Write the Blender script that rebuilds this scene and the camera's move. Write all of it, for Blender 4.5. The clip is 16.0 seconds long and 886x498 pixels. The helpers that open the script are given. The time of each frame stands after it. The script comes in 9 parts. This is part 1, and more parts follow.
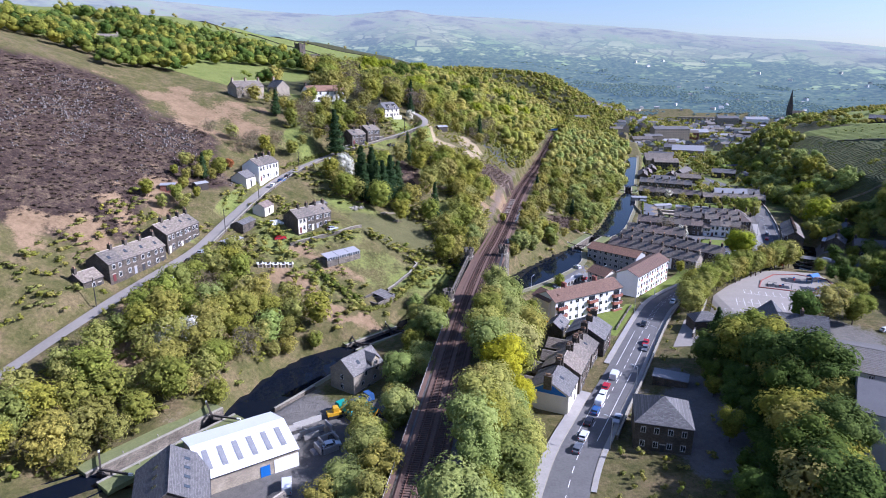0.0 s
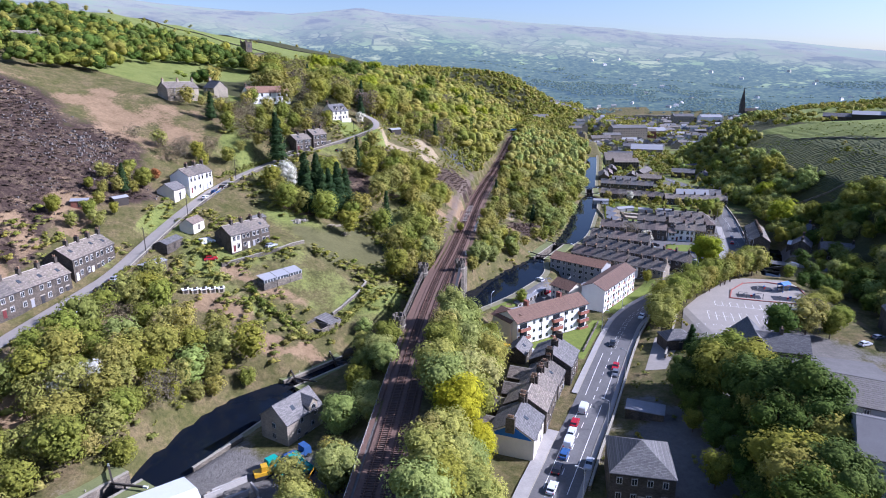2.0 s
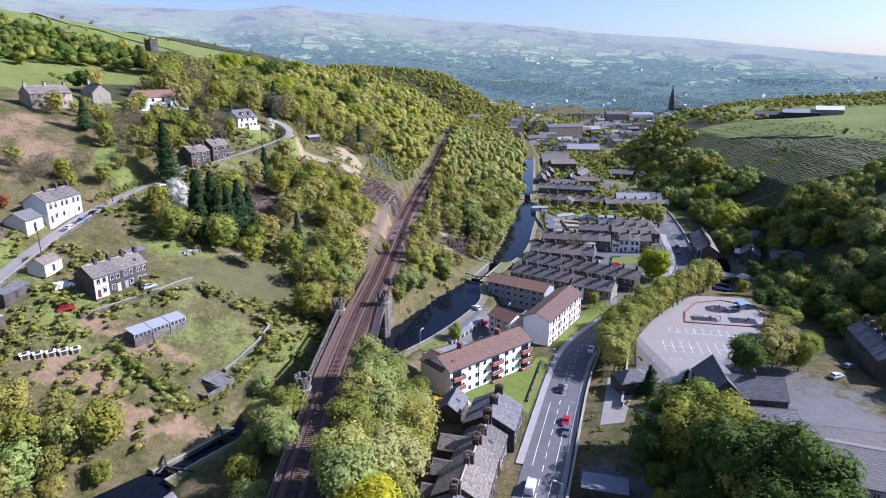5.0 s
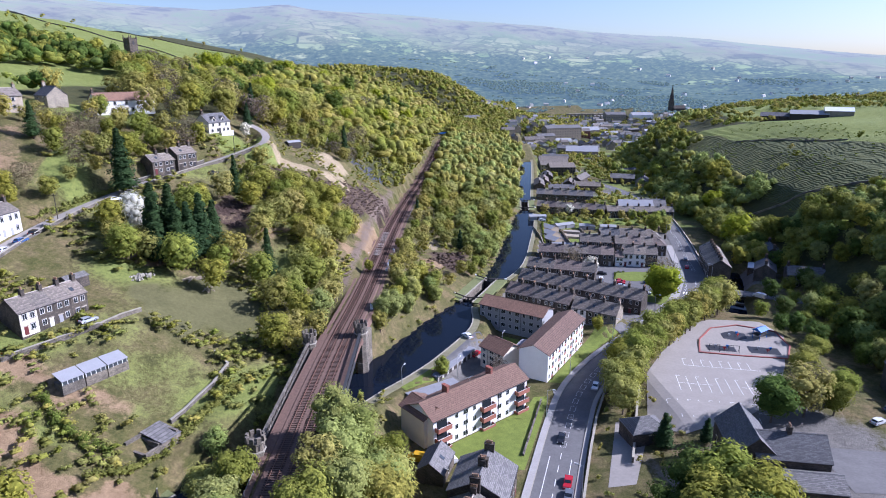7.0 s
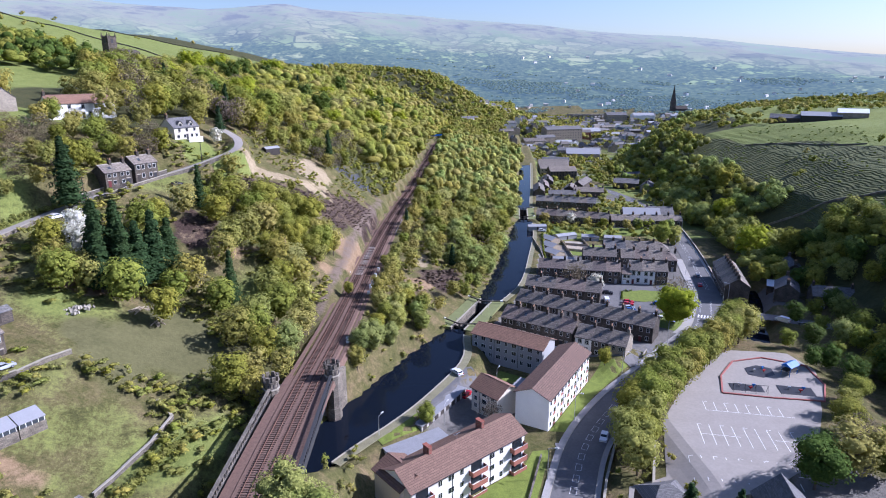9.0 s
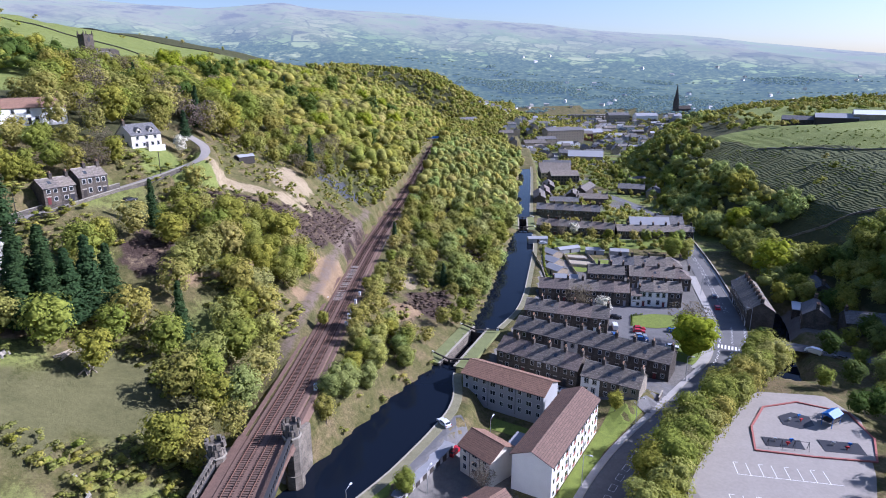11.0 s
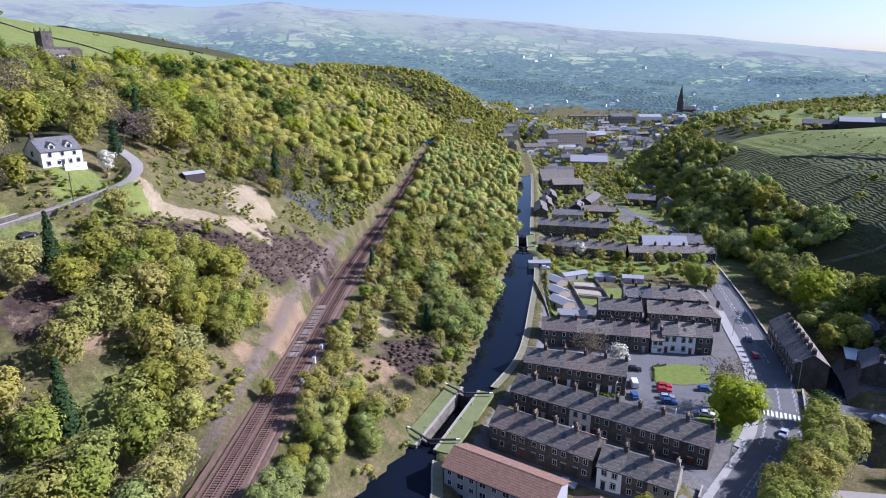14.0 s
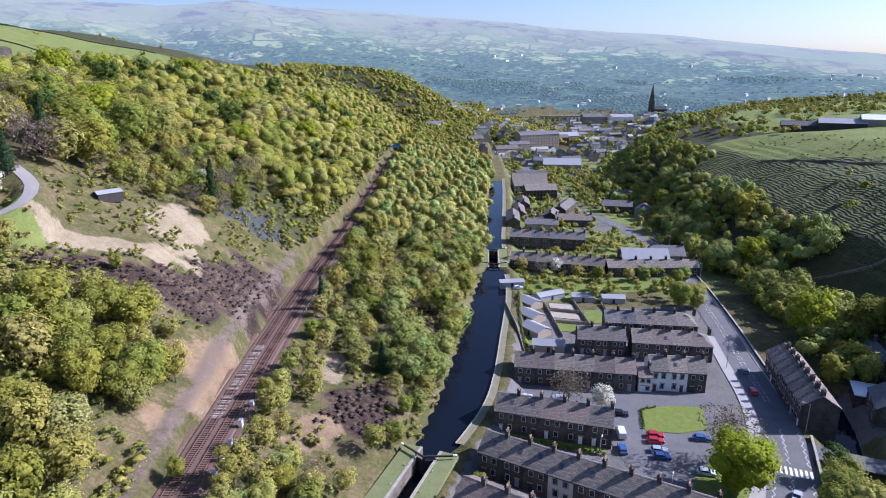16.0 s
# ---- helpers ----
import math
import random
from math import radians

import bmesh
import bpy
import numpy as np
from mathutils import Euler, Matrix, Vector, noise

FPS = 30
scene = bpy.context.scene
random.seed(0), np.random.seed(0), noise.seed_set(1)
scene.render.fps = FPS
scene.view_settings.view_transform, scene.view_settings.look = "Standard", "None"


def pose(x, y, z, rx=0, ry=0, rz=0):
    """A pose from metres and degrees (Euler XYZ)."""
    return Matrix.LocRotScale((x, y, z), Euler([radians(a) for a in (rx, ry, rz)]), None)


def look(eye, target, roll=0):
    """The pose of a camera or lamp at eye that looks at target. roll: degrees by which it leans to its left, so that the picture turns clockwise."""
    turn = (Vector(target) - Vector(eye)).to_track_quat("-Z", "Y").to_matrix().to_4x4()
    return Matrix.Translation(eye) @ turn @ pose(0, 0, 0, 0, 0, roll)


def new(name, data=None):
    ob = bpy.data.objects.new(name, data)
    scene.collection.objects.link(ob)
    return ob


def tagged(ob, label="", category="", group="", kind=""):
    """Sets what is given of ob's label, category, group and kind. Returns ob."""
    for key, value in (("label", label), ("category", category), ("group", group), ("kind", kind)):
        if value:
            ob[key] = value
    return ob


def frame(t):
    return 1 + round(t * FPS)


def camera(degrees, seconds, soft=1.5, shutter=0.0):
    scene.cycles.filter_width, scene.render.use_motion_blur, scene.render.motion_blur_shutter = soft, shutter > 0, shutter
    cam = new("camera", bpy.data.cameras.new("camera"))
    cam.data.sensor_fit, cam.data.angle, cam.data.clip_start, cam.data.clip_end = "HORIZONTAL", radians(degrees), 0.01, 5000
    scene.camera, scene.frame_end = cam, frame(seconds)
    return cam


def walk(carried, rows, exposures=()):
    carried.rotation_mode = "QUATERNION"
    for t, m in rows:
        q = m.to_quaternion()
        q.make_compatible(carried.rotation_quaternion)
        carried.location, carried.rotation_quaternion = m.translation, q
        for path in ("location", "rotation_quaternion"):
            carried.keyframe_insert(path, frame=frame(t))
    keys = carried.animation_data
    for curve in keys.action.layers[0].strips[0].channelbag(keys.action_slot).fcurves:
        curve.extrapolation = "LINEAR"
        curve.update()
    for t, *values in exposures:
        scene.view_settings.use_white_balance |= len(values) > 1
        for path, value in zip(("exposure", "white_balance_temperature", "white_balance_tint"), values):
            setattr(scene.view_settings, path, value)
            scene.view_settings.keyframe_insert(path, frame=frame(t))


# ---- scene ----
cam = camera(71.2, 16.0, soft=1.0)
METRES, EYE, TILT, LEAN, TURN = 200.0, 82.0, -16.0, 2.51, 5.9
ROWS = [
    (0.0, 0.0, 0.0, 0.0, -0.0, 0.08, -2.97),
    (0.5, 0.0035, 0.0249, 0.0075, -1.11, 0.11, -2.61),
    (1.0, 0.0074, 0.0496, 0.0152, -2.11, 0.13, -2.28),
    (1.5, 0.0126, 0.0743, 0.0229, -2.66, 0.13, -2.1),
    (2.0, 0.0183, 0.0995, 0.0308, -3.48, 0.14, -1.82),
    (2.5, 0.0242, 0.1249, 0.0391, -4.71, 0.15, -1.41),
    (3.0, 0.0306, 0.151, 0.0473, -6.03, 0.16, -0.96),
    (3.5, 0.038, 0.177, 0.0563, -7.42, 0.16, -0.51),
    (4.0, 0.0455, 0.2033, 0.0647, -8.34, 0.15, -0.2),
    (6.5, 0.0888, 0.338, 0.1078, -9.1, 0.08, 0.06),
    (7.0, 0.098, 0.3662, 0.1164, -9.1, 0.08, 0.08),
    (7.5, 0.1072, 0.3944, 0.125, -9.12, 0.08, 0.08),
    (8.0, 0.1167, 0.4234, 0.1334, -9.13, 0.07, 0.09),
    (8.5, 0.1263, 0.4527, 0.1426, -9.13, 0.06, 0.08),
    (9.0, 0.1356, 0.4823, 0.1518, -9.13, 0.05, 0.09),
    (11.5, 0.1844, 0.6331, 0.1992, -9.06, -0.01, 0.12),
    (12.0, 0.1938, 0.6641, 0.2089, -9.05, -0.01, 0.12),
    (12.5, 0.2031, 0.6955, 0.2187, -9.03, -0.02, 0.14),
    (13.0, 0.2123, 0.7273, 0.2284, -9.03, -0.02, 0.15),
    (13.5, 0.2219, 0.7592, 0.2384, -9.02, -0.03, 0.15),
    (14.0, 0.2316, 0.7909, 0.2484, -9.06, -0.04, 0.16),
    (14.5, 0.2418, 0.8227, 0.2584, -9.35, -0.04, 0.25),
    (15.0, 0.2529, 0.8545, 0.2685, -10.07, -0.05, 0.46),
    (15.5, 0.2641, 0.884, 0.2778, -10.89, -0.06, 0.74),
    (16.0, 0.2766, 0.9156, 0.2883, -11.43, -0.08, 0.93),
]
walk(cam, [(t, pose(0, 0, EYE, TILT, LEAN, TURN) @ pose(METRES * x, METRES * y, METRES * z, 90 + pitch, roll, yaw)) for t, x, y, z, yaw, pitch, roll in ROWS], exposures=[(0.0, 0.78, 5210, 27), (16.0, 0.78, 5210, 27)])

# ---- light ----
SUN_WAY = (0.995, 0.06)          # towards the sun, on the plan
SUN_UP = 34.0                   # degrees above the horizon
world = bpy.data.worlds.new("sky")
scene.world = world
world.use_nodes = True
wn = world.node_tree
sky = wn.nodes.new("ShaderNodeTexSky")
sky.sky_type, sky.sun_disc = "NISHITA", False
sky.sun_elevation, sky.sun_rotation = radians(SUN_UP), math.atan2(SUN_WAY[0], SUN_WAY[1])
sky.air_density, sky.dust_density, sky.ozone_density = 1.0, 1.0, 1.9
wn.nodes["Background"].inputs["Strength"].default_value = 0.084
wn.links.new(sky.outputs[0], wn.nodes["Background"].inputs["Color"])
sun = new("sun", bpy.data.lights.new("sun", "SUN"))
sun.data.energy, sun.data.angle, sun.data.color = 5.0, radians(0.55), (1.0, 0.95, 0.86)
flat = math.cos(radians(SUN_UP)) / math.hypot(*SUN_WAY)
sun.matrix_world = look((0, 0, 300), (-SUN_WAY[0] * flat * 100, -SUN_WAY[1] * flat * 100, 300 - 100 * math.sin(radians(SUN_UP))))

# ---- materials ----
def material(name, rough=0.8, metal=0.0, spec=0.3):
    m = bpy.data.materials.new(name)
    m.use_nodes = True
    b = m.node_tree.nodes["Principled BSDF"]
    b.inputs["Roughness"].default_value, b.inputs["Metallic"].default_value = rough, metal
    b.inputs["Specular IOR Level"].default_value = spec
    return m, m.node_tree, b


def node(nt, kind, **values):
    n = nt.nodes.new("ShaderNode" + kind)
    for k, v in values.items():
        n.inputs[k.replace("_", " ")].default_value = v
    return n


def coords(nt, scale=1.0, which="Object"):
    tc = nt.nodes.new("ShaderNodeTexCoord")
    mp = nt.nodes.new("ShaderNodeMapping")
    mp.inputs["Scale"].default_value = (scale,) * 3 if not isinstance(scale, tuple) else scale
    nt.links.new(tc.outputs[which], mp.inputs["Vector"])
    return mp.outputs["Vector"]


def noisy(nt, vec, scale, detail=4.0, rough=0.6):
    n = node(nt, "TexNoise", Scale=scale, Detail=detail, Roughness=rough)
    nt.links.new(vec, n.inputs["Vector"])
    return n.outputs["Fac"]


def ramp(nt, fac, stops):
    r = nt.nodes.new("ShaderNodeValToRGB")
    el = r.color_ramp.elements
    while len(el) < len(stops):
        el.new(0.5)
    for e, (p, c) in zip(el, stops):
        e.position, e.color = p, (*c, 1) if len(c) == 3 else c
    nt.links.new(fac, r.inputs["Fac"])
    return r.outputs["Color"]


def mixed(nt, fac, a, b, mode="MIX"):
    m = nt.nodes.new("ShaderNodeMix")
    m.data_type, m.blend_type = "RGBA", mode
    for sock, v in ((m.inputs[0], fac), (m.inputs[6], a), (m.inputs[7], b)):
        if isinstance(v, bpy.types.NodeSocket):
            nt.links.new(v, sock)
        elif isinstance(v, tuple):
            sock.default_value = (*v, 1)
        else:
            sock.default_value = v
    return m.outputs[2]


def relief(nt, b, fac, strength=0.4, dist=0.05):
    n = node(nt, "Bump", Strength=strength, Distance=dist)
    nt.links.new(fac, n.inputs["Height"])
    nt.links.new(n.outputs["Normal"], b.inputs["Normal"])


def plain(name, col, rough=0.7, metal=0.0, var=0.18, size=2.0, spec=0.3, per_object=0.0):
    """A surface of one colour with grain at two scales."""
    m, nt, b = material(name, rough, metal, spec)
    v = coords(nt)
    f = mixed(nt, 0.5, noisy(nt, v, size), noisy(nt, v, size * 7, 2.0))
    c = ramp(nt, f, [(0.25, tuple(x * (1 - var) for x in col)), (0.75, tuple(min(1, x * (1 + var)) for x in col))])
    if per_object:
        oi = nt.nodes.new("ShaderNodeObjectInfo")
        k = ramp(nt, oi.outputs["Random"], [(0, (1 - per_object,) * 3), (1, (1 + per_object,) * 3)])
        c = mixed(nt, 1.0, c, k, "MULTIPLY")
    nt.links.new(c, b.inputs["Base Color"])
    relief(nt, b, f, 0.25, 0.03)
    return m


def masonry(name, a, c, mortar, bw=0.45, bh=0.2, soot=0.5, gap=0.02):
    """Coursed stone or brick."""
    m, nt, b = material(name, 0.9, 0, 0.2)
    tc = nt.nodes.new("ShaderNodeTexCoord")
    sep = nt.nodes.new("ShaderNodeSeparateXYZ")
    nt.links.new(tc.outputs["Object"], sep.inputs[0])
    add = nt.nodes.new("ShaderNodeMath")
    nt.links.new(sep.outputs[0], add.inputs[0])
    nt.links.new(sep.outputs[1], add.inputs[1])
    com = nt.nodes.new("ShaderNodeCombineXYZ")
    nt.links.new(add.outputs[0], com.inputs[0])
    nt.links.new(sep.outputs[2], com.inputs[1])
    br = node(nt, "TexBrick", Scale=1.0, Mortar_Size=gap, Brick_Width=bw, Row_Height=bh)
    br.inputs["Color1"].default_value, br.inputs["Color2"].default_value, br.inputs["Mortar"].default_value = (*a, 1), (*c, 1), (*mortar, 1)
    nt.links.new(com.outputs[0], br.inputs["Vector"])
    big = noisy(nt, tc.outputs["Object"], 0.35, 5)
    stain = ramp(nt, big, [(0.3, (1 - soot,) * 3), (0.7, (1.15,) * 3)])
    oi = nt.nodes.new("ShaderNodeObjectInfo")
    k = ramp(nt, oi.outputs["Random"], [(0, (0.8, 0.8, 0.82)), (1, (1.2, 1.17, 1.12))])
    col = mixed(nt, 1.0, mixed(nt, 1.0, br.outputs["Color"], stain, "MULTIPLY"), k, "MULTIPLY")
    nt.links.new(col, b.inputs["Base Color"])
    relief(nt, b, mixed(nt, 0.5, br.outputs["Fac"], noisy(nt, tc.outputs["Object"], 6)), 0.4, -0.02)
    return m


def roofing(name, a, c, course=0.28, moss=(0.13, 0.13, 0.07), mossy=0.5, lichen=2.3):
    """Slates or tiles in courses up the slope, blotched and weathered."""
    m, nt, b = material(name, 0.75, 0, 0.35)
    tc = nt.nodes.new("ShaderNodeTexCoord")
    sep = nt.nodes.new("ShaderNodeSeparateXYZ")
    nt.links.new(tc.outputs["Object"], sep.inputs[0])
    com = nt.nodes.new("ShaderNodeCombineXYZ")
    nt.links.new(sep.outputs[0], com.inputs[0])
    nt.links.new(sep.outputs[2], com.inputs[1])
    br = node(nt, "TexBrick", Scale=1.0, Mortar_Size=0.018, Brick_Width=0.7, Row_Height=course * 0.75)
    br.inputs["Color1"].default_value, br.inputs["Color2"].default_value = (*a, 1), (*c, 1)
    br.inputs["Mortar"].default_value = (a[0] * 0.4, a[1] * 0.4, a[2] * 0.4, 1)
    nt.links.new(com.outputs[0], br.inputs["Vector"])
    blotch = noisy(nt, tc.outputs["Object"], 0.8, 6, 0.7)
    col = mixed(nt, ramp(nt, blotch, [(0.5, (0, 0, 0)), (0.72, (mossy,) * 3)]), br.outputs["Color"], moss)
    pale = noisy(nt, tc.outputs["Object"], 2.7, 3, 0.75)
    col = mixed(nt, ramp(nt, pale, [(0.6, (0, 0, 0)), (0.7, (0.7,) * 3)]), col, tuple(min(1, x * lichen) for x in c))
    oi = nt.nodes.new("ShaderNodeObjectInfo")
    k = ramp(nt, oi.outputs["Random"], [(0, (0.75, 0.76, 0.8)), (1, (1.25, 1.2, 1.15))])
    col = mixed(nt, 1.0, col, k, "MULTIPLY")
    nt.links.new(col, b.inputs["Base Color"])
    relief(nt, b, mixed(nt, 0.4, br.outputs["Fac"], blotch), 0.5, -0.03)
    return m


def foliage(name, cols, trans=0.4, hue=0.2, haze_glow=(0, 0, 0), grain=1.5):
    """Leaves: each its own shade, each plant its own tone, some light through them; any emission given is painted haze.
    """
    m, nt, b = material(name, 0.85, 0, 0.06)
    geo = nt.nodes.new("ShaderNodeNewGeometry")
    mean = tuple(sum(k[j] for k in cols) / len(cols) for j in range(3))
    c = ramp(nt, geo.outputs["Random Per Island"], [(i / max(1, len(cols) - 1), tuple(0.6 * k[j] + 0.4 * mean[j] for j in range(3))) for i, k in enumerate(cols)])
    oi, at = nt.nodes.new("ShaderNodeObjectInfo"), nt.nodes.new("ShaderNodeAttribute")
    at.attribute_name = "tone"
    add, fr = nt.nodes.new("ShaderNodeMath"), nt.nodes.new("ShaderNodeMath")
    fr.operation = "FRACT"
    nt.links.new(oi.outputs["Random"], add.inputs[0])
    nt.links.new(at.outputs["Fac"], add.inputs[1])
    nt.links.new(add.outputs[0], fr.inputs[0])
    k = ramp(nt, fr.outputs[0], [(0, (1 - hue, 1 - hue * 0.75, 1 - hue)), (0.3, (1 + hue * 0.45, 1 + hue * 0.4, 0.95)), (0.5, (1 - hue * 0.5, 1 - hue * 0.3, 1 - hue * 0.2)), (0.75, (1 - hue * 0.3, 1 + hue * 0.25, 1.0)), (1, (1 + hue * 0.3, 1 + hue * 0.15, 1.25))])
    c = mixed(nt, 1.0, c, k, "MULTIPLY")
    fine = noisy(nt, coords(nt), grain, 4.0, 0.75)
    c = mixed(nt, 1.0, c, ramp(nt, fine, [(0.34, (0.76, 0.77, 0.76)), (0.64, (1.42, 1.38, 1.32))]), "MULTIPLY")
    relief(nt, b, fine, 0.7, 0.4)
    nt.links.new(c, b.inputs["Base Color"])
    if any(haze_glow):
        b.inputs["Emission Color"].default_value, b.inputs["Emission Strength"].default_value = (*haze_glow, 1), 1.0
    tr = node(nt, "BsdfTranslucent")
    nt.links.new(c, tr.inputs["Color"])
    mx = node(nt, "MixShader", Fac=trans)
    nt.links.new(b.outputs[0], mx.inputs[1])
    nt.links.new(tr.outputs[0], mx.inputs[2])
    nt.links.new(mx.outputs[0], nt.nodes["Material Output"].inputs["Surface"])
    return m


STONE = masonry("sooty_gritstone", (0.15, 0.125, 0.10), (0.085, 0.075, 0.065), (0.07, 0.06, 0.05))
STONE_PALE = masonry("pale_gritstone", (0.42, 0.36, 0.27), (0.3, 0.26, 0.2), (0.3, 0.27, 0.22), soot=0.3)
STONE_WALL = masonry("rubble_wall", (0.24, 0.21, 0.17), (0.15, 0.135, 0.11), (0.08, 0.07, 0.06), 0.6, 0.25)
CRAG = plain("weathered_gritstone", (0.125, 0.11, 0.098), 0.95, var=0.45, size=0.9)
COPING = plain("coping_stone", (0.33, 0.3, 0.24), 0.9, var=0.3, size=1.5)
SURROUND = plain("window_stone", (0.17, 0.148, 0.12), 0.85, var=0.25)
PAINT_MAROON = plain("maroon_paint", (0.13, 0.03, 0.03), 0.5)
LINTEL = plain("dressed_stone", (0.36, 0.32, 0.26), 0.85, var=0.2)
RENDER_WHITE = plain("white_render", (0.78, 0.76, 0.72), 0.85, var=0.08, size=0.6)
RENDER_CREAM = plain("cream_render", (0.66, 0.6, 0.5), 0.85, var=0.1, size=0.6)
RENDER_GREY = plain("grey_pebbledash", (0.33, 0.33, 0.33), 0.95, var=0.12, size=3)
BRICK_RED = masonry("red_brick", (0.3, 0.1, 0.07), (0.22, 0.075, 0.055), (0.25, 0.2, 0.17), 0.23, 0.075, 0.3, 0.01)
SLATE = roofing("stone_slate", (0.25, 0.215, 0.178), (0.115, 0.1, 0.085))
SLATE_BLUE = roofing("blue_slate", (0.19, 0.185, 0.18), (0.105, 0.102, 0.102), 0.22, (0.12, 0.12, 0.08), 0.25)
SLATE_BROWN = roofing("brown_slate", (0.225, 0.178, 0.15), (0.12, 0.097, 0.085))
TILE_RED = roofing("red_pantile", (0.215, 0.128, 0.088), (0.165, 0.098, 0.068), 0.3, (0.13, 0.09, 0.06), 0.3, 1.35)
TILE_GREY = roofing("concrete_tile", (0.2, 0.185, 0.17), (0.16, 0.148, 0.138), 0.3, lichen=1.5)
GLASS = plain("window_glass", (0.025, 0.03, 0.035), 0.08, var=0.2, spec=0.6)
SKYLIGHT = plain("roof_glazing", (0.06, 0.07, 0.08), 0.05, spec=0.9)
PAINT_WHITE = plain("white_paint", (0.8, 0.8, 0.78), 0.5, var=0.05)
PAINT_DARK = plain("dark_paint", (0.035, 0.035, 0.04), 0.5)
PAINT_RED = plain("red_paint", (0.42, 0.03, 0.03), 0.5)
PAINT_BLUE = plain("blue_paint", (0.02, 0.13, 0.42), 0.5)
PANEL_TERRA = plain("terracotta_panel", (0.32, 0.13, 0.09), 0.7)
CLAY = plain("clay_pot", (0.42, 0.26, 0.16), 0.8, var=0.25)
CONCRETE = plain("weathered_concrete", (0.4, 0.38, 0.35), 0.9, var=0.25, size=0.8)
FELT = plain("grey_felt_roof", (0.24, 0.24, 0.25), 0.9, var=0.25, size=0.6)
SHEET_WHITE = plain("white_sheeting", (0.78, 0.79, 0.8), 0.45, var=0.05, size=0.4)
SHEET_GREY = plain("grey_sheeting", (0.3, 0.3, 0.31), 0.65, var=0.12, size=0.5)
SHEET_DARK = plain("dark_ribbed_sheeting", (0.15, 0.145, 0.145), 0.6, var=0.15, size=0.5)
VERGE = plain("rough_verge", (0.165, 0.18, 0.07), 0.95, var=0.3, size=0.5)
ASPHALT = plain("asphalt", (0.135, 0.13, 0.127), 0.92, var=0.25, size=0.25)
ASPHALT_PALE = plain("pale_asphalt", (0.29, 0.262, 0.23), 0.95, var=0.16, size=0.2)
PAVING = plain("paving", (0.33, 0.31, 0.285), 0.9, var=0.2, size=0.5)
GRAVEL = plain("towpath_gravel", (0.34, 0.3, 0.24), 0.95, var=0.25, size=0.7)
TOWPATH = plain("trodden_towpath", (0.2, 0.185, 0.11), 0.95, var=0.35, size=0.5)
ROAD_PAINT = plain("road_paint", (0.72, 0.71, 0.68), 0.7, var=0.15)
RED_SURFACE = plain("red_surfacing", (0.33, 0.12, 0.1), 0.9, var=0.2)
BALLAST = plain("rusty_ballast", (0.15, 0.094, 0.07), 0.95, var=0.4, size=1.3)
CESS = plain("pale_cess", (0.24, 0.2, 0.165), 0.95, var=0.3, size=0.8)
RUST = plain("rail_steel", (0.17, 0.09, 0.06), 0.6, 0.25)
SLEEPER = plain("sleeper_timber", (0.12, 0.08, 0.062), 0.95, var=0.3, per_object=0.25)
SLEEPER_PALE = plain("sleeper_concrete", (0.42, 0.39, 0.34), 0.95, var=0.3, per_object=0.2)
IRON = plain("painted_ironwork", (0.06, 0.06, 0.062), 0.6, 0.3)
STEEL = plain("galvanised_steel", (0.5, 0.51, 0.52), 0.45, 0.7)
TIMBER = plain("dark_timber", (0.05, 0.042, 0.036), 0.85)
TIMBER_PALE = plain("weathered_timber", (0.36, 0.3, 0.22), 0.9, var=0.3)
BARK = plain("bark", (0.12, 0.095, 0.075), 0.95, var=0.35, size=3)
TYRE = plain("tyre_rubber", (0.02, 0.02, 0.02), 0.9)
LAWN = plain("lawn", (0.145, 0.18, 0.03), 0.95, var=0.4, size=0.6)
LEAF_GREEN = foliage("leaf_green", [(0.125, 0.134, 0.0233), (0.234, 0.23, 0.0408), (0.359, 0.334, 0.0619)], 0.3, 0.34)
LEAF_OLIVE = foliage("leaf_olive", [(0.193, 0.171, 0.0428), (0.297, 0.265, 0.0655), (0.411, 0.363, 0.0999)], 0.3, 0.28)
LEAF_WILLOW = foliage("leaf_willow", [(0.194, 0.201, 0.054), (0.282, 0.285, 0.0812), (0.382, 0.372, 0.113)], 0.25, 0.42)
LEAF_BRIGHT = foliage("leaf_bright", [(0.152, 0.194, 0.01), (0.253, 0.292, 0.0169), (0.344, 0.354, 0.0254)], 0.3, 0.08)
# deep green, darkened further to carry the backlit shade of the school trees
LEAF_DEEP_SHADE = foliage("leaf_deep_shade", [(0.042, 0.066, 0.013), (0.075, 0.108, 0.02), (0.12, 0.155, 0.03)], 0.14, 0.3)
LEAF_DARK = foliage("leaf_conifer", [(0.02, 0.04, 0.016), (0.035, 0.062, 0.024), (0.055, 0.09, 0.032)], 0.15, 0.12)
LEAF_YELLOW = foliage("blossom_yellow", [(0.3, 0.3, 0.012), (0.44, 0.41, 0.02), (0.52, 0.48, 0.03)], 0.4, 0.05)
LEAF_WHITE = foliage("blossom_white", [(0.63, 0.598, 0.546), (0.788, 0.756, 0.714), (0.367, 0.378, 0.252)], 0.35, 0.08)
LEAF_BROWN = foliage("bare_twigs", [(0.13, 0.0977, 0.0672), (0.181, 0.147, 0.101), (0.242, 0.2, 0.13)], 0.25, 0.15)
LEAF_COPPER = foliage("leaf_copper", [(0.3, 0.12, 0.045), (0.4, 0.18, 0.08)], 0.35, 0.1)
HEATHER = foliage("heather", [(0.05, 0.036, 0.028), (0.08, 0.058, 0.045), (0.13, 0.095, 0.068)], 0.1, 0.12)
HEDGE = foliage("hedge_leaf", [(0.088, 0.113, 0.0183), (0.141, 0.171, 0.03), (0.199, 0.228, 0.0451)], 0.25, 0.2)
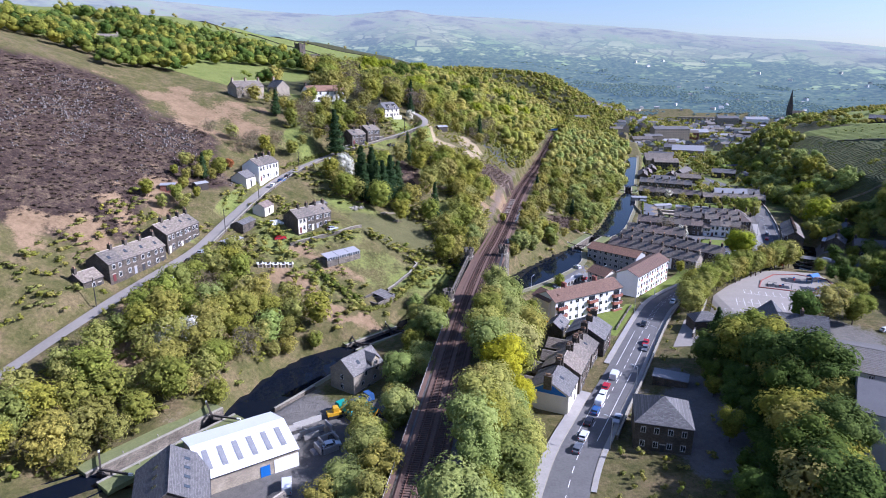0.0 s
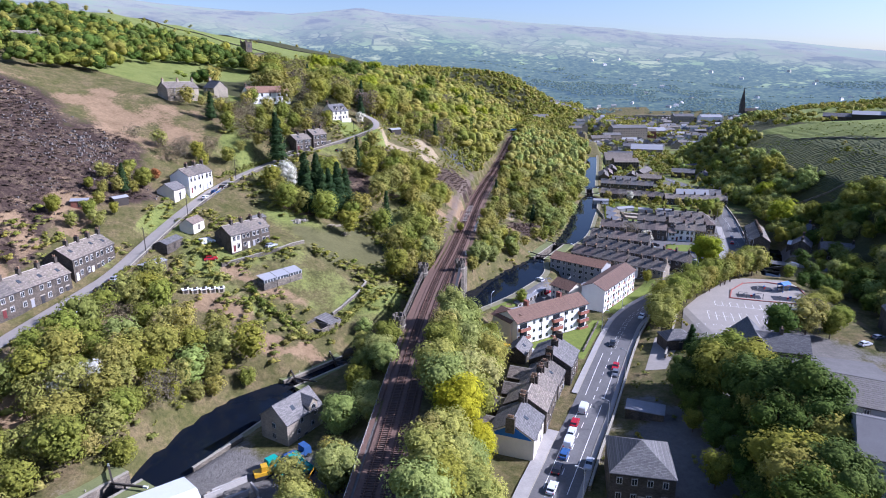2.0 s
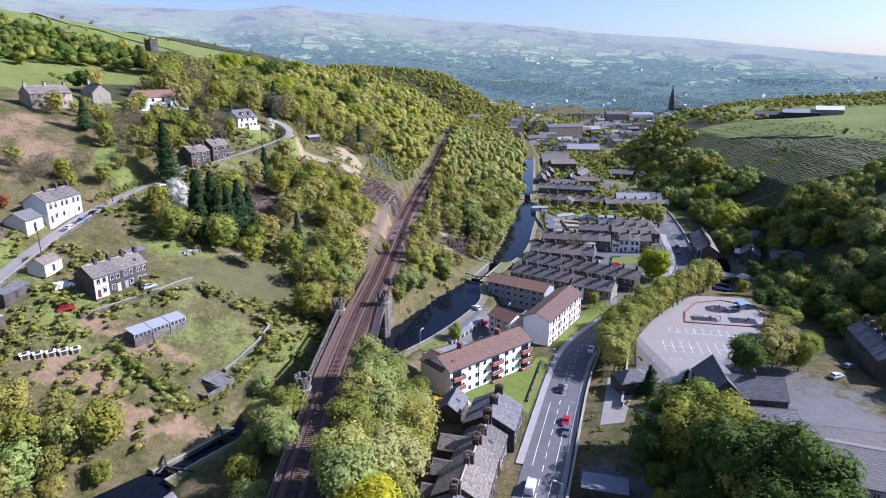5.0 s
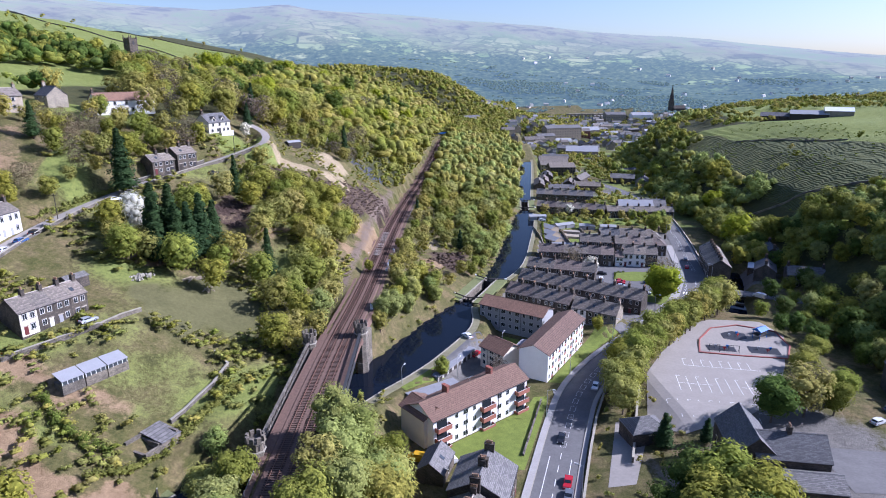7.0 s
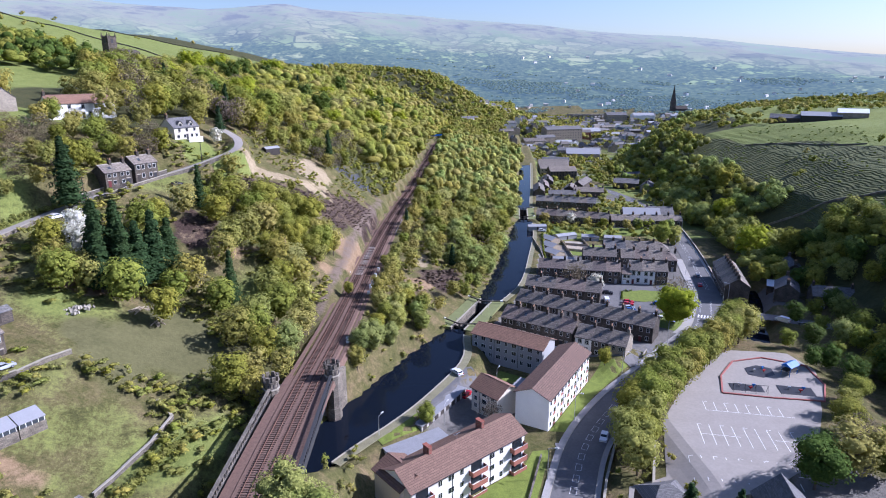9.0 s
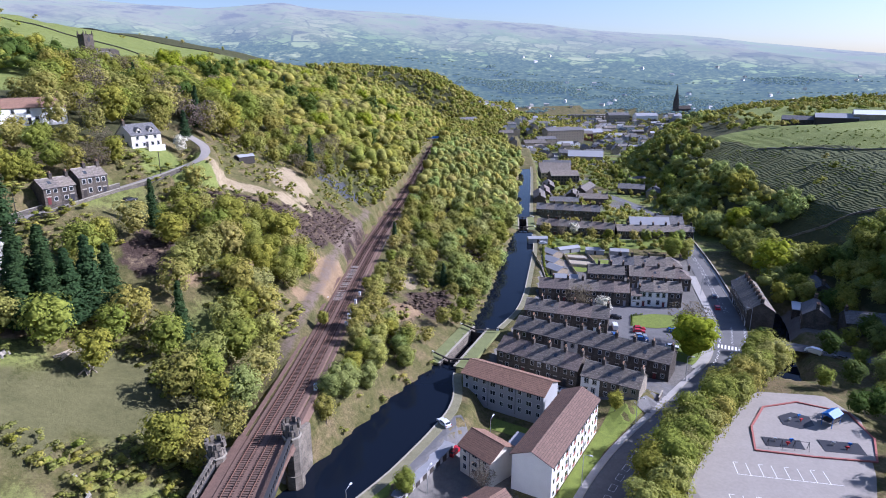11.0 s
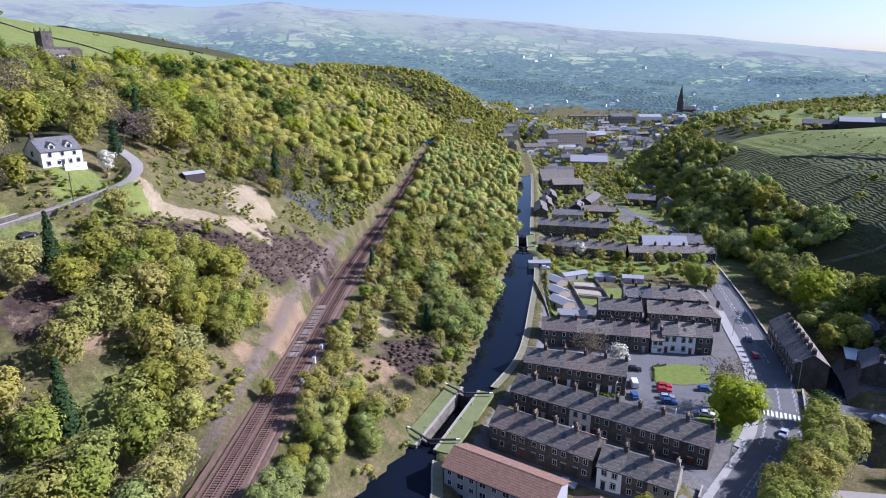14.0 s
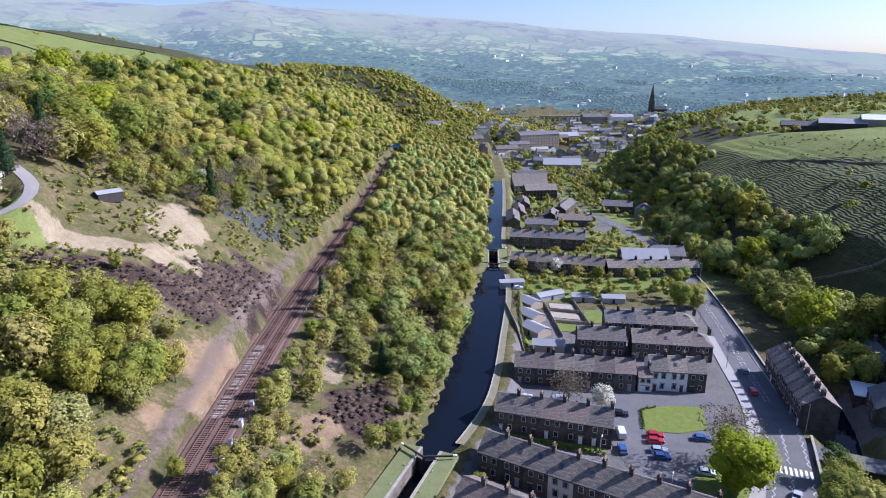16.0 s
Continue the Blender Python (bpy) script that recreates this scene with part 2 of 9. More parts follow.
SCRUB = foliage("scrub_leaf", [(0.154, 0.166, 0.0354), (0.235, 0.238, 0.0574), (0.328, 0.304, 0.0926)], 0.35, 0.2)
# far trees carry distance haze as a bluish emission
FAR_LEAF_HAZED = foliage("distant_leaf_hazed", [(0.09, 0.11, 0.04), (0.12, 0.14, 0.05), (0.16, 0.175, 0.07)], 0.25, 0.15, (0.05, 0.085, 0.12), 0.3)

# water: dark, still and glossy
WATER, wnt, wb = material("canal_water", 0.04, 0, 0.14)
wb.inputs["Base Color"].default_value = (0.006, 0.009, 0.016, 1)
wb.inputs["IOR"].default_value = 1.33
relief(wnt, wb, noisy(wnt, coords(wnt), 0.7, 3), 0.05, 0.04)


def ground_material():
    """Grass, bracken, bare soil and heather by the sheet's own cover weights, roughened by noise."""
    m, nt, b = material("ground_cover", 0.95, 0, 0.15)
    v = coords(nt)
    big, mid, fine = noisy(nt, v, 0.035, 5), noisy(nt, v, 0.16, 5, 0.65), noisy(nt, v, 0.9, 8, 0.8)
    grass = ramp(nt, mixed(nt, 0.5, mid, fine), [(0.36, (0.038, 0.05, 0.01)), (0.5, (0.082, 0.09, 0.02)), (0.64, (0.16, 0.138, 0.046))])
    rough = ramp(nt, mid, [(0.42, (0, 0, 0)), (0.62, (1, 1, 1))])
    dry = ramp(nt, fine, [(0.35, (0.095, 0.07, 0.04)), (0.65, (0.25, 0.18, 0.105))])
    col = mixed(nt, mixed(nt, 1.0, mixed(nt, 0.5, rough, big), (0.95, 0.95, 0.95), "MULTIPLY"), grass, dry)
    covers = {"pasture": [(0.4, (0.125, 0.155, 0.036)), (0.62, (0.215, 0.235, 0.065))], "heather": [(0.36, (0.022, 0.014, 0.012)), (0.5, (0.06, 0.04, 0.032)), (0.58, (0.13, 0.095, 0.062)), (0.66, (0.26, 0.2, 0.12))],
              "bracken": [(0.35, (0.15, 0.1, 0.055)), (0.65, (0.33, 0.23, 0.135))], "sand": [(0.35, (0.2, 0.155, 0.09)), (0.65, (0.39, 0.315, 0.2))],
              "spoil": [(0.35, (0.1, 0.078, 0.06)), (0.65, (0.2, 0.15, 0.115))], "slate": [(0.35, (0.035, 0.037, 0.042)), (0.65, (0.095, 0.097, 0.103))], "yard": [(0.35, (0.11, 0.105, 0.095)), (0.65, (0.2, 0.185, 0.165))],
              # dark rough slope: its grazing-sun shade is put into this olive tone too
              "woodland": [(0.35, (0.035, 0.042, 0.015)), (0.65, (0.09, 0.085, 0.035))], "shaded_heath": [(0.38, (0.04, 0.05, 0.02)), (0.5, (0.075, 0.085, 0.032)), (0.64, (0.14, 0.14, 0.06))], "worn": [(0.35, (0.08, 0.08, 0.032)), (0.65, (0.15, 0.138, 0.062))]}
    for key, stops in covers.items():
        at = nt.nodes.new("ShaderNodeAttribute")
        at.attribute_name = key
        ad = nt.nodes.new("ShaderNodeMath")
        ad.operation = "ADD"
        nt.links.new(at.outputs["Fac"], ad.inputs[0])
        sc = node(nt, "MapRange")
        nt.links.new(mixed(nt, 0.5, mid, fine), sc.inputs[0])
        sc.inputs[3].default_value, sc.inputs[4].default_value = -0.55, 0.55
        nt.links.new(sc.outputs[0], ad.inputs[1])
        fac = ramp(nt, ad.outputs[0], [(0.42, (0, 0, 0)), (0.6, (1, 1, 1))])
        col = mixed(nt, fac, col, ramp(nt, mixed(nt, 0.6, mid, fine), stops))
    nt.links.new(col, b.inputs["Base Color"])
    # sheep terraces across the shaded slope, following the contours
    sep, wob, sine, shaded_heath, lines = nt.nodes.new("ShaderNodeSeparateXYZ"), nt.nodes.new("ShaderNodeMath"), nt.nodes.new("ShaderNodeMath"), nt.nodes.new("ShaderNodeAttribute"), nt.nodes.new("ShaderNodeMath")
    shaded_heath.attribute_name = "shaded_heath"
    nt.links.new(v, sep.inputs[0])
    wob.operation = "MULTIPLY_ADD"
    wob.inputs[1].default_value = 8.0
    nt.links.new(sep.outputs[2], wob.inputs[0])
    warp = node(nt, "MapRange")
    nt.links.new(noisy(nt, v, 0.05, 3, 0.6), warp.inputs[0])
    warp.inputs[4].default_value = 34.0
    nt.links.new(warp.outputs[0], wob.inputs[2])
    sine.operation = "SINE"
    nt.links.new(wob.outputs[0], sine.inputs[0])
    lines.operation = "MULTIPLY"
    nt.links.new(sine.outputs[0], lines.inputs[0])
    nt.links.new(shaded_heath.outputs["Fac"], lines.inputs[1])
    both = nt.nodes.new("ShaderNodeMath")
    nt.links.new(fine, both.inputs[0])
    nt.links.new(lines.outputs[0], both.inputs[1])
    relief(nt, b, both.outputs[0], 0.75, 0.45)
    return m


GROUND = ground_material()


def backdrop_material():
    """The far side of the valley, haze painted in as bluish emission: woods low down, walled fields above them, open
    moor on top.
    """
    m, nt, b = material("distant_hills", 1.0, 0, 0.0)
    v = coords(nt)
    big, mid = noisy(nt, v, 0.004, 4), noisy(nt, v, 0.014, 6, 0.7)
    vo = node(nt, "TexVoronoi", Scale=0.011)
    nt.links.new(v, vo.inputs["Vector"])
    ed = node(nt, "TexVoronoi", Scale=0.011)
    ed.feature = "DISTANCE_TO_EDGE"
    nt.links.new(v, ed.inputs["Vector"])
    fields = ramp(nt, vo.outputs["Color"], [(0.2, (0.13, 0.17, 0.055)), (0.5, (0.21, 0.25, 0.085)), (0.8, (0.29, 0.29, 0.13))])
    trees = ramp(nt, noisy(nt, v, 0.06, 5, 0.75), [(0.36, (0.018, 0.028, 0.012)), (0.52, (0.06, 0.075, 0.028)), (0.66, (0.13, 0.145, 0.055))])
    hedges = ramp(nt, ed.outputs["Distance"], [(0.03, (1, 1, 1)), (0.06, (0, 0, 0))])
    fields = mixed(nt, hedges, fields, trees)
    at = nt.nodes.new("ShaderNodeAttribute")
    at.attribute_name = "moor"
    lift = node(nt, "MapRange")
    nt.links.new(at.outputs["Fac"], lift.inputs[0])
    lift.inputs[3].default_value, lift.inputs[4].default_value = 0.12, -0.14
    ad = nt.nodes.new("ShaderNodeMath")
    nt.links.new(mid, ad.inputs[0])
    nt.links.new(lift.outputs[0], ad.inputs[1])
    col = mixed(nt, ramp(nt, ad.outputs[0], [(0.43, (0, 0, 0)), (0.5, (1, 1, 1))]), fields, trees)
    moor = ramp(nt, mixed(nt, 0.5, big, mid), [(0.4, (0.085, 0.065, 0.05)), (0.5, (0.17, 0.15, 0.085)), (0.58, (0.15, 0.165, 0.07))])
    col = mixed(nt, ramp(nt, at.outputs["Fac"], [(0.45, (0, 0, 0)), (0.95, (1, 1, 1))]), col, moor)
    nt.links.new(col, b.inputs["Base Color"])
    # blue haze painted as emission, stronger with distance
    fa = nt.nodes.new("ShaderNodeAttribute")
    fa.attribute_name = "painted_haze"
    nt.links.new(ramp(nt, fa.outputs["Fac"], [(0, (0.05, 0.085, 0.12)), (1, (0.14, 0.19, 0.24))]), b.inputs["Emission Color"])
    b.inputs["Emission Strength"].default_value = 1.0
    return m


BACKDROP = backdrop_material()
# ---- the plan: lines of the railway, canal and roads, and the height of the ground ----
def smooth(a, b, v):
    k = np.clip((v - a) / (b - a), 0, 1)
    return k * k * (3 - 2 * k)


class Line:
    """A way through the plan: rows of x, y and further values that run along it."""

    def __init__(self, rows):
        self.rows = np.array(rows, float)
        self.run = np.concatenate([[0], np.cumsum(np.hypot(*np.diff(self.rows[:, :2], axis=0).T))])

    def near(self, x, y):
        """Distance, side (left is positive) and the values at the nearest place."""
        x, y = np.asarray(x, float), np.asarray(y, float)
        if x.size <= 200:
            a, b = self.rows[:-1], self.rows[1:]
            dx, dy = b[:, 0] - a[:, 0], b[:, 1] - a[:, 1]
            px, py = x.reshape(-1, 1) - a[:, 0], y.reshape(-1, 1) - a[:, 1]
            k = np.clip((px * dx + py * dy) / (dx * dx + dy * dy), 0, 1)
            d = np.hypot(px - k * dx, py - k * dy)
            i, n = np.argmin(d, 1), np.arange(x.size)
            kk = k[n, i]
            vals = [(a[i, j] + kk * (b[i, j] - a[i, j])).reshape(x.shape) for j in range(2, self.rows.shape[1])]
            vals.append((self.run[i] + kk * (self.run[i + 1] - self.run[i])).reshape(x.shape))
            return d[n, i].reshape(x.shape), np.sign(dx[i] * py[n, i] - dy[i] * px[n, i]).reshape(x.shape), vals
        best, side = np.full(x.shape, 1e18), np.zeros(x.shape)
        vals = [np.zeros(x.shape) for _ in range(self.rows.shape[1] - 1)]
        for i in range(len(self.rows) - 1):
            p, q = self.rows[i], self.rows[i + 1]
            dx, dy = q[0] - p[0], q[1] - p[1]
            k = np.clip(((x - p[0]) * dx + (y - p[1]) * dy) / (dx * dx + dy * dy), 0, 1)
            d = np.hypot(x - p[0] - k * dx, y - p[1] - k * dy)
            m = d < best
            best = np.where(m, d, best)
            side = np.where(m, np.sign(dx * (y - p[1]) - dy * (x - p[0])), side)
            for j in range(len(vals) - 1):
                vals[j] = np.where(m, p[j + 2] + k * (q[j + 2] - p[j + 2]), vals[j])
            vals[-1] = np.where(m, self.run[i] + k * (self.run[i + 1] - self.run[i]), vals[-1])
        return best, side, vals

    def at(self, s, off=0.0):
        """The row at s metres along, moved off metres to the left, and the heading."""
        i = int(np.clip(np.searchsorted(self.run, s) - 1, 0, len(self.rows) - 2))
        p, q = self.rows[i], self.rows[i + 1]
        k = (s - self.run[i]) / (self.run[i + 1] - self.run[i])
        r = p + k * (q - p)
        # the normal turns smoothly from piece to piece
        def head(j):
            j = min(max(j, 0), len(self.rows) - 2)
            return math.atan2(self.rows[j + 1][1] - self.rows[j][1], self.rows[j + 1][0] - self.rows[j][0])
        h0 = head(i)
        a, b = (head(i - 1) + h0) / 2, (head(i + 1) + h0) / 2
        h = a + np.clip(k, 0, 1) * (b - a)
        r = r.copy()
        r[0] += -math.sin(h) * off
        r[1] += math.cos(h) * off
        return r, h


def curve(rows, step=4.0):
    """A finer, rounder Line through the rows."""
    rows = np.array(rows, float)
    out = []
    for i in range(len(rows) - 1):
        p0, p1, p2, p3 = rows[max(i - 1, 0)], rows[i], rows[i + 1], rows[min(i + 2, len(rows) - 1)]
        n = max(1, int(np.hypot(*(p2 - p1)[:2]) / step))
        for k in np.arange(n) / n:
            out.append(0.5 * (2 * p1 + (p2 - p0) * k + (2 * p0 - 5 * p1 + 4 * p2 - p3) * k * k + (3 * p1 - p0 - 3 * p2 + p3) * k ** 3))
    out.append(rows[-1])
    return Line(out)


# railway: x, y, z
RAIL = curve([(-17, -160, 11), (-15.2, 60, 11), (-14, 144, 11), (-12.6, 190, 11), (-9.6, 235, 11), (-6, 270, 11), (-2.5, 312, 11),
              (0, 345, 11), (4, 388, 11), (10, 440, 11), (17, 493, 11), (30, 620, 10.5), (46, 770, 10), (84, 1050, 6)], 10)
# canal: x, y, half width, water level
CANAL = curve([(-170, 20, 5, 3), (-130, 56, 5, 3), (-104, 77, 4.5, 3), (-86, 92.5, 2.8, 3), (-80.8, 98.6, 2.3, 2.8), (-79.8, 100.4, 2.3, 0), (-67.5, 122.5, 2.3, 0),
               (-64.5, 130, 5, 0), (-59.5, 146, 7, 0), (-53.5, 160, 7, 0), (-48.5, 168, 4.5, 0), (-46, 172, 2.4, 0), (-37, 183.5, 2.4, 0), (-33.5, 188.5, 5, 0), (-22, 204, 6, 0), (-5, 228, 6, 0), (4, 241, 7.5, 0),
               (12, 253, 8, 0), (23, 273, 8, 0), (28, 287, 4.5, 0), (31.6, 295, 2.4, 0), (32.6, 296.6, 2.3, -3), (42.5, 317, 2.3, -3), (45.5, 326, 4, -3),
               (53.5, 344, 6, -3), (59, 361, 6.5, -3), (66, 388, 6.5, -3), (75, 423, 6.2, -3), (81, 450, 5, -3), (83.3, 463, 2.4, -3), (83.7, 465, 2.3, -6),
               (87.5, 488, 2.3, -6), (90, 500, 4, -6), (95, 530, 4.5, -6), (112, 620, 5, -6), (130, 720, 5, -6), (150, 860, 5, -6)], 3)
# main road: x, y, z, half width
ROAD = curve([(0, 40, 0.5, 4.5), (13, 110, 0, 4.5), (22.5, 140, -0.6, 4.5), (32, 165, -1.2, 4.5), (41, 190, -2, 4.4), (50, 214, -2.6, 4.4), (58, 232, -3, 4.4),
              (71, 250, -3.4, 4.4), (88, 268, -3.9, 4.5), (105, 285, -4.4, 5), (119, 299, -4.8, 5.5), (130, 318, -5, 5.3), (138.5, 338, -5.1, 4.5), (146, 365, -5.4, 4.2),
              (156, 400, -5.8, 4.2), (168, 450, -6.5, 4.2), (176, 500, -7.5, 4.2), (176, 560, -9, 4.2), (165, 640, -11, 4.2), (170, 760, -14, 4.2), (200, 900, -17, 4)], 4)
SIDE_ROAD = curve([(133, 321, -5, 3.2), (141, 315, -4.9, 3.2), (152, 308, -4.7, 3.2), (175, 292, -3.5, 3), (205, 270, 0, 3)], 4)
# lane on the hill: x, y, z, half width
LANE = curve([(-124, 60, 8, 2), (-118, 112, 13, 2), (-113, 132, 17.5, 2), (-109, 151, 21, 2.2), (-105.5, 170, 23.5, 2.3), (-103, 187, 25.7, 2.4), (-103.5, 213, 30, 2.3), (-103, 240, 34.5, 2.3),
              (-99.5, 265, 38.7, 2.3), (-91, 287, 42.5, 2.2), (-80, 308, 45.8, 2), (-67, 329, 48.8, 1.7), (-57, 341, 51.8, 1.6), (-51.5, 350, 54, 1.6), (-54, 361, 56.8, 1.6), (-64, 372, 60, 1.6)], 4)
# river beyond the road: x, y, half width, water level
RIVER = curve([(136.5, 294, 3.0, -8.7), (139, 300, 3.6, -8.8), (146, 318, 3.6, -9), (155, 333, 3.0, -9.1), (162, 350, 2.4, -9.2)], 5)

# the hillside beside the railway: heights at metres from the rails, by the way up the valley
OFFSETS = [0, 12, 30, 50, 75, 110, 150, 240, 400]
LEFT = {-100: [11, 5, 4, 4, 4, 8, 28, 75, 118], 100: [11, 2.5, 2.5, 2.5, 2, 14, 34, 80, 120], 150: [11, 3, 2, 2, 13, 27, 48, 90, 124],
        190: [11, 4, 3, 12, 21, 33, 54, 96, 126], 235: [11, 6, 13, 22, 29, 41, 60, 100, 127], 262: [11, 9, 16, 23, 32, 46, 64, 101, 127],
        310: [11, 15, 28, 37, 49, 61, 72, 97, 127], 360: [11, 20, 38, 48, 61, 69, 76, 95, 129], 620: [11, 17, 33, 45, 57, 69, 79, 95, 137],
        1000: [8, 12, 22, 34, 48, 62, 76, 94, 128]}
FLOOR = [(-100, 1.5), (100, 0), (160, -1), (235, -2.9), (320, -4.8), (400, -5.6), (500, -7.5), (700, -13), (1000, -20), (1500, -25)]
FOOT = [(-100, 120), (100, 140), (200, 150), (300, 168), (400, 190), (500, 203), (700, 222), (900, 310), (1200, 520), (1600, 900)]
RIGHT = [(0, 0), (12, 8), (30, 25), (60, 39), (110, 50), (180, 57), (320, 64), (500, 76), (900, 100)]
# the spur: x, height
SPUR = [(-400, 110), (-200, 92), (-60, 82), (0, 77), (57, 68), (100, 46), (138, 26), (217, 0), (300, -25)]
# the far skyline: degrees to the right of the valley, height
SKYLINE = [(-60, 420), (-40, 400), (-30, 385), (-18, 352), (-11.5, 388), (-9, 372), (1, 338), (10, 300), (17, 262), (26, 219), (33, 172), (41, 128), (60, 120)]


def table(pairs, v):
    return np.interp(v, [p[0] for p in pairs], [p[1] for p in pairs])


def wavy(x, y, size, seed=0):
    """A smooth, cheap unevenness between -1 and 1."""
    a, b = x / size + seed * 1.7, y / size - seed * 2.3
    return (np.sin(a * 1.9 + 1.3 * np.sin(b * 1.3 + seed)) + np.sin(b * 2.3 + 1.1 * np.sin(a * 1.7 - seed)) + np.sin((a + b) * 1.1 + seed * 3)) / 3


def height(x, y):
    """The ground's height, before water is let in."""
    x, y = np.asarray(x, float), np.asarray(y, float)
    d, side, (rz, _) = RAIL.near(x, y)
    # hillside on the railway's left
    keys = sorted(LEFT)
    cols = [np.interp(d, OFFSETS, LEFT[k]) for k in keys]
    left = cols[0]
    for i in range(len(keys) - 1):
        left = np.where(y >= keys[i], cols[i] + (cols[i + 1] - cols[i]) * smooth(keys[i], keys[i + 1], y), left)
    left = left + wavy(x, y, 23) * np.clip((d - 14) / 40, 0, 1) * 1.5 + wavy(x, y, 90, 2) * np.clip((d - 120) / 100, 0, 1) * 3
    fade = 1 - smooth(1000, 1500, y)
    left = -22 + (left + 22) * fade
    # right of the railway: bank down to canal or valley floor
    floor = table(FLOOR, y)
    cd, cside, (chw, cw, _) = CANAL.near(x, y)
    edge = np.maximum(cd - chw, 0)
    q = np.clip((d - 6) / np.maximum(d - 6 + edge, 0.1), 0, 1)
    knoll = 11 + (cw + 0.9 - 11) * np.where(q < 0.75, q * 0.85, 0.6375 + (q - 0.75) * 1.45) + wavy(x, y, 14, 3) * 0.7 * np.sin(np.clip(q, 0, 1) * math.pi)
    bank = 11 + (floor - 11) * smooth(7, 22, d)
    foot = table(FOOT, y)
    hill = floor + table(RIGHT, x - foot) * (1 - smooth(1000, 1700, y)) + wavy(x, y, 35, 5) * np.clip((x - foot) / 60, 0, 1) * 2.5
    slope = np.clip((x - foot - 20) / 15, 0, 1) * np.clip((foot + 92 - x) / 12, 0, 1) * smooth(330, 380, y) * smooth(660, 610, y)
    hill = hill + slope * 0.3 * np.sin(hill * 3.0 + 1.5 * wavy(x, y, 26, 6))
    mound = 9.0 * np.exp(-(((x - 92) / 30) ** 2 + ((y - 148) / 42) ** 2)) * smooth(42, 62, x - 0.36 * (y - 190))
    floor2 = hill + mound + 2.6 * smooth(0, 1, (x - 70) / 10) * smooth(0, 1, (142 - x) / 12) * smooth(195, 215, y) * smooth(292, 272, y)
    past = (cside < 0) | (y < 205)
    right = np.where(past, np.where(y < 222, np.minimum(bank, 11) + (floor2 - floor), floor2), knoll)
    tow = (cside < 0) & (y > 205)
    right = np.where(tow, cw + 0.6 + (right - cw - 0.6) * smooth(4.5, 9, edge), right)
    z = np.where(side > 0, left, right)
    z = np.where((d < 6) & ((y < 190) | (y > 238)), rz - 0.25, z)
    # the wooded spur round which the line bends
    spur = table(SPUR, x + 0.1 * (y - 1250)) + 3 * wavy(x, y, 60, 4)
    z = np.where(y > 850, np.maximum(z, -25 + (spur + 25) * smooth(880, 1220, y) * smooth(1720, 1420, y)), z)
    # the far hills
    r, az = np.hypot(x - 40, y - 200), np.degrees(np.arctan2(x - 40, y - 200))
    far = -25 + (table(SKYLINE, az) + 25) * (0.75 * smooth(1350, 3100, r) + 0.25 * np.clip((r - 1350) / 1850, 0, 1)) - 60 * smooth(3200, 4500, r)
    far = far + (wavy(x, y, 210, 1) * 13 + wavy(x, y, 95, 4) * 6) * smooth(1350, 1900, r) * smooth(3300, 2700, r)
    z = np.where((y > 600) | (r > 1350), np.maximum(z, far), z)
    # ways cut into the ground
    for line, margin in ((LANE, 4.0), (ROAD, 6.0), (SIDE_ROAD, 3.0)):
        ld, _, (lz, lhw, _) = line.near(x, y)
        z = np.where(ld < lhw + margin, lz - 0.12 + (z - lz + 0.12) * smooth(lhw + 1.2, lhw + margin, ld), z)
    return z


def ground(x, y):
    """The ground with the channels in it."""
    x, y = np.asarray(x, float), np.asarray(y, float)
    z = height(x, y)
    cd, cside, (chw, cw, run) = CANAL.near(x, y)
    m = (cd < chw + 5) & ((y < 700))
    bank = cw + 0.45
    z = np.where(m, np.where(cd < chw, cw - 1.8, bank + (z - bank) * smooth(0.5, 5, cd - chw)), z)
    rd, _, (rhw, rw, _) = RIVER.near(x, y)
    z = np.where(rd < rhw + 5, np.where(rd < rhw, rw - 0.8, rw - 0.2 + (z - rw + 0.2) * smooth(0, 5, rd - rhw)), z)
    return z

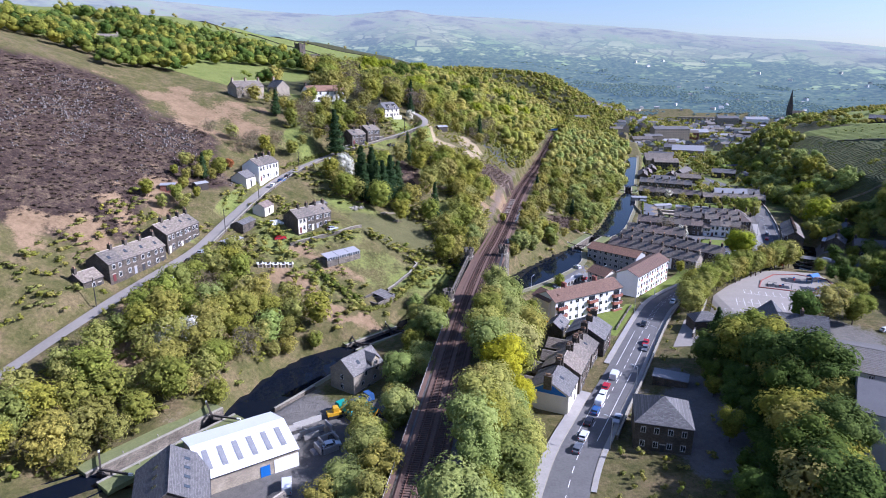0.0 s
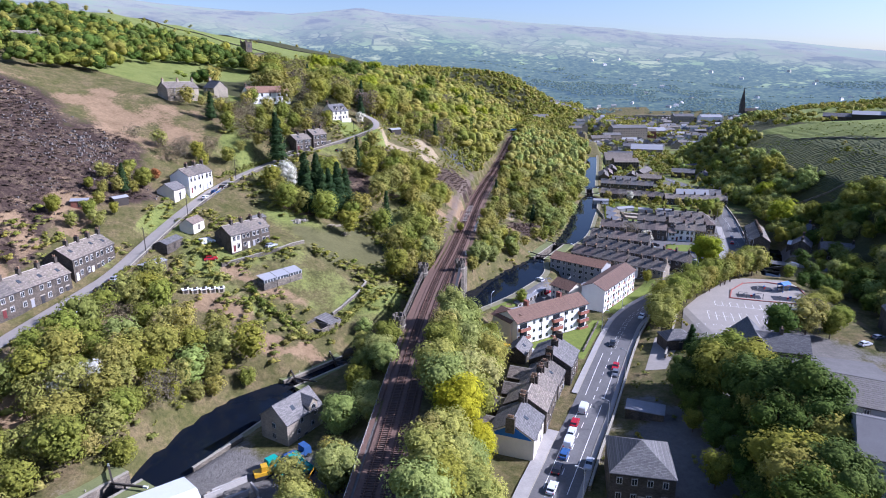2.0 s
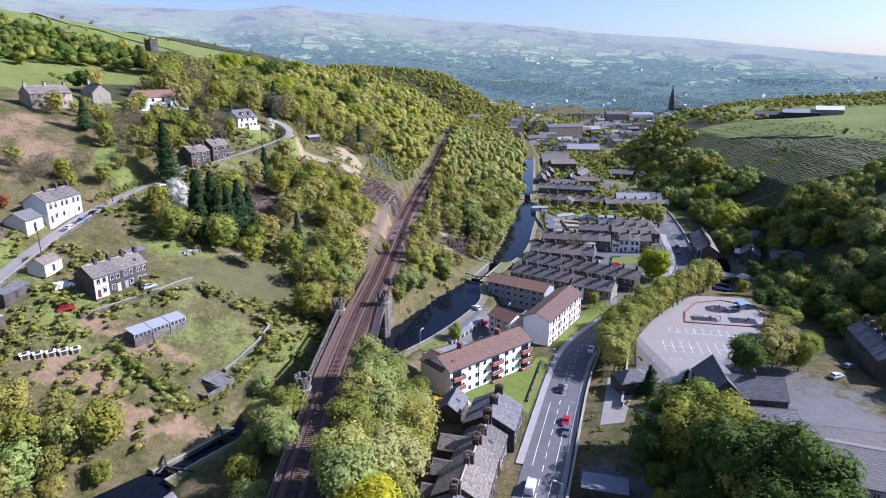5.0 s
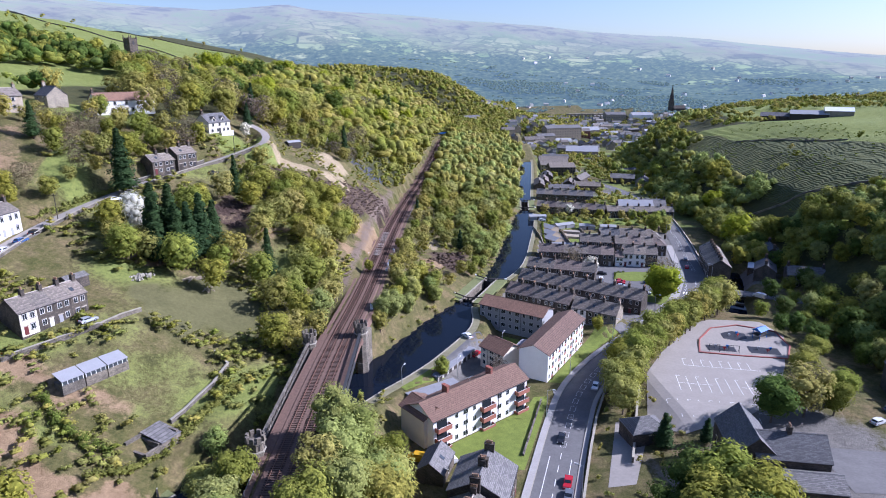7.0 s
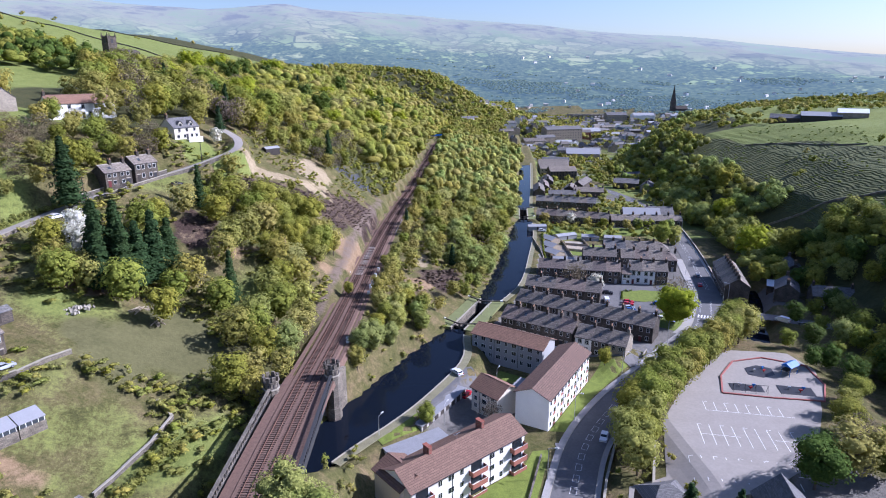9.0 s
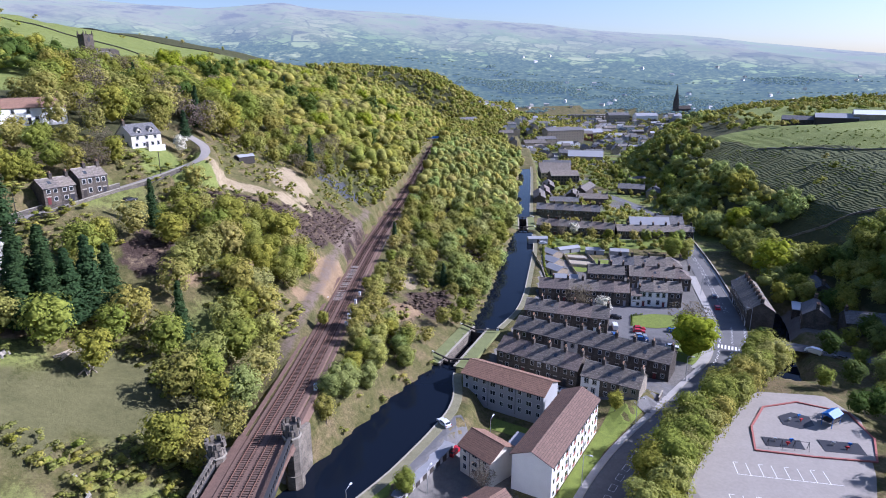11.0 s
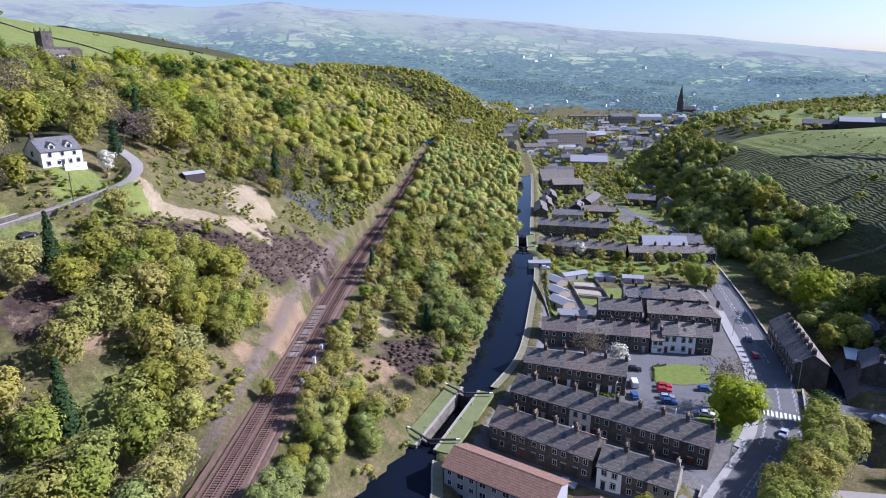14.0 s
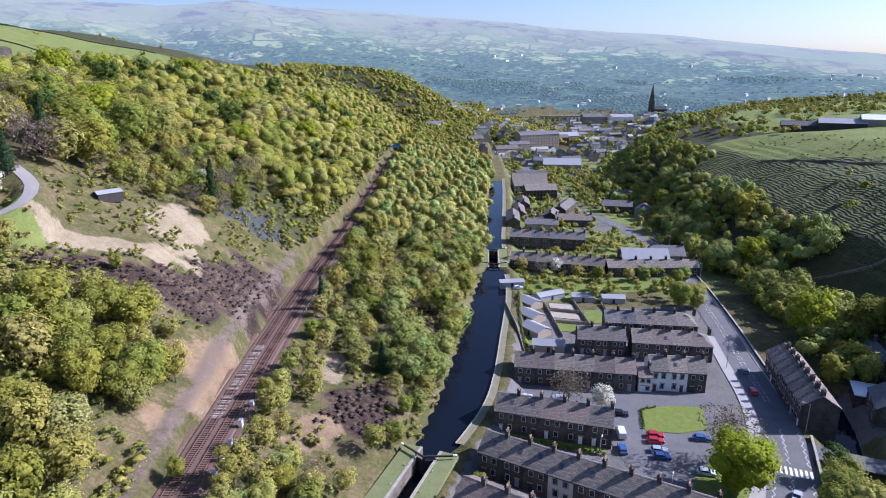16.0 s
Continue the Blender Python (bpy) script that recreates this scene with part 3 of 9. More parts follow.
# ---- mesh helpers ----
class Shape:
    """Gathers boxes, prisms and tubes into one mesh."""

    def __init__(self):
        self.v, self.f = [], []

    def add(self, verts, faces):
        n = len(self.v)
        self.v += [tuple(p) for p in verts]
        self.f += [tuple(i + n for i in f) for f in faces]
        return self

    def box(self, x0, x1, y0, y1, z0, z1):
        p = [(x, y, z) for z in (z0, z1) for x, y in ((x0, y0), (x1, y0), (x1, y1), (x0, y1))]
        return self.add(p, [(3, 2, 1, 0), (4, 5, 6, 7), (0, 1, 5, 4), (1, 2, 6, 5), (2, 3, 7, 6), (3, 0, 4, 7)])

    def taper(self, x, y, z0, z1, a, b, ka=None, kb=None):
        """A box that narrows: half sizes a and b below, ka and kb above."""
        ka, kb = a if ka is None else ka, b if kb is None else kb
        p = [(x - a, y - b, z0), (x + a, y - b, z0), (x + a, y + b, z0), (x - a, y + b, z0), (x - ka, y - kb, z1), (x + ka, y - kb, z1), (x + ka, y + kb, z1), (x - ka, y + kb, z1)]
        return self.add(p, [(3, 2, 1, 0), (4, 5, 6, 7), (0, 1, 5, 4), (1, 2, 6, 5), (2, 3, 7, 6), (3, 0, 4, 7)])

    def prism(self, outline, along, a0, a1):
        """An outline of (u, z) pushed along x ('x') or y ('y')."""
        n = len(outline)
        mk = (lambda u, z, a: (a, u, z)) if along == "x" else (lambda u, z, a: (u, a, z))
        p = [mk(u, z, a0) for u, z in outline] + [mk(u, z, a1) for u, z in outline]
        return self.add(p, [tuple(range(n))[::-1], tuple(range(n, 2 * n))] + [(i, (i + 1) % n, (i + 1) % n + n, i + n) for i in range(n)])

    def slab(self, outline, z0, z1):
        """A flat outline of (x, y) with thickness."""
        n = len(outline)
        p = [(x, y, z0) for x, y in outline] + [(x, y, z1) for x, y in outline]
        return self.add(p, [tuple(range(n))[::-1], tuple(range(n, 2 * n))] + [(i, (i + 1) % n, (i + 1) % n + n, i + n) for i in range(n)])

    def tube(self, p, q, r0, r1, n=6):
        p, q = Vector(p), Vector(q)
        m = (q - p).to_track_quat("Z", "Y").to_matrix()
        ring = [Vector((math.cos(i * 2 * math.pi / n), math.sin(i * 2 * math.pi / n), 0)) for i in range(n)]
        pts = [p + m @ (c * r0) for c in ring] + [q + m @ (c * r1) for c in ring]
        return self.add(pts, [(i, (i + 1) % n, (i + 1) % n + n, i + n) for i in range(n)] + [tuple(range(n))[::-1], tuple(range(n, 2 * n))])

    def mesh(self, name, mat):
        me = bpy.data.meshes.new(name)
        me.from_pydata(self.v, [], self.f)
        me.materials.append(mat)
        me.update()
        return me


def part(name, shape, mat, parent=None, label="", at=None):
    """One mesh object, under a thing or part if one is given."""
    ob = new(name, shape.mesh(name, mat) if isinstance(shape, Shape) else shape)
    if parent:
        ob.parent = parent
    if at is not None:
        ob.matrix_basis = at
    if label:
        ob["label"] = label
    return ob


def thing(name, m, label, category, group="", kind=""):
    """An Empty at the base of a thing."""
    e = new(name)
    e.empty_display_size = 0.3
    e.matrix_basis = m
    return tagged(e, label, category, group, kind)


def gz(x, y):
    return float(ground(np.array(x, float), np.array(y, float)))


def ribbon(line, s0, s1, sections, step=2.5):
    """A strip along a Line; sections: (metres to the left, metres above the line's z), and the z at each row's third value."""
    v, f = [], []
    ss = np.linspace(s0, s1, max(2, int((s1 - s0) / step)))
    n = len(sections)
    for s in ss:
        for off, up in sections:
            r, _ = line.at(s, off)
            v.append((r[0], r[1], r[2] + up))
    for i in range(len(ss) - 1):
        for j in range(n - 1):
            a = i * n + j
            f.append((a, a + 1, a + n + 1, a + n))
    sh = Shape()
    sh.add(v, f)
    return sh


# ---- the ground: one sheet, fine near the camera's way, out to the skyline ----
def steps(fine0, fine1, cell, low, high, grow=1.07, most=70):
    mid = list(np.arange(fine0, fine1 + cell, cell))
    up, d = mid[-1], cell
    while up < high:
        d = min(d * grow, most)
        up += d
        mid.append(up)
    dn, d = mid[0], cell
    while dn > low:
        d = min(d * grow, most)
        dn -= d
        mid.insert(0, dn)
    return np.array(mid)


GX, GY = steps(-130, 330, 2.0, -1500, 1700, most=45), steps(80, 600, 2.0, -1200, 1750, most=45)
XX, YY = np.meshgrid(GX, GY, indexing="ij")
ZZ = ground(XX, YY)


def blob(x, y, cx, cy, rx, ry, turn=0.0):
    """A soft patch: 1 inside, 0 well outside."""
    c, s = math.cos(radians(turn)), math.sin(radians(turn))
    u, w = ((x - cx) * c + (y - cy) * s) / rx, (-(x - cx) * s + (y - cy) * c) / ry
    return np.clip(1.5 - np.hypot(u, w) + 0.4 * wavy(x, y, max(2.5, min(rx, ry) * 0.4), 7), 0, 1)


def patches(x, y, rows):
    out = np.zeros(np.shape(x))
    for r in rows:
        out = np.maximum(out, blob(x, y, *r))
    return out


RAIL_D, RAIL_SIDE, _ = RAIL.near(XX, YY)
RAIL_OFF = RAIL_D * RAIL_SIDE
FAR_R = np.hypot(XX - 40, YY - 200)
CREST = [(250, 100), (430, 95), (500, 90), (560, 62), (600, 57), (640, 45), (700, 34), (900, 60)]
MEADOW = [(-158, 384, 30, 46, -18), (-128, 338, 20, 12, 40)]
COVER = {}
HEATH = [(-198, 222, 62, 54, 20), (-156, 184, 32, 28), (-148, 234, 30, 30, -30), (-138, 204, 14, 20), (-36, 345, 15, 5, 32), (-20, 356, 10, 8, 30), (-7, 385, 9, 18, -8), (-14, 370, 10, 10), (28, 333, 9, 14, -20), (44, 398, 8, 16, 15), (-52, 300, 7, 9)]
COVER["heather"] = patches(XX, YY, HEATH)
COVER["bracken"] = (0.7 + 0.5 * wavy(XX, YY, 7, 3)) * patches(XX, YY, [(-146, 281, 36, 23, 8), (-130, 200, 10, 22), (-8, 335, 9, 26, -20), (-24, 322, 8, 9), (20, 318, 8, 12, 30), (-70, 209, 9, 7), (-60, 201, 9, 6), (-74, 190, 12, 7), (-60, 180, 10, 5), (-45, 183, 9, 4, 30), (-90, 160, 14, 10), (-100, 130, 12, 16), (-74, 262, 10, 8), (-40, 296, 10, 6), (-135, 165, 12, 14)])
COVER["sand"] = patches(XX, YY, [(-33, 361, 17, 4, 35), (-29, 386, 7.5, 15, 10), (-44, 352, 8, 3.5, 20), (19, 350, 4, 8), (26, 395, 3, 8), (36, 408, 5, 3)])
COVER["slate"] = patches(XX, YY, [(-13, 427, 7, 13, -38)])
COVER["spoil"] = 0.58 * np.clip(1.4 - np.abs(RAIL_OFF - 8.5) / 3.2, 0, 1) * (YY > 268) * (YY < 430)
CAN_D, CAN_SIDE, (CAN_W, _, _) = CANAL.near(XX, YY)
ROAD_D, ROAD_SIDE, _ = ROAD.near(XX, YY)
COVER["yard"] = np.maximum(patches(XX, YY, [(-40, 110, 28, 30), (-30, 66, 40, 30), (30, 244, 14, 12, 50), (160, 335, 14, 14), (98, 178, 30, 34), (95, 145, 26, 22), (48, 140, 14, 26)]), 0 * XX)
COVER["yard"] = np.maximum(COVER["yard"], ((CAN_SIDE < 0) & (CAN_D > CAN_W + 5) & (ROAD_SIDE > 0) & (YY > 290 - 0.3 * (XX - 60)) & (YY < 415)) * 1.0)
COVER["yard"] = np.maximum(COVER["yard"], ((CAN_SIDE < 0) & (CAN_D > CAN_W + 6) & (XX < table(FOOT, YY) - 12) & (YY > 440) & (YY < 1500)) * (0.3 + 0.5 * wavy(XX, YY, 25, 3)))
field = smooth(130, 170, RAIL_OFF) * (YY > 330) * (YY < 900) * (RAIL_OFF < 700)
COVER["pasture"] = np.maximum(np.maximum(np.maximum(field, patches(XX, YY, MEADOW)), smooth(-5, 5, XX - table(FOOT, YY) - table(CREST, YY) + 5 * wavy(XX, YY, 30, 2)) * (YY > 250) * (YY < 900)),
                              np.maximum(patches(XX, YY, [(-118, 345, 22, 12), (-60, 345, 12, 9)]),
                                         smooth(1300, 1700, FAR_R) * smooth(2900, 2300, FAR_R) * (0.5 + 0.6 * wavy(XX, YY, 120, 9))))
COVER["pasture"] = np.maximum(COVER["pasture"], (0.6 + 0.3 * wavy(XX, YY, 14, 2)) * (CAN_SIDE < 0) * (CAN_D > CAN_W + 5) * (XX < table(FOOT, YY) + 10) * (YY > 425) * (YY < 1000))
COVER["worn"] = (0.9 + 0.4 * wavy(XX, YY, 9, 5)) * patches(XX, YY, [(-46, 249, 20, 17, 20)])
COVER["pasture"] = np.maximum(COVER["pasture"], 0.5 * patches(XX, YY, [(-52, 215, 16, 14, 40)]))
SLOPE = (YY > 355) * (YY < 640) * (XX > table(FOOT, YY) + 22)      # open terraced hillside
# rough cover below the crest, darkened in colour for the slope's shade
COVER["shaded_heath"] = SLOPE * (1 - smooth(-5, 5, XX - table(FOOT, YY) - table(CREST, YY) + 5 * wavy(XX, YY, 30, 2))) * (0.85 + 0.25 * wavy(XX, YY, 16, 6))
COVER["pasture"] = np.maximum(COVER["pasture"], (0.42 + 0.25 * wavy(XX, YY, 12, 4)) * (XX > -112) * (XX < -22) * (YY > 188) * (YY < 330))
COVER["bracken"] = np.maximum(COVER["bracken"], 0.85 * patches(XX, YY, [(212, 402, 14, 4, -45), (232, 382, 16, 6, -38)]))
COVER["woodland"] = np.maximum((1 - SLOPE) * smooth(4, 14, XX - table(FOOT, YY)) * smooth(120, 95, XX - table(FOOT, YY)) * (YY < 1000), np.maximum(smooth(70, 90, RAIL_OFF) * smooth(165, 135, RAIL_OFF) * (YY > 345), np.maximum(smooth(7, 12, RAIL_OFF) * smooth(165, 135, RAIL_OFF) * smooth(425, 450, YY), 0.8 * smooth(850, 950, YY) * smooth(1700, 1500, YY))))

nx, ny = XX.shape
me = bpy.data.meshes.new("ground")
idx = np.arange(nx * ny).reshape(nx, ny)
quads = np.stack([idx[:-1, :-1], idx[1:, :-1], idx[1:, 1:], idx[:-1, 1:]], -1).reshape(-1, 4)
inner = (FAR_R < 1560).reshape(-1)
quads = quads[inner[quads].all(1)]
me.from_pydata(np.stack([XX, YY, ZZ], -1).reshape(-1, 3).tolist(), [], quads.tolist())
for key, w in COVER.items():
    at = me.attributes.new(key, "FLOAT", "POINT")
    at.data.foreach_set("value", np.clip(w, 0, 1).reshape(-1).astype(np.float32))
me.polygons.foreach_set("use_smooth", [True] * len(me.polygons))
me.materials.append(GROUND)
tagged(new("ground", me), "rough grass, heather and bracken valley sides with wooded slopes", "ground", kind="structure")

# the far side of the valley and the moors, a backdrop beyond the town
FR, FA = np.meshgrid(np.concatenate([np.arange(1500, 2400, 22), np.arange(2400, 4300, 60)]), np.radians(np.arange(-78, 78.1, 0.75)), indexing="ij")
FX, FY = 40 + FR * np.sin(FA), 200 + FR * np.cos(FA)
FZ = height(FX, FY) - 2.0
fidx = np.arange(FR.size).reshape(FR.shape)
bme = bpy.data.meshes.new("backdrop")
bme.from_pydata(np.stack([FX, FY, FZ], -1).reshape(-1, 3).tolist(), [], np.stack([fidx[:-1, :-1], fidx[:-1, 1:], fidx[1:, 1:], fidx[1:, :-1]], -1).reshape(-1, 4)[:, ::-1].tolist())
for key, w in (("moor", smooth(0.1, 0.9, (FZ + 25) / (table(SKYLINE, np.degrees(FA)) + 25) + 0.1 * wavy(FX, FY, 150, 8))), ("painted_haze", smooth(1500, 3300, FR))):
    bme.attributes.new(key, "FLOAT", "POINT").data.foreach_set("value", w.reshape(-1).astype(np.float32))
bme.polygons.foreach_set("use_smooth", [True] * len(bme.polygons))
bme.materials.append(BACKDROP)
tagged(new("backdrop", bme), "distant moorland hills with blue haze painted on", "hills", kind="structure")


# ---- water ----
def water(name, line, s0, s1, level, label, wider=2.5, step=3.0):
    v, f = [], []
    ss = np.linspace(s0, s1, max(2, int((s1 - s0) / step)))
    for s in ss:
        c, _ = line.at(s)
        for k in (-1, 1):
            r, _ = line.at(s, k * (c[2] + wider))
            v.append((r[0], r[1], level))
    for i in range(len(ss) - 1):
        f.append((2 * i, 2 * i + 1, 2 * i + 3, 2 * i + 2))
    sh = Shape()
    sh.add(v, f)
    tagged(part(name, sh, WATER), label, "water", kind="structure")


def run_of(line, x, y):
    return float(line.near(np.array(x, float), np.array(y, float))[2][-1])


L0, L0B = run_of(CANAL, -80.2, 99.8), run_of(CANAL, -67.5, 122.5)
LM, LMB = run_of(CANAL, -46, 172), run_of(CANAL, -37, 183.5)
L1, L1B = run_of(CANAL, 32.1, 295.8), run_of(CANAL, 42.5, 317)
L2, L2B = run_of(CANAL, 83.5, 464), run_of(CANAL, 87.5, 488)
water("canal_water_1", CANAL, 0, L0, 3, "dark still canal water above the lock")
water("canal_water_2", CANAL, L0, L1 + 0.3, 0, "dark still canal water reflecting the sky", 1.5)
water("canal_water_3", CANAL, L1 + 0.3, L2, -3, "deep blue still canal water reflecting the sky", 1.2)
water("canal_water_4", CANAL, L2, CANAL.run[-1], -6, "narrow still canal water between stone banks", 1.2)
water("river_water", RIVER, 0, RIVER.run[-1], -9, "shaded shallow river in a walled channel")


def canal_edge(name, side, s0, s1, up, label, top=0.4, deep=2.2, path=0.0):
    """A stone bank wall with its coping, and a towpath behind it if path is its width."""
    rows, walk_rows = [], []
    ss = np.linspace(s0, s1, max(3, int((s1 - s0) / 2.0)))
    for s in ss:
        c, _ = CANAL.at(s)
        pts = []
        for off, z in ((0.0, up - deep), (0.0, up), (top, up), (top, up - 1.2)):
            r, _ = CANAL.at(s, side * (c[2] + off - 0.1))
            pts.append((r[0], r[1], z))
        rows.append(pts)
        pts = []
        for off, z in ((top, up - 0.08), (top + path, up - 0.08), (top + path + 0.3, up - 1.3)):
            r, _ = CANAL.at(s, side * (c[2] + off - 0.1))
            pts.append((r[0], r[1], z))
        walk_rows.append(pts)

    def strip(rr):
        sh, n = Shape(), len(rr[0])
        sh.add([p for r in rr for p in r], [(i * n + j, i * n + j + 1, (i + 1) * n + j + 1, (i + 1) * n + j) for i in range(len(rr) - 1) for j in range(n - 1)])
        return sh
    tagged(part(name, strip(rows), COPING), label, "canal bank", kind="structure")
    if path:
        tagged(part("towpath", strip(walk_rows), TOWPATH), "worn towpath of trodden grass and gravel beside the canal", "towpath", kind="structure")


canal_edge("canal_wall", -1, run_of(CANAL, -2, 222), run_of(CANAL, 29, 290), 0.75, "stone canal bank with pale coping", path=2.2)
canal_edge("canal_wall", -1, run_of(CANAL, 46, 328), run_of(CANAL, 81, 452), -2.3, "stone canal bank with grassy verge", path=1.8)
canal_edge("canal_wall", -1, run_of(CANAL, -62, 138), run_of(CANAL, -52, 163), 0.8, "stone canal bank beside a builder's yard", path=1.6)
canal_edge("canal_wall", -1, run_of(CANAL, 90, 503), run_of(CANAL, 128, 712), -5.3, "stone canal bank with towpath", path=1.8)


# ---- locks ----
def lock(s0, s1, high, low, cope):
    """A stone lock chamber with two pairs of mitred gates, each with its balance beam."""
    a, h = CANAL.at((s0 + s1) / 2)
    length = s1 - s0
    t = thing("canal_lock", pose(a[0], a[1], 0, 0, 0, math.degrees(h)), "narrow stone lock chamber with closed timber gates", "lock")
    for k in (-1, 1):
        w = Shape().prism([(k * 2.15, low - 1.5), (k * 3.1, low - 1.5), (k * 3.1, cope), (k * 2.15, cope)][::k], "x", -length / 2 - 3, length / 2 + 3)
        part("chamber_wall", w, STONE_WALL, t, "tall dark gritstone chamber wall")
        n = int(length + 6)
        for i in range(n):
            x = -length / 2 - 3 + (length + 6) * (i + 0.5) / n
            part("coping_stone", Shape().box(x - 0.49 * (length + 6) / n, x + 0.49 * (length + 6) / n, min(k * 2.1, k * 2.75), max(k * 2.1, k * 2.75), cope, cope + 0.12 + 0.02 * (i % 3)), COPING, t)
        lawn = Shape().box(-length / 2 - 3, length / 2 + 3, min(k * 2.75, k * 6.6), max(k * 2.75, k * 6.6), cope - 1.0, cope + 0.05)
        part("lock_side", lawn, VERGE, t, "mown grass lock side")
        for x in (-length * 0.3, 0, length * 0.3):
            part("bollard", Shape().taper(x, k * 3.3, cope, cope + 0.4, 0.11, 0.11, 0.08, 0.08).taper(x, k * 3.3, cope + 0.4, cope + 0.5, 0.12, 0.12, 0.08, 0.08), COPING, t)
    part("apron", Shape().box(-length / 2 - 3, length / 2 + 3, -2.2, 2.2, low - 1.6, low - 1.4), TIMBER, t)
    part("sill", Shape().box(-length / 2 - 1.5, -length / 2 - 0.6, -2.2, 2.2, low - 1.4, high - 0.5), STONE_WALL, t)
    for x in (-length / 2, length / 2 - 0.5):
        for k in (-1, 1):
            g = Shape()
            yaw = math.atan2(1.0, 2.3)
            c, s = math.cos(yaw), math.sin(yaw)

            def place(u, w, z):          # u runs from the hinge to the mitre, w across the gate
                return (x + (-u * s + w * c), k * (2.3 - u * c - w * s), z)
            for u0, u1, w0, w1, z0, z1 in [(0, 2.5, -0.12, 0.12, low - 1, cope - 0.1), (-4.6, 2.6, -0.17, 0.17, cope + 0.75, cope + 1.12), (-0.1, 0.2, -0.14, 0.14, cope - 0.1, cope + 0.9), (2.2, 2.5, -0.14, 0.14, cope - 0.1, cope + 0.9)]:
                p = [place(u, w, z) for z in (z0, z1) for u, w in ((u0, w0), (u1, w0), (u1, w1), (u0, w1))]
                g.add(p, [(3, 2, 1, 0), (4, 5, 6, 7), (0, 1, 5, 4), (1, 2, 6, 5), (2, 3, 7, 6), (3, 0, 4, 7)])
            gate = part("gate", g, TIMBER, t, "black timber lock gate with balance beam")
            tip = Shape()
            p = [place(u, w, z) for z in (cope + 0.73, cope + 1.14) for u, w in ((-4.9, -0.19), (-4.0, -0.19), (-4.0, 0.19), (-4.9, 0.19))]
            tip.add(p, [(3, 2, 1, 0), (4, 5, 6, 7), (0, 1, 5, 4), (1, 2, 6, 5), (2, 3, 7, 6), (3, 0, 4, 7)])
            part("beam_end", tip, PAINT_WHITE, gate, "white painted beam end")
            for z in (0.5, 0.95):
                p0, p1 = place(0.2, -0.55, cope + z), place(2.5, -0.55, cope + z)
                part("walkway_rail", Shape().tube(p0, p1, 0.03, 0.03, 5), IRON, gate)
    return t


lock(L0, L0B, 3, 0, 3.8)
lock(LM, LMB, 0, 0, 0.9)
lock(L1, L1B, 0, -3, 0.8)
lock(L2, L2B, -3, -6, -2.2)

# ---- roads ----
def road(name, line, s0, s1, mat, label, up=0.02, half=None, step=2.5):
    v, f = [], []
    ss = np.linspace(s0, s1, max(2, int((s1 - s0) / step)))
    for s in ss:
        c, _ = line.at(s)
        w = half or c[3]
        for k in (w, w * 0.5, 0, -w * 0.5, -w):
            r, _ = line.at(s, k)
            v.append((r[0], r[1], c[2] + up - 0.02 * abs(k) / w * 2))
    n = 5
    for i in range(len(ss) - 1):
        for j in range(n - 1):
            a = i * n + j
            f.append((a, a + 1, a + n + 1, a + n))
    sh = Shape()
    sh.add(v, [q[::-1] for q in f])
    return tagged(part(name, sh, mat), label, name.split("_")[0], kind="structure")


road("road_main", ROAD, 0, ROAD.run[-1], ASPHALT, "worn grey two-lane asphalt road", 0.06)
road("road_side", SIDE_ROAD, 3.5, SIDE_ROAD.run[-1], ASPHALT, "narrow asphalt side road over the river", 0.05)
road("lane", LANE, 0, LANE.run[-1], ASPHALT_PALE, "narrow grey hillside lane", 0.05)


def kerbed(line, s0, s1, side, width, z_up=0.14):
    """A raised pavement with a kerb along one side of a road."""
    v, w = [], []
    ss = np.linspace(s0, s1, max(3, int((s1 - s0) / 2.5)))
    for s in ss:
        c, _ = line.at(s)
        for off, z in ((0.0, -0.1), (0.0, z_up), (0.14, z_up)):
            r, _ = line.at(s, side * (c[3] + off))
            v.append((r[0], r[1], c[2] + z + 0.03))
        for off, z in ((0.14, z_up - 0.005), (width, z_up + 0.02), (width, -0.8)):
            r, _ = line.at(s, side * (c[3] + off))
            w.append((r[0], r[1], c[2] + z + 0.03))
    for nm, pts, mat, lab in (("kerb", v, COPING, "pale kerb stones"), ("pavement", w, PAVING, "grey flagged pavement beside the road")):
        sh = Shape()
        sh.add(pts, [(i * 3 + j, i * 3 + j + 1, i * 3 + j + 4, i * 3 + j + 3) for i in range(len(ss) - 1) for j in range(2)])
        tagged(part(nm, sh, mat), lab, nm, kind="structure")


def RS(x, y):
    return run_of(ROAD, x, y)


kerbed(ROAD, RS(33, 172), RS(112, 292), 1, 1.7)
kerbed(ROAD, RS(10, 100), RS(26, 152), 1, 3.0)
kerbed(ROAD, RS(112, 292), RS(150, 385), 1, 3.2)
kerbed(ROAD, RS(20, 110), RS(122, 302), -1, 1.2)
kerbed(ROAD, RS(140, 340), RS(175, 520), -1, 1.3)


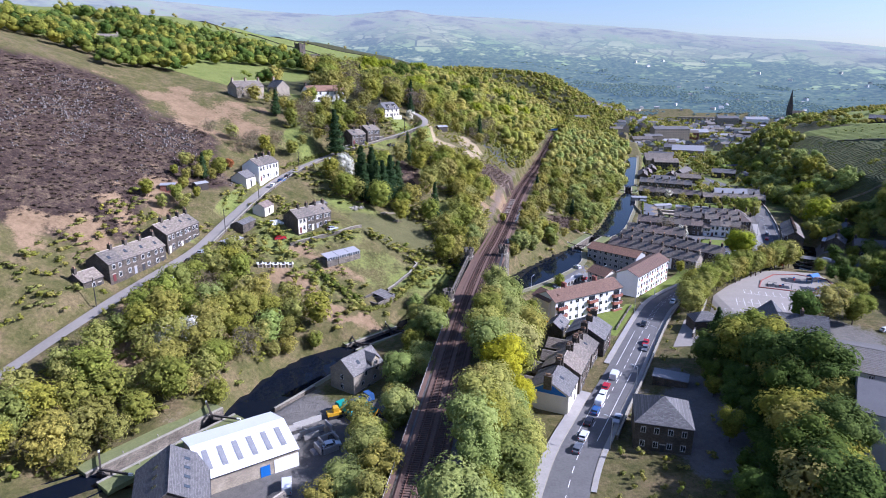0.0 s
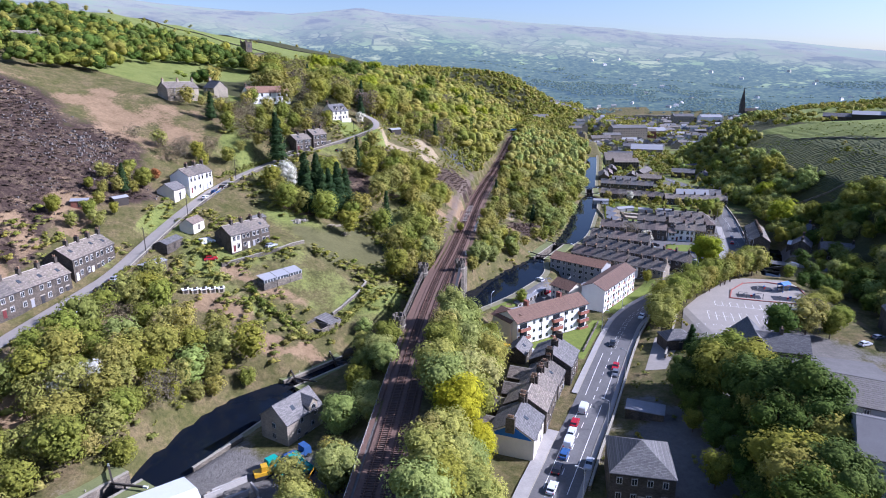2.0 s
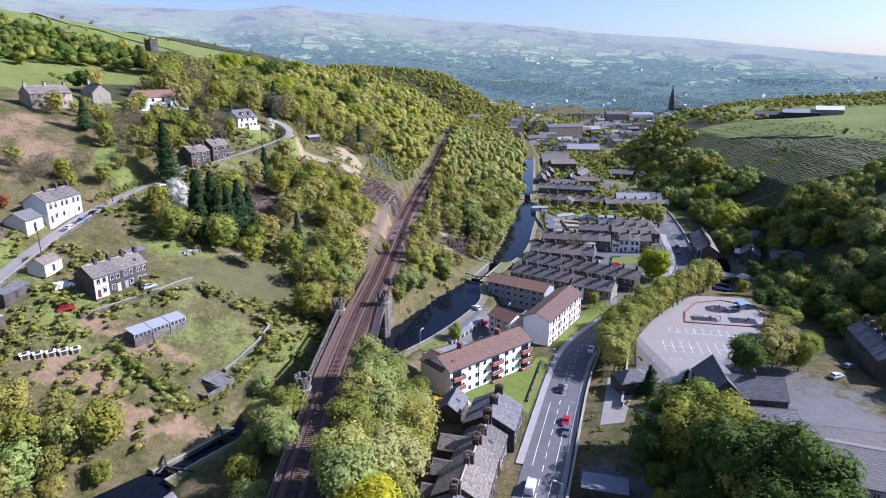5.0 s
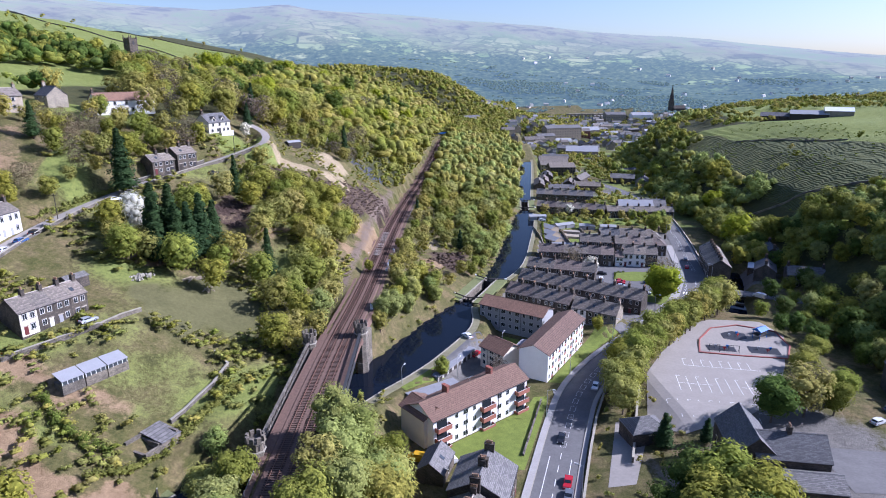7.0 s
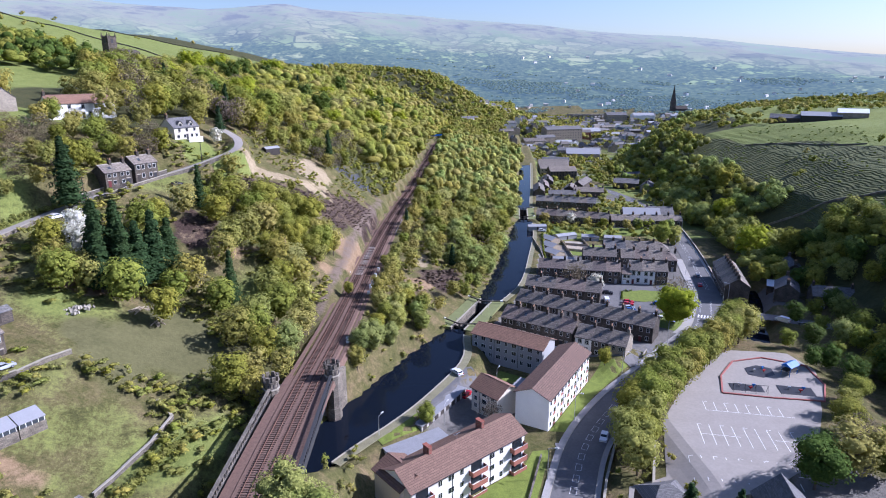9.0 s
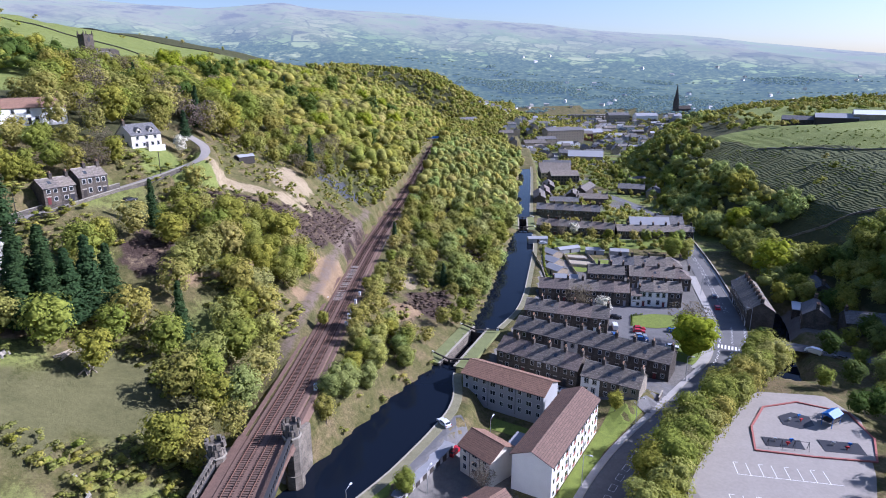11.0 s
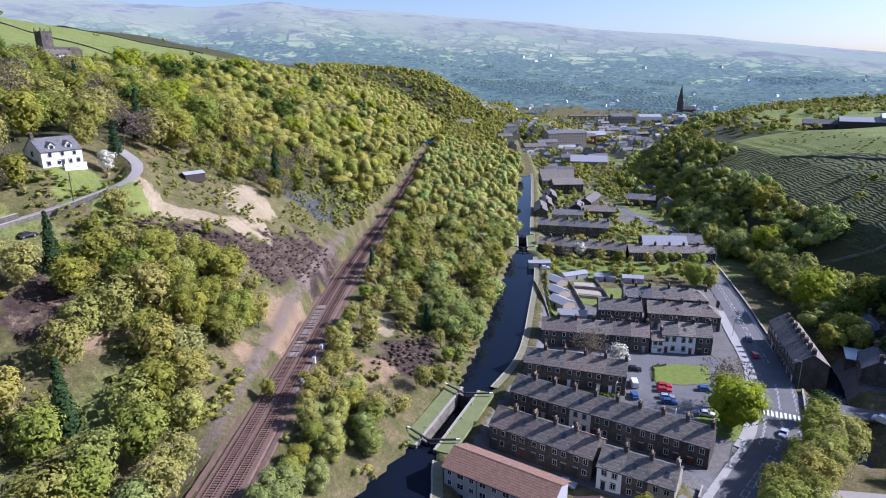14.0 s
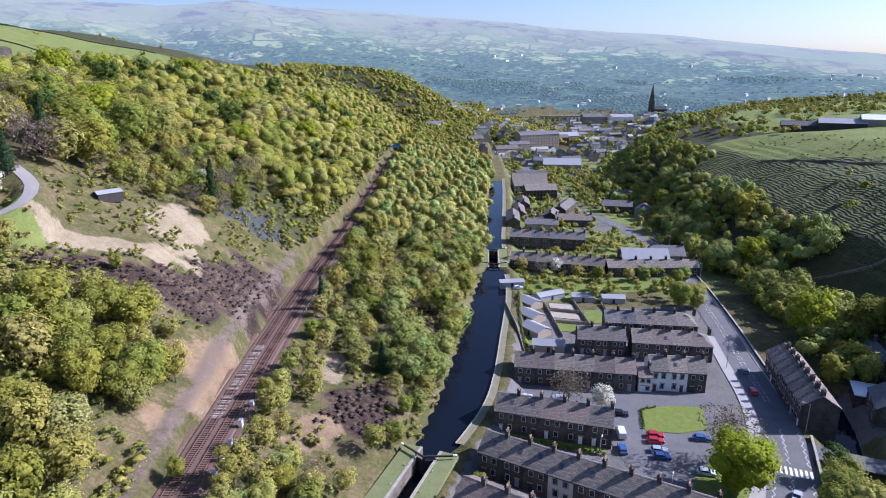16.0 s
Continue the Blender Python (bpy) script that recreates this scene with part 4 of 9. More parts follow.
def markings():
    """Painted lines: dashes down the middle, hatching on the bend, zebra bars."""
    dash, edge = Shape(), Shape()

    def bar(sh, line, s0, s1, o0, o1, up=0.085):
        v = []
        for s, o in ((s0, o0), (s0, o1), (s1, o1), (s1, o0)):
            r, _ = line.at(s, o)
            c, _ = line.at(s)
            v.append((r[0], r[1], c[2] + up))
        sh.add(v, [(0, 1, 2, 3)])
    def wig(sh, line, s0, s1, o0, o1, up=0.085):
        v = []
        for s, o in ((s0, o0 - 0.06), (s0, o0 + 0.06), (s1, o1 + 0.06), (s1, o1 - 0.06)):
            r, _ = line.at(s, o)
            c, _ = line.at(s)
            v.append((r[0], r[1], c[2] + up))
        sh.add(v, [(0, 1, 2, 3) if s1 > s0 else (3, 2, 1, 0)])
    s = 5.0
    a, b, z0 = RS(46, 203), RS(112, 292), RS(122, 302)
    z1, z2 = RS(139, 340), RS(160, 415)
    while s < ROAD.run[-1] - 10:
        if a < s < b or z1 < s < z2:      # boxes between two broken lines
            bar(dash, ROAD, s, s + 2.6, 0.62, 0.7)
            bar(dash, ROAD, s, s + 2.6, -0.7, -0.62)
            bar(dash, ROAD, s, s + 0.08, -0.7, 0.7)
            bar(dash, ROAD, s + 2.52, s + 2.6, -0.7, 0.7)
            s += 4.4
        elif b <= s <= z1:
            s += 3
        else:
            bar(dash, ROAD, s, s + 2.6, -0.08, 0.08)
            s += 5.2
    for s0, s1 in ((RS(20, 130), RS(33, 168)), (RS(34, 172), RS(45, 200))):
        bar(edge, ROAD, s0, (s0 + s1) / 2, 2.35, 2.5)
        bar(edge, ROAD, (s0 + s1) / 2, s1, 2.35, 2.5)
        bar(edge, ROAD, s0, s1, -2.6, -2.45)
    zc = RS(126.5, 311)
    for i in range(9):
        o = -4.4 + i * 1.05
        bar(dash, ROAD, zc - 1.6, zc + 1.6, o, o + 0.55)
    for i in range(24):               # zigzags before and after the crossing
        for off in (-4.0, 0.2, 4.0):
            for sgn in (-1, 1):
                s0 = zc + sgn * (3.2 + i * 1.3)
                w = 0.35 * (1 if i % 2 else -1)
                wig(edge, ROAD, s0, s0 + sgn * 1.3, off + w, off - w) if i < 12 else None
    tagged(part("road_marking", dash, ROAD_PAINT), "white broken centre line and zebra bars", "road marking", kind="structure")
    tagged(part("road_marking", edge, ROAD_PAINT), "white lane edge lines and zigzags", "road marking", kind="structure")


markings()

# ---- railway ----
def rail_strip(name, s0, s1, sections, mat, label, step=4):
    tagged(part(name, ribbon(RAIL, s0, s1, sections, step), mat), label, name.replace("_", " "), kind="structure")


RR = lambda x, y: run_of(RAIL, x, y)
BR0, BR1 = RR(-12.6, 190), RR(-9.4, 238)
END = RR(46, 770)
TRACKS = (1.75, -1.75)
rail_strip("ballast", 0, END, [(4.9, -0.6), (3.9, 0.0), (-3.9, 0.0), (-4.9, -0.6)][::-1], BALLAST, "rust-brown stone ballast under two tracks")
rail_strip("cess", 0, BR0, [(6.3, -1.2), (5.9, -0.1), (4.8, -0.12), (4.8, -0.5)][::-1], BALLAST, "narrow gravel path beside the rails")
rail_strip("cess", BR1, END, [(6.3, -1.2), (5.8, -0.12), (4.8, -0.14), (4.8, -0.5)][::-1], BALLAST, "narrow gravel path beside the rails")
rail_strip("cess", BR1, END, [(-4.6, -0.5), (-4.6, -0.14), (-5.6, -0.12), (-6.4, -1.4)][::-1], BALLAST, "narrow gravel path beside the rails")
track = thing("railway_track", pose(0, 0, 0), "two rusty railway tracks on sleepers through the valley", "railway")
for c in TRACKS:
    for k in (-0.7525, 0.7525):
        o = c + k
        part("rail", ribbon(RAIL, 0, END, [(o - 0.07, 0.12), (o - 0.03, 0.27), (o + 0.03, 0.27), (o + 0.07, 0.12)], 5), RUST, track)
sleeper_mesh = {m: Shape().taper(0, 0, 0, 0.13, 0.13, 1.3, 0.11, 1.28).mesh("sleeper", m) for m in (SLEEPER, SLEEPER_PALE)}
rest = Shape()
near0, near1 = RR(-5, 282), RR(4, 388)
laid, s = 0, 2.0
while s < END - 2:
    for c in TRACKS:
        r, h = RAIL.at(s, c)
        if near0 < s < near1 and laid < 300:
            kind = SLEEPER_PALE if c > 0 and (0.35 < (s - near0) / (near1 - near0) < 0.72) and random.random() < 0.75 else SLEEPER
            part("sleeper", sleeper_mesh[kind], kind, track, at=pose(r[0], r[1], r[2], 0, 0, math.degrees(h)))
            laid += 1
        else:
            dx, dy = math.cos(h), math.sin(h)
            q = [(r[0] + a * dx - b * dy, r[1] + a * dy + b * dx, r[2] + 0.13) for a, b in ((-0.13, -1.3), (0.13, -1.3), (0.13, 1.3), (-0.13, 1.3))]
            rest.add(q + [(x, y, z - 0.14) for x, y, z in q], [(0, 1, 2, 3), (0, 4, 5, 1), (1, 5, 6, 2), (2, 6, 7, 3), (3, 7, 4, 0)])
    s += 0.7
tagged(part("sleeper_rest", rest, SLEEPER, track), kind="stuff")
del rest

# ---- the railway bridge over the canal, with its turrets ----
def turret(x, y, z0, top, yaw):
    """An octagonal stone turret with slits, string courses and battlements."""
    t = thing("bridge_turret", pose(x, y, z0, 0, 0, yaw), "dark stone octagonal turret with battlements on a railway bridge", "turret", "bridge turrets")
    h = top - z0

    def octo(r, a, b):
        pts = [(r * math.cos(radians(22.5 + 45 * i)), r * math.sin(radians(22.5 + 45 * i))) for i in range(8)]
        return Shape().slab(pts, a, b)
    part("shaft", octo(1.75, 0, h - 1.5), STONE_WALL, t)
    part("plinth", octo(2.05, 0, h * 0.35), STONE_WALL, t)
    part("string_course", octo(2.0, h - 3.4, h - 3.1), COPING, t)
    part("cornice", octo(2.05, h - 1.5, h - 1.15), STONE_WALL, t)
    for i in range(8):
        a = 45 * i
        m = Shape().box(1.45, 1.95, -0.42, 0.42, h - 1.15, h)
        part("merlon", m, STONE_WALL, t, at=pose(0, 0, 0, 0, 0, a))
        part("slit", Shape().box(1.55, 1.68, -0.12, 0.12, h - 2.9, h - 1.9), PAINT_DARK, t, at=pose(0, 0, 0, 0, 0, a))
    return t


BRIDGE = [(-19.7, 186.0), (-5.6, 191.0), (-17.0, 235.5), (-3.6, 241.5)]
for x, y in BRIDGE:
    turret(x, y, min(gz(x, y), 1.0) - 1.5, 15.2, 80)
bridge = thing("railway_bridge", pose(0, 0, 0), "iron girder railway bridge on stone abutments over the canal", "bridge")
part("deck", ribbon(RAIL, BR0 - 4, BR1 + 5, [(-6.2, -0.2), (-6.2, -1.3), (6.2, -1.3), (6.2, -0.2), (4.0, -0.15), (-4.0, -0.15), (-6.2, -0.2)], 3), BALLAST, bridge)
for k, (a, b) in ((1, (BRIDGE[0], BRIDGE[2])), (-1, (BRIDGE[1], BRIDGE[3]))):
    va, vb = Vector((*a, 0)), Vector((*b, 0))
    d = (vb - va).normalized()
    n = Vector((-d.y, d.x, 0)) * k
    g, cap, length = Shape(), Shape(), (vb - va).length
    def beam(sh, s0, s1, w0, w1, z0, z1):
        p = [va + d * s + n * w for s, w in ((s0, w0), (s1, w0), (s1, w1), (s0, w1))]
        sh.slab([(q.x, q.y) for q in p][::k], z0, z1)
    beam(g, 1.6, length - 1.6, -0.15, 0.15, 9.0, 10.9)
    girder = part("girder", g, IRON, bridge, "riveted iron plate girder")
    beam(cap, 1.6, length - 1.6, -0.35, 0.35, 12.35, 12.55)
    beam(cap, 1.6, length - 1.6, -0.3, 0.3, 10.9, 11.1)
    part("parapet_cap", cap, STONE_WALL if k > 0 else IRON, bridge)
    m = int(length / 1.3)
    for i in range(m + 1):
        s = 1.8 + (length - 3.6) * i / m
        post = Shape()
        beam(post, s - 0.14, s + 0.14, -0.2, 0.2, 11.1, 12.35)
        part("parapet_post", post, IRON if k < 0 else STONE_WALL, bridge)
        if i < m:
            s2 = 1.8 + (length - 3.6) * (i + 1) / m
            p, q = va + d * s, va + d * s2
            part("lattice", Shape().tube((p.x, p.y, 11.15), (q.x, q.y, 12.3), 0.05, 0.05, 4).tube((p.x, p.y, 12.3), (q.x, q.y, 11.15), 0.05, 0.05, 4), IRON, bridge)
# abutments and wing walls
for (a, b), s in (((BRIDGE[0], BRIDGE[1]), -1), ((BRIDGE[2], BRIDGE[3]), 1)):
    va, vb = Vector((*a, 0)), Vector((*b, 0))
    d = (vb - va).normalized()
    n = Vector((-d.y, d.x, 0)) * s
    o = [va - d * 0.4, vb + d * 0.4, vb + d * 0.4 + n * 5, va - d * 0.4 + n * 5]
    part("abutment", Shape().slab([(p.x, p.y) for p in o][::s], -2.5, 9.7), STONE_WALL, bridge, "high rock-faced stone abutment")
for (x, y), (x1, y1), top0, top1 in ((BRIDGE[3], (-1.5, 248.5), 12.0, 10.5), (BRIDGE[1], (-1.5, 180), 12.0, 6), (BRIDGE[2], (-26, 241), 11.5, 9), (BRIDGE[0], (-27, 178), 11.5, 4)):
    d = Vector((x1 - x, y1 - y, 0)).normalized()
    n = Vector((-d.y, d.x, 0)) * 0.5
    w = Shape()
    p = [(x + s * n.x, y + s * n.y, -2.5) for s in (1, -1)] + [(x1 + s * n.x, y1 + s * n.y, -2.5) for s in (-1, 1)]
    q = [(x + s * n.x, y + s * n.y, top0) for s in (1, -1)] + [(x1 + s * n.x, y1 + s * n.y, top1) for s in (-1, 1)]
    w.add(p + q, [(0, 1, 2, 3), (7, 6, 5, 4), (0, 4, 5, 1), (1, 5, 6, 2), (2, 6, 7, 3), (3, 7, 4, 0)])
    part("wing_wall", w, STONE_WALL, bridge, "sloping stone wing wall")

# ---- buildings ----
MESHES = {}
FOOTPRINTS = []          # x, y, yaw, half length, half depth: kept clear of trees


def kept(key, make, mat):
    """A mesh shared between alike parts."""
    k = (key, mat.name)
    if k not in MESHES:
        MESHES[k] = make().mesh(key[0], mat)
    return MESHES[k]


def window(parent, x, y, z, w, h, face, frame_mat=None, surround=SURROUND, bars=1, sill=True):
    """A window on a wall, with its stone surround and its panes; face: degrees of its outward way from the house's front."""
    frame_mat = frame_mat or PAINT_WHITE
    m = pose(x, y, z, 0, 0, face)
    win = part("window", kept(("window", w, h), lambda: Shape().box(-w / 2, w / 2, -0.06, 0.04, 0, h), frame_mat), frame_mat, parent, at=m)
    n = bars + 1 if parent.matrix_basis.translation.y < 300 else 1
    pw = (w - 0.06 * (n + 1)) / n
    for i in range(n):
        part("pane", kept(("pane", round(pw, 3), h), lambda: Shape().box(-pw / 2, pw / 2, -0.075, -0.02, 0.06, h - 0.06), GLASS), GLASS, win, at=pose(-w / 2 + 0.06 + pw / 2 + i * (pw + 0.06), 0, 0))
    if surround:
        part("surround", kept(("surround", w, h), lambda: Shape().box(-w / 2 - 0.13, w / 2 + 0.13, -0.035, 0.02, -0.2, h + 0.24), surround), surround, win)
    return win


def door(parent, x, y, z, face, mat, w=0.95, h=2.05):
    d = part("door", kept(("door", w, h), lambda: Shape().box(-w / 2, w / 2, -0.05, 0.04, 0, h).box(-w / 2 + 0.12, w / 2 - 0.12, -0.075, -0.05, 0.2, 0.9).box(-w / 2 + 0.12, w / 2 - 0.12, -0.075, -0.05, 1.1, h - 0.2), mat), mat, parent, at=pose(x, y, z, 0, 0, face))
    part("door_head", kept(("door_head", w, h), lambda: Shape().box(-w / 2 - 0.2, w / 2 + 0.2, -0.06, 0.02, h + 0.004, h + 0.3), LINTEL), LINTEL, d)


def chimney(parent, x, y, z0, top, pots=3, mat=None, w=0.55, d=0.42):
    mat = mat or STONE
    c = part("chimney", kept(("chimney", round(top - z0, 2), w, d), lambda: Shape().box(-d, d, -w, w, 0, top - z0).box(-d - 0.09, d + 0.09, -w - 0.09, w + 0.09, top - z0, top - z0 + 0.14), mat), mat, parent, at=pose(x, y, z0))
    for i in range(pots):
        part("chimney_pot", kept(("chimney_pot",), lambda: Shape().tube((0, 0, 0), (0, 0, 0.62), 0.15, 0.12, 8).tube((0, 0, 0.5), (0, 0, 0.62), 0.16, 0.16, 8), CLAY), CLAY, c, at=pose(0, (i - (pots - 1) / 2) * 0.34, top - z0 + 0.13))


def skylight(parent, x, y, z, slope, side):
    part("skylight", kept(("skylight",), lambda: Shape().box(-0.45, 0.45, -0.6, 0.6, 0, 0.09), SKYLIGHT), SKYLIGHT, parent, at=pose(x, y, z, slope * side, 0, 0))


def house(x, y, z, yaw, L, depth, eave, rise, wall, roof, label, group="", front=((0.27, 0.73), (0.27, 0.73)), back=True, doors=(0.5,), chim=(1,), pots=3, hips=(0, 0),
          sky=(), name="house", over=0.22, gable_windows=(), trim=SURROUND, door_mat=None, category="house", deep=1.6, bars=1, ends=(1, 1)):
    """A house: local x runs along the ridge, its front looks to -y. hips: 1 where an end of the roof is hipped."""
    t = thing(name, pose(x, y, z, 0, 0, yaw), label, category, group)
    FOOTPRINTS.append((x, y, yaw, L / 2, depth / 2))
    a, b, top = L / 2, depth / 2, eave + rise
    w = Shape()
    o0, o1 = (a if not hips[0] else a), (a if not hips[1] else a)
    if hips[0] or hips[1]:
        w.box(-a, a, -b, b, -deep, eave)
        if not hips[0]:
            w.prism([(-b, eave), (b, eave), (0, top)], "x", -a, -a + 0.4)
        if not hips[1]:
            w.prism([(-b, eave), (b, eave), (0, top)], "x", a - 0.4, a)
    else:
        w.prism([(-b, -deep), (b, -deep), (b, eave), (0, top), (-b, eave)], "x", -a, a)
    part("wall", w, wall, t)
    # roof: two slopes (and hips) with thickness and overhang
    k = rise / b
    e0, e1 = (over if ends[0] else 0.02), (over if ends[1] else 0.02)
    th, up = 0.16, 0.05
    h0, h1 = (b * 0.95 if hips[0] else -e0), (b * 0.95 if hips[1] else -e1)
    zr, ze = top + up, eave - over * k + up
    r = Shape()
    for s in (-1, 1):
        lo = [(-a - (over if hips[0] else e0), s * (b + over), ze), (a + (over if hips[1] else e1), s * (b + over), ze), (a - h1, 0, zr), (-a + h0, 0, zr)]
        hi = [(p[0], p[1], p[2] + th) for p in lo]
        r.add(lo + hi, [q[::s] for q in [(0, 1, 2, 3)[::1], (7, 6, 5, 4), (4, 5, 1, 0), (5, 6, 2, 1), (6, 7, 3, 2), (7, 4, 0, 3)]])
    for e, hp in ((-1, hips[0]), (1, hips[1])):
        if hp:
            lo = [(e * (a + over), -b - over, ze), (e * (a + over), b + over, ze), (e * (a - b * 0.95), 0, zr)]
            r.add(lo + [(p[0], p[1], p[2] + th) for p in lo], [q[::e] for q in [(2, 1, 0), (3, 4, 5), (0, 1, 4, 3), (1, 2, 5, 4), (2, 0, 3, 5)]])
    part("roof", r, roof, t)
    part("ridge", Shape().prism([(-0.2, zr + th - 0.09), (0.2, zr + th - 0.09), (0.0, zr + th + 0.07)], "x", -a + h0, a - h1), LINTEL if roof is SLATE else roof, t)
    part("gutter", Shape().box(-a, a, -b - over - 0.1, -b - over + 0.02, ze - 0.02, ze + 0.1), PAINT_DARK, t)
    st = len(front)
    sh = eave / max(st, 1)
    for i, row in enumerate(front):
        zz = i * sh + sh * 0.36
        hh = min(1.45, sh * 0.5)
        for f in row:
            window(t, -a + L * f, -b, zz, 1.05, hh, 0, surround=trim, bars=bars)
            if back:
                window(t, -a + L * f, b, zz, 1.0, hh, 180, surround=trim, bars=bars)
    for f in doors:
        door(t, -a + L * f, -b, 0.05, 0, door_mat or PAINT_DARK)
    for e, f, zz in gable_windows:
        window(t, e * a, -b + depth * f, zz, 1.0, 1.3, 90 * e, surround=trim)
    for c in chim:
        chimney(t, c * (a - 0.45), 0, top - 0.7, top + 1.35, pots, wall if wall is not RENDER_WHITE and wall is not RENDER_CREAM else STONE)
    for f, s, q in sky:
        skylight(t, -a + L * f, s * b * q, top + up + th - rise * q - 0.01, math.degrees(math.atan2(rise, b)), -s)
    return t


def row(p0, p1, n, base, eave, rise, depth, walls, roofs, label, group, base1=None, **kw):
    """A terrace of n houses along a ridge; each is a house of its own."""
    p0, p1 = Vector(p0), Vector(p1)
    d = p1 - p0
    yaw, L, made = math.degrees(math.atan2(d.y, d.x)), d.length / n, []
    for i in range(n):
        c = p0 + d * ((i + 0.5) / n)
        wall, roof = walls[i % len(walls)], roofs[i % len(roofs)]
        rnd = random.Random(i * 7 + int(p0.x))
        flip = i % 2
        wins = kw.get("wins") or ([((0.32,), (0.28, 0.7))[0:2]][0] if flip else ((0.68,), (0.3, 0.72)))
        lab = label if wall is STONE or wall is STONE_PALE else label.replace("sooty stone", "white rendered" if wall is RENDER_WHITE else "cream rendered")
        b = base if base1 is None else base + (base1 - base) * (i + 0.5) / n
        made.append(house(c.x, c.y, b, yaw, L, depth, eave, rise, wall, roof, lab, group, front=wins, back=kw.get("back", False), doors=(0.72 if flip else 0.28,) if not kw.get("nodoor") else (),
              chim=(1,) if i < n - 1 or not kw.get("last", True) else (1, -1)[:1], pots=rnd.choice((2, 3, 4)), ends=(i == 0, i == n - 1), trim=kw.get("trim", SURROUND if p0.y < 440 else None), bars=1 if p0.y < 440 else 0,
              hips=(kw.get("hips", (0, 0))[0] if i == 0 else 0, kw.get("hips", (0, 0))[1] if i == n - 1 else 0), deep=kw.get("deep", 1.6),
              sky=[(rnd.uniform(0.3, 0.7), -1, rnd.uniform(0.4, 0.6))] if rnd.random() < kw.get("skies", 0.3) else (), name="terraced_house",
              gable_windows=kw.get("gable_windows", ()) if i == n - 1 else (), door_mat=rnd.choice((PAINT_DARK, PAINT_DARK, TIMBER, PAINT_WHITE, PAINT_MAROON, SHEET_GREY))))
    return made


TER = "sooty stone terraced house with slate roof and chimney"
row((49.4, 303.7), (70.1, 288.7), 5, -3.6, 5.5, 2.9, 9.4, [STONE], [SLATE_BROWN, SLATE_BROWN, SLATE, SLATE], TER, "terrace beside the canal lock")
row((70.5, 287.0), (83.9, 278.1), 3, -3.9, 5.4, 2.8, 9.0, [RENDER_WHITE, STONE, STONE_PALE], [SLATE], TER, "terrace beside the canal lock", skies=0.6)
row((56.9, 320.3), (97.9, 291.9), 9, -4.3, 5.8, 3.0, 9.2, [STONE, STONE, STONE, RENDER_CREAM] + [STONE] * 5, [SLATE], TER, "long terrace of stone houses", skies=0.45)
row((62.9, 338.5), (89.8, 327.7), 5, -4.7, 5.7, 2.9, 9.2, [STONE], [SLATE, SLATE, SLATE_BROWN, SLATE_BROWN], TER, "terrace by the parking court")
row((72.5, 363.1), (106.0, 354.7), 6, -5.1, 5.5, 2.8, 9.0, [STONE], [SLATE_BROWN, SLATE_BROWN, SLATE, SLATE], TER, "terrace by the gardens")
row((106.6, 353.6), (110.2, 352.8), 1, -5.2, 4.6, 1.8, 6.5, [RENDER_WHITE], [SLATE_BROWN], "white rendered link house between two terraces", "")
row((110.4, 355.5), (125.6, 352.1), 3, -5.3, 6.2, 2.9, 9.2, [RENDER_WHITE, RENDER_WHITE, STONE], [SLATE], TER, "tall white terrace", trim=PAINT_DARK)
row((96.9, 380.5), (111.7, 377.3), 3, -5.4, 5.5, 2.9, 9.0, [STONE], [SLATE], TER, "terrace behind the gardens")
row((113.7, 376.6), (137.5, 370.6), 4, -5.5, 5.5, 2.9, 9.4, [STONE], [SLATE, SLATE_BROWN], TER, "terrace behind the gardens", hips=(0, 1))
row((110.9, 394.2), (120.8, 392.0), 2, -5.7, 5.3, 2.9, 9.0, [STONE], [SLATE_BLUE], TER, "last terrace by the road")
row((121.3, 392.0), (141.0, 387.6), 3, -5.7, 5.3, 2.9, 9.4, [STONE], [SLATE], TER, "last terrace by the road", hips=(0, 1))
row((101.5, 515), (139.0, 503.5), 7, -8.0, 6.4, 3.0, 9.0, [STONE], [SLATE_BLUE, SLATE], TER, "far terrace across the green")
row((94.0, 474.5), (134.0, 458.5), 7, -7.3, 5.6, 2.8, 9.0, [STONE], [SLATE, SLATE_BROWN], TER, "terrace behind the green")
row((135.0, 459.5), (176.0, 455.0), 6, -7.2, 4.8, 2.6, 9.0, [STONE], [SLATE], TER, "terrace behind the green")
row((153.9, 357.8), (144.1, 327.0), 8, -5.3, 6.7, 3.0, 9.0, [STONE], [SLATE], TER, "terrace between road and river", deep=4.5, skies=0.2)
# shops and houses along the main road
shop = row((10.4, 142.5), (13.6, 152.6), 1, -1.0, 5.6, 3.0, 10.5, [RENDER_CREAM], [SLATE_BLUE], "cream rendered shop with slate roof and blue boarding", "", deep=3)
part("gable_sheet", Shape().prism([(-4.9, 5.3), (4.9, 5.3), (0, 8.2)], "x", -5.38, -5.31), PAINT_BLUE, shop[0], "blue boarding on the gable")
row((14.3, 153.6), (16.6, 161.2), 1, -1.1, 6.2, 3.0, 10.5, [STONE], [SLATE], "sooty stone roadside house with stone slate roof", "roadside houses", deep=3)
row((17.2, 162.2), (19.3, 169.2), 1, -1.3, 5.4, 2.8, 9.5, [STONE], [SLATE], "sooty stone roadside house with stone slate roof", "roadside houses", deep=3)
row((19.9, 170.6), (22.6, 178.8), 2, -1.6, 4.9, 2.6, 9.5, [STONE_PALE, STONE], [SLATE], "sooty stone roadside house with stone slate roof", "roadside houses", deep=3)
row((23.2, 179.8), (26.9, 190.6), 2, -1.9, 6.0, 3.2, 12.0, [STONE], [SLATE_BLUE], "sooty stone roadside house with blue slate roof", "roadside houses", deep=3)
